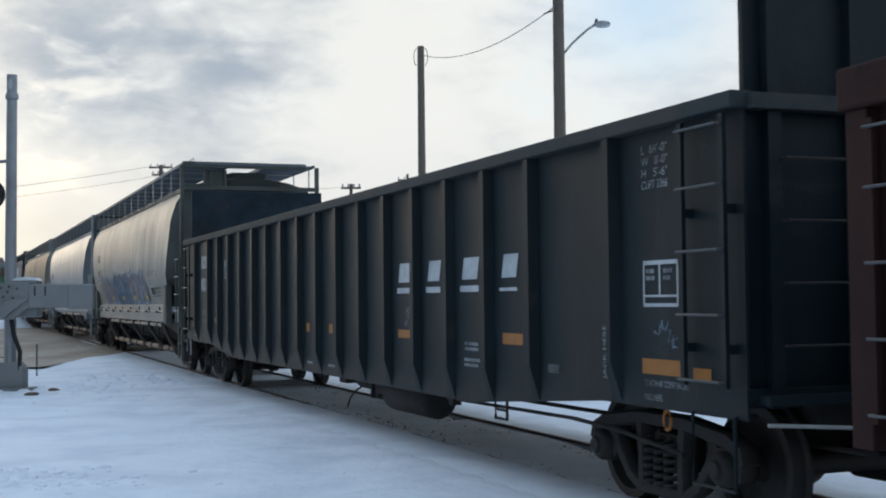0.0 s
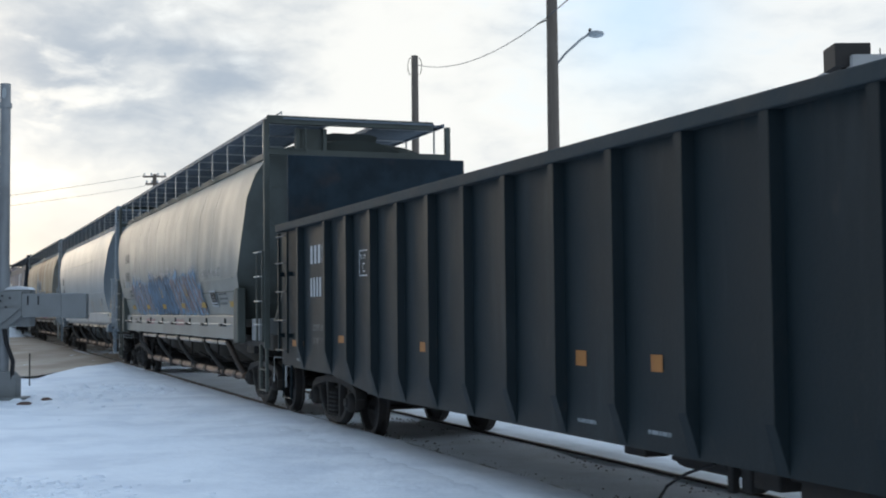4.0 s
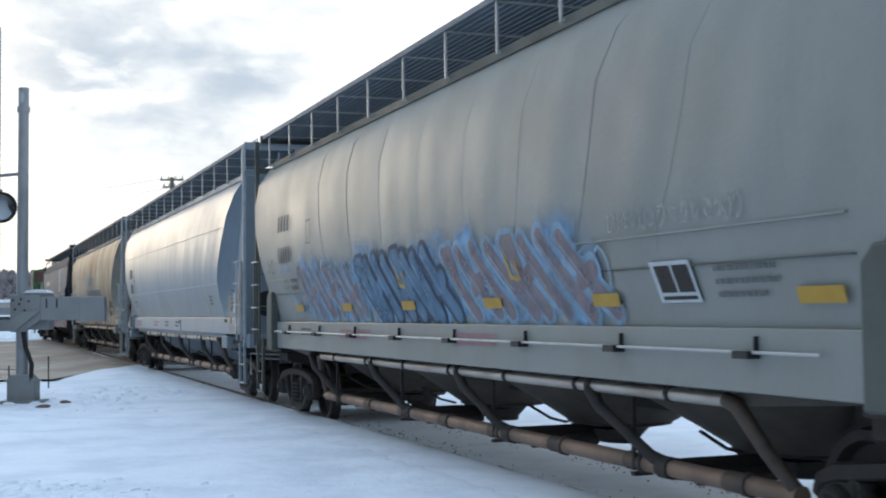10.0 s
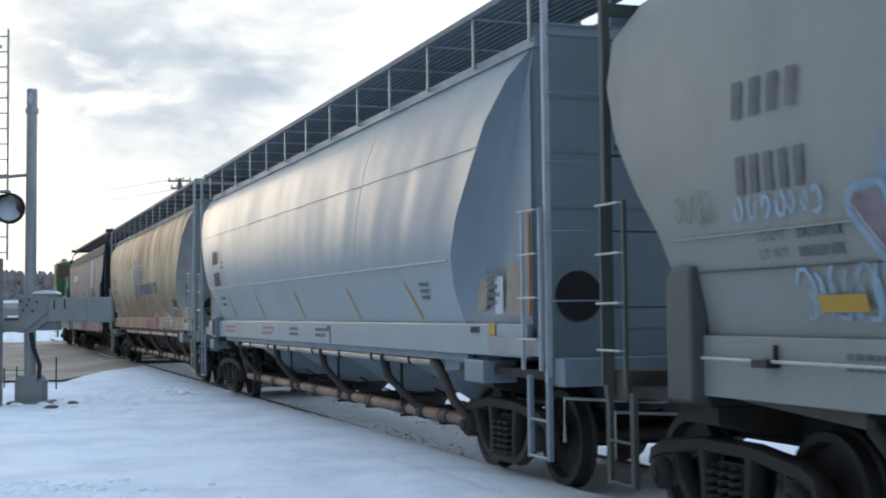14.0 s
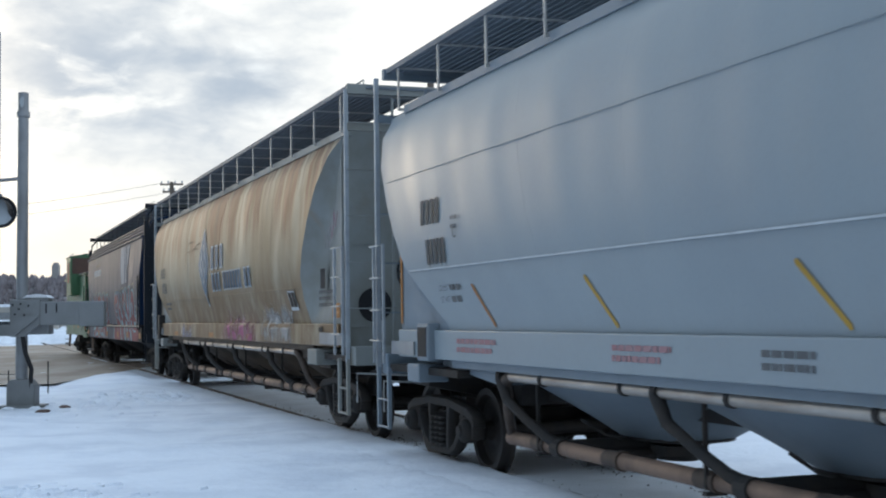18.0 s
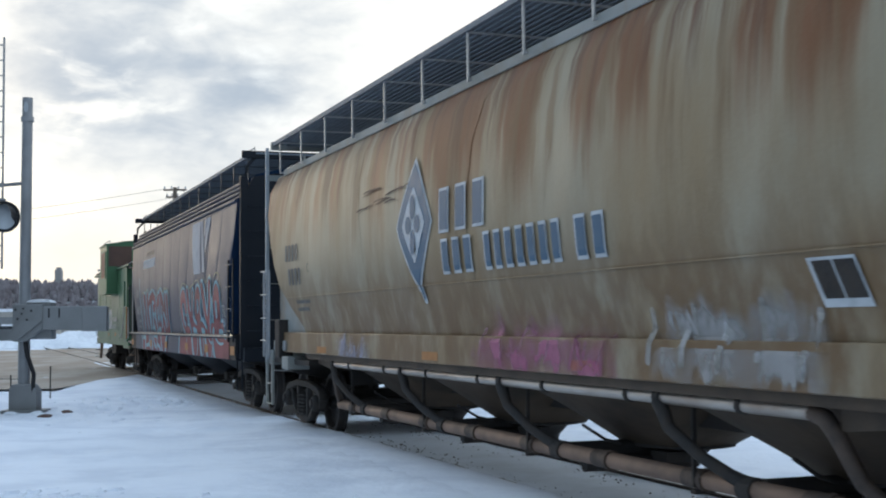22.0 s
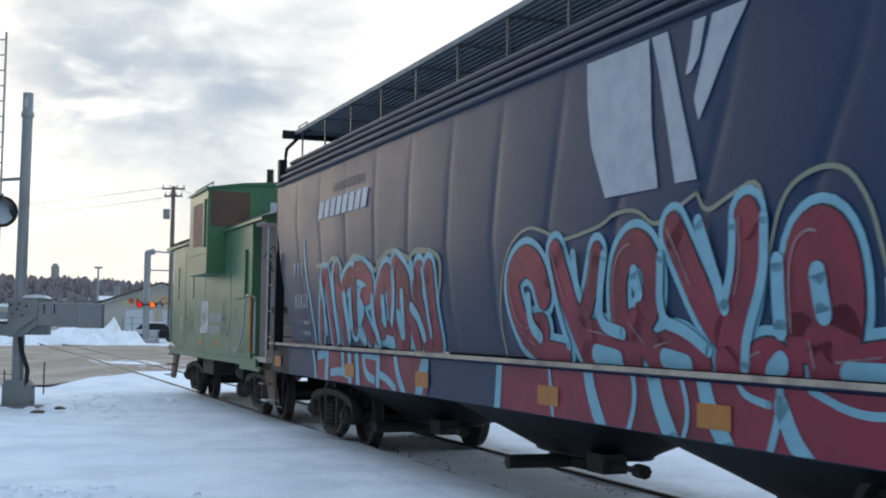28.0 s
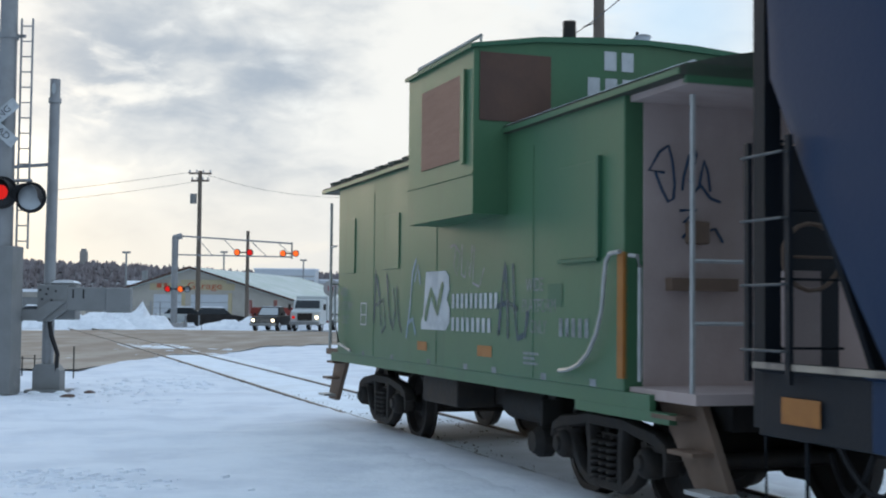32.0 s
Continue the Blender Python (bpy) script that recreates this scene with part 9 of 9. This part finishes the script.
def make_distance():
    snowbank(-24.2, 88.5, 5.8, 4, 2.0, 1)
    snowbank(-27.5, 87.5, 9.0, 4, 1.2, 2)
    snowbank(-15.0, 92.5, 6.0, 3, 1.3, 3)
    snowbank(-35.5, 88.0, 10.0, 5, 1.0, 4)
    snowbank(-17.8, 91.0, 5.0, 3, 0.7, 5)
    # wooded hill
    m = Mesh()
    xs = np.linspace(-520, 260, 66)
    top = lambda x: float(np.interp(x, (-520, -260, -200, -160, -90, 0, 260), (24, 25, 25, 21, 18, 15, 10))) + 3 * float(value_noise(x, 0, 40, 3)) + 1.5 * float(value_noise(x, 3, 14, 5))
    rows = [[(x, 560 + 160 * f, -1 + top(x) * math.sin(f * math.pi / 2) ** 1.2) for x in xs] for f in np.linspace(0, 1, 9)] + [[(x, 900, 0) for x in xs]]
    m.loft(rows, cap=False, closed=False)
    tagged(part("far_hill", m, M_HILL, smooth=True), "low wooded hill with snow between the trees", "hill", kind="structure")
    rnd = random.Random(6)
    m = Mesh()
    for k in range(5200):
        f = rnd.random() ** 0.7
        x, y = rnd.uniform(-420, 120), 560 + 165 * f
        z = -1.5 + top(x) * math.sin(min(f, 1) * math.pi / 2) ** 1.2
        h, r = rnd.uniform(3.2, 6.4), rnd.uniform(1.2, 2.4)
        for lo, hi, rr in ((0.25, -0.1, 1.0), (0.25, 0.8, 1.0), (0.55, 1.0, 0.75)):
            n = 6
            a0 = rnd.random()
            ring = [(x + r * rr * rnd.uniform(.7, 1.15) * math.cos(2 * math.pi * i / n + a0), y + r * rr * math.sin(2 * math.pi * i / n + a0), z + h * lo) for i in range(n)]
            m.add(ring + [(x + rnd.uniform(-.3, .3), y, z + h * hi)], [(i, (i + 1) % n, n) for i in range(n)])
    tagged(part("far_pine_woods", m, M_TREE), "pine woods on the far hill, paled by haze in their colour", "woods", kind="stuff")
    for k in range(26):
        x, y = rnd.uniform(-300, -60), rnd.uniform(500, 640)
        f = max(0, (y - 560) / 160)
        z = top(x) * math.sin(f * math.pi / 2) ** 1.2
        t = thing("distant_house", "small distant house with a snowy roof among the trees", "house", "houses on the hill", at=(x, y, z), turn=rnd.uniform(-20, 20))
        w, h = rnd.uniform(6, 12), rnd.uniform(2.5, 4.0)
        part("wall", Mesh().box(-w / 2, w / 2, -3, 3, -1, h), M_CONC if k % 2 else M_GARAGE, t)
        part("roof", Mesh().prism([(-3.4, h), (3.4, h), (0, h + 2)], "x", -w / 2 - 0.4, w / 2 + 0.4), M_SNOWBANK, t)
        part("window", Mesh().box(-w / 4, -w / 4 + 1.2, -3.05, -3.0, 1, 2.2), M_GLASS, t)
    t = thing("hilltop_tower", "squat dark tower block on the hilltop", "tower", at=(-219, 705, 20))
    part("shaft", Mesh().box(-1.7, 1.7, -2, 2, 0, 12.5), M_CONC, t)
    part("top", Mesh().box(-1.1, 1.1, -1.5, 1.5, 12.5, 13.8), M_CONC, t)
    # pale blocks and long roofs of the town in the middle distance
    for x, y, w, h, z in ((-76, 500, 24, 9, 8), (-60, 510, 20, 6, 7), (-96, 480, 14, 5, 6)):
        t = thing("hillside_block", "long white building on the hillside", "building", "white buildings on the hillside", at=(x, y, z))
        part("wall", Mesh().box(-w / 2, w / 2, 0, 10, -8, h), M_GARDOOR, t)
        for k in range(4):
            part("window_band", Mesh().box(-w / 2 + 0.5, w / 2 - 0.5, -0.05, -0.003, 1.0 + k * 1.7, 1.6 + k * 1.7), M_CONC, t)
        part("roof", Mesh().box(-w / 2 - 0.3, w / 2 + 0.3, -0.3, 10.3, h, h + 0.5), M_SNOWBANK, t)
    for x, y, w in ((-62, 150, 26), (-80, 200, 30), (-55, 170, 16), (-8, 150, 16)):
        t = thing("low_shed", "low flat shed with snow on its roof", "shed", "sheds along the road", at=(x, y, 0.4))
        part("wall", Mesh().box(-w / 2, w / 2, 0, 10, -0.5, 3.0), M_GARAGE, t)
        part("roof", Mesh().box(-w / 2 - 0.4, w / 2 + 0.4, -0.4, 10.4, 3.0, 3.35), M_SNOWBANK, t)
        for k in range(int(w / 5)):
            part("door", Mesh().box(-w / 2 + 1 + 5 * k, -w / 2 + 3.5 + 5 * k, -0.06, -0.003, -0.4, 2.4), M_GREYBOX, t)
    for x, y, h in ((-36, 130, 7), (-47, 140, 8), (-30, 150, 8), (-60, 135, 9), (-22, 160, 7.5)):
        t = thing("yard_light", "slim pole with a yard light", "light pole", "yard lights", at=(x, y, 0.3))
        part("shaft", Mesh().tube([(0, 0, 0), (0, 0, h)], 0.1, 6), M_POST, t)
        part("head", Mesh().box(-0.4, 0.4, -0.15, 0.15, h - 0.1, h + 0.1), M_POST, t)
    # tall pale mill beyond the train
    t = thing("concrete_mill", "tall pale concrete mill with a dark box on its roof corner", "building", at=(42.6, 130, 0.3))
    part("tower", Mesh().box(0, 40, 0, 20, -1, 27.0), M_CONC, t)
    part("roof_house", Mesh().box(-1.5, 2.2, 1, 5, 26.0, 28.4), M_UNDER, t, bevel=0.05)
    part("roof_house_leg", Mesh().box(-0.6, 0.6, 2, 4, 20.0, 26.0), M_UNDER, t)
    for k in range(9):
        w = part("window", Mesh().box(2.9 + 3.1 * k, 4.3 + 3.1 * k, -0.08, -0.003, 24.6, 26.0), M_GLASS, t)
        part("sill", Mesh().box(2.7 + 3.1 * k, 4.5 + 3.1 * k, -0.2, -0.003, 24.35, 24.55), M_CONC, w)
    for k in range(4):
        part("roof_aerial", Mesh().tube([(3.5 + 2 * k, 2, 27.0), (3.5 + 2 * k, 2, 28.0 + 0.4 * (k % 2))], 0.06, 6), M_UNDER, t)
    # street signs and stakes by the crossing
    t = thing("round_street_sign", "back of a round sign on a thin post", "street sign", at=(-6.9, 60.0, 0.15))
    part("post", Mesh().tube([(0, 0, 0), (0, 0, 2.6)], 0.04, 6), M_UNDER, t)
    part("disc", Mesh().lathe([(0.02, -0.012), (0.40, -0.012), (0.40, 0.012), (0.02, 0.012)], n=20), M_CONC, t, at=(0, 0, 2.55))
    part("disc_mark", Mesh().box(-0.2, -0.05, -0.02, -0.013, -0.12, 0.12).box(0.05, 0.2, -0.02, -0.013, -0.12, 0.12), M_REDTXT, t, at=(0, 0, 2.55))
    for x, y, h in ((-9.5, 30.0, 0.75), (-10.6, 30.5, 0.5), (-10.9, 30.5, 0.5), (-11.2, 30.6, 0.5), (-10.3, 30.4, 0.45), (-18.2, 84.0, 1.2)):
        tagged(part("marker_stake", Mesh().tube([(0, 0, -0.1), (0, 0, h)], 0.018, 5), M_UNDER, at=(x, y, float(ground_z(x, y)))), "thin dark stake standing in the snow", "stake", "stakes by the road")
    tagged(part("wire_fence_rail", Mesh().tube([(-11.4, 30.6, 0.48), (-10.2, 30.4, 0.47)], 0.008, 4), M_UNDER), "low wire between stakes in the snow", "fence wire")


make_gate()
make_mast()
make_far_signal()
make_poles()
make_garage()
make_vehicles()
make_distance()


# ---- movement ----
def motions():
    """The train rolls along the line; every wheel pair turns with the way that it has gone."""
    tt, rr = [r[0] for r in ROLLED], [r[1] for r in ROLLED]
    slope = np.gradient(np.array(rr), np.array(tt))

    def rolled(t):
        k = int(np.clip(np.searchsorted(tt, t) - 1, 0, len(tt) - 2))
        h = tt[k + 1] - tt[k]
        q = (t - tt[k]) / h
        return ((2 * q**3 - 3 * q * q + 1) * rr[k] + (q**3 - 2 * q * q + q) * h * slope[k]
                + (-2 * q**3 + 3 * q * q) * rr[k + 1] + (q**3 - q * q) * h * slope[k + 1])
    times = [0.5 * k for k in range(65)]
    for car, u in CARS:
        walk(car, [(t, line_pose(u - rolled(t))) for t in times])
    fine = [0.2 * k for k in range(161)]
    for wheels, x in WHEELSETS:
        walk(wheels, [(t, pose(x, 0, R_WHEEL, 0, -math.degrees(rolled(t) / R_WHEEL) % 360, 0)) for t in fine])


motions()
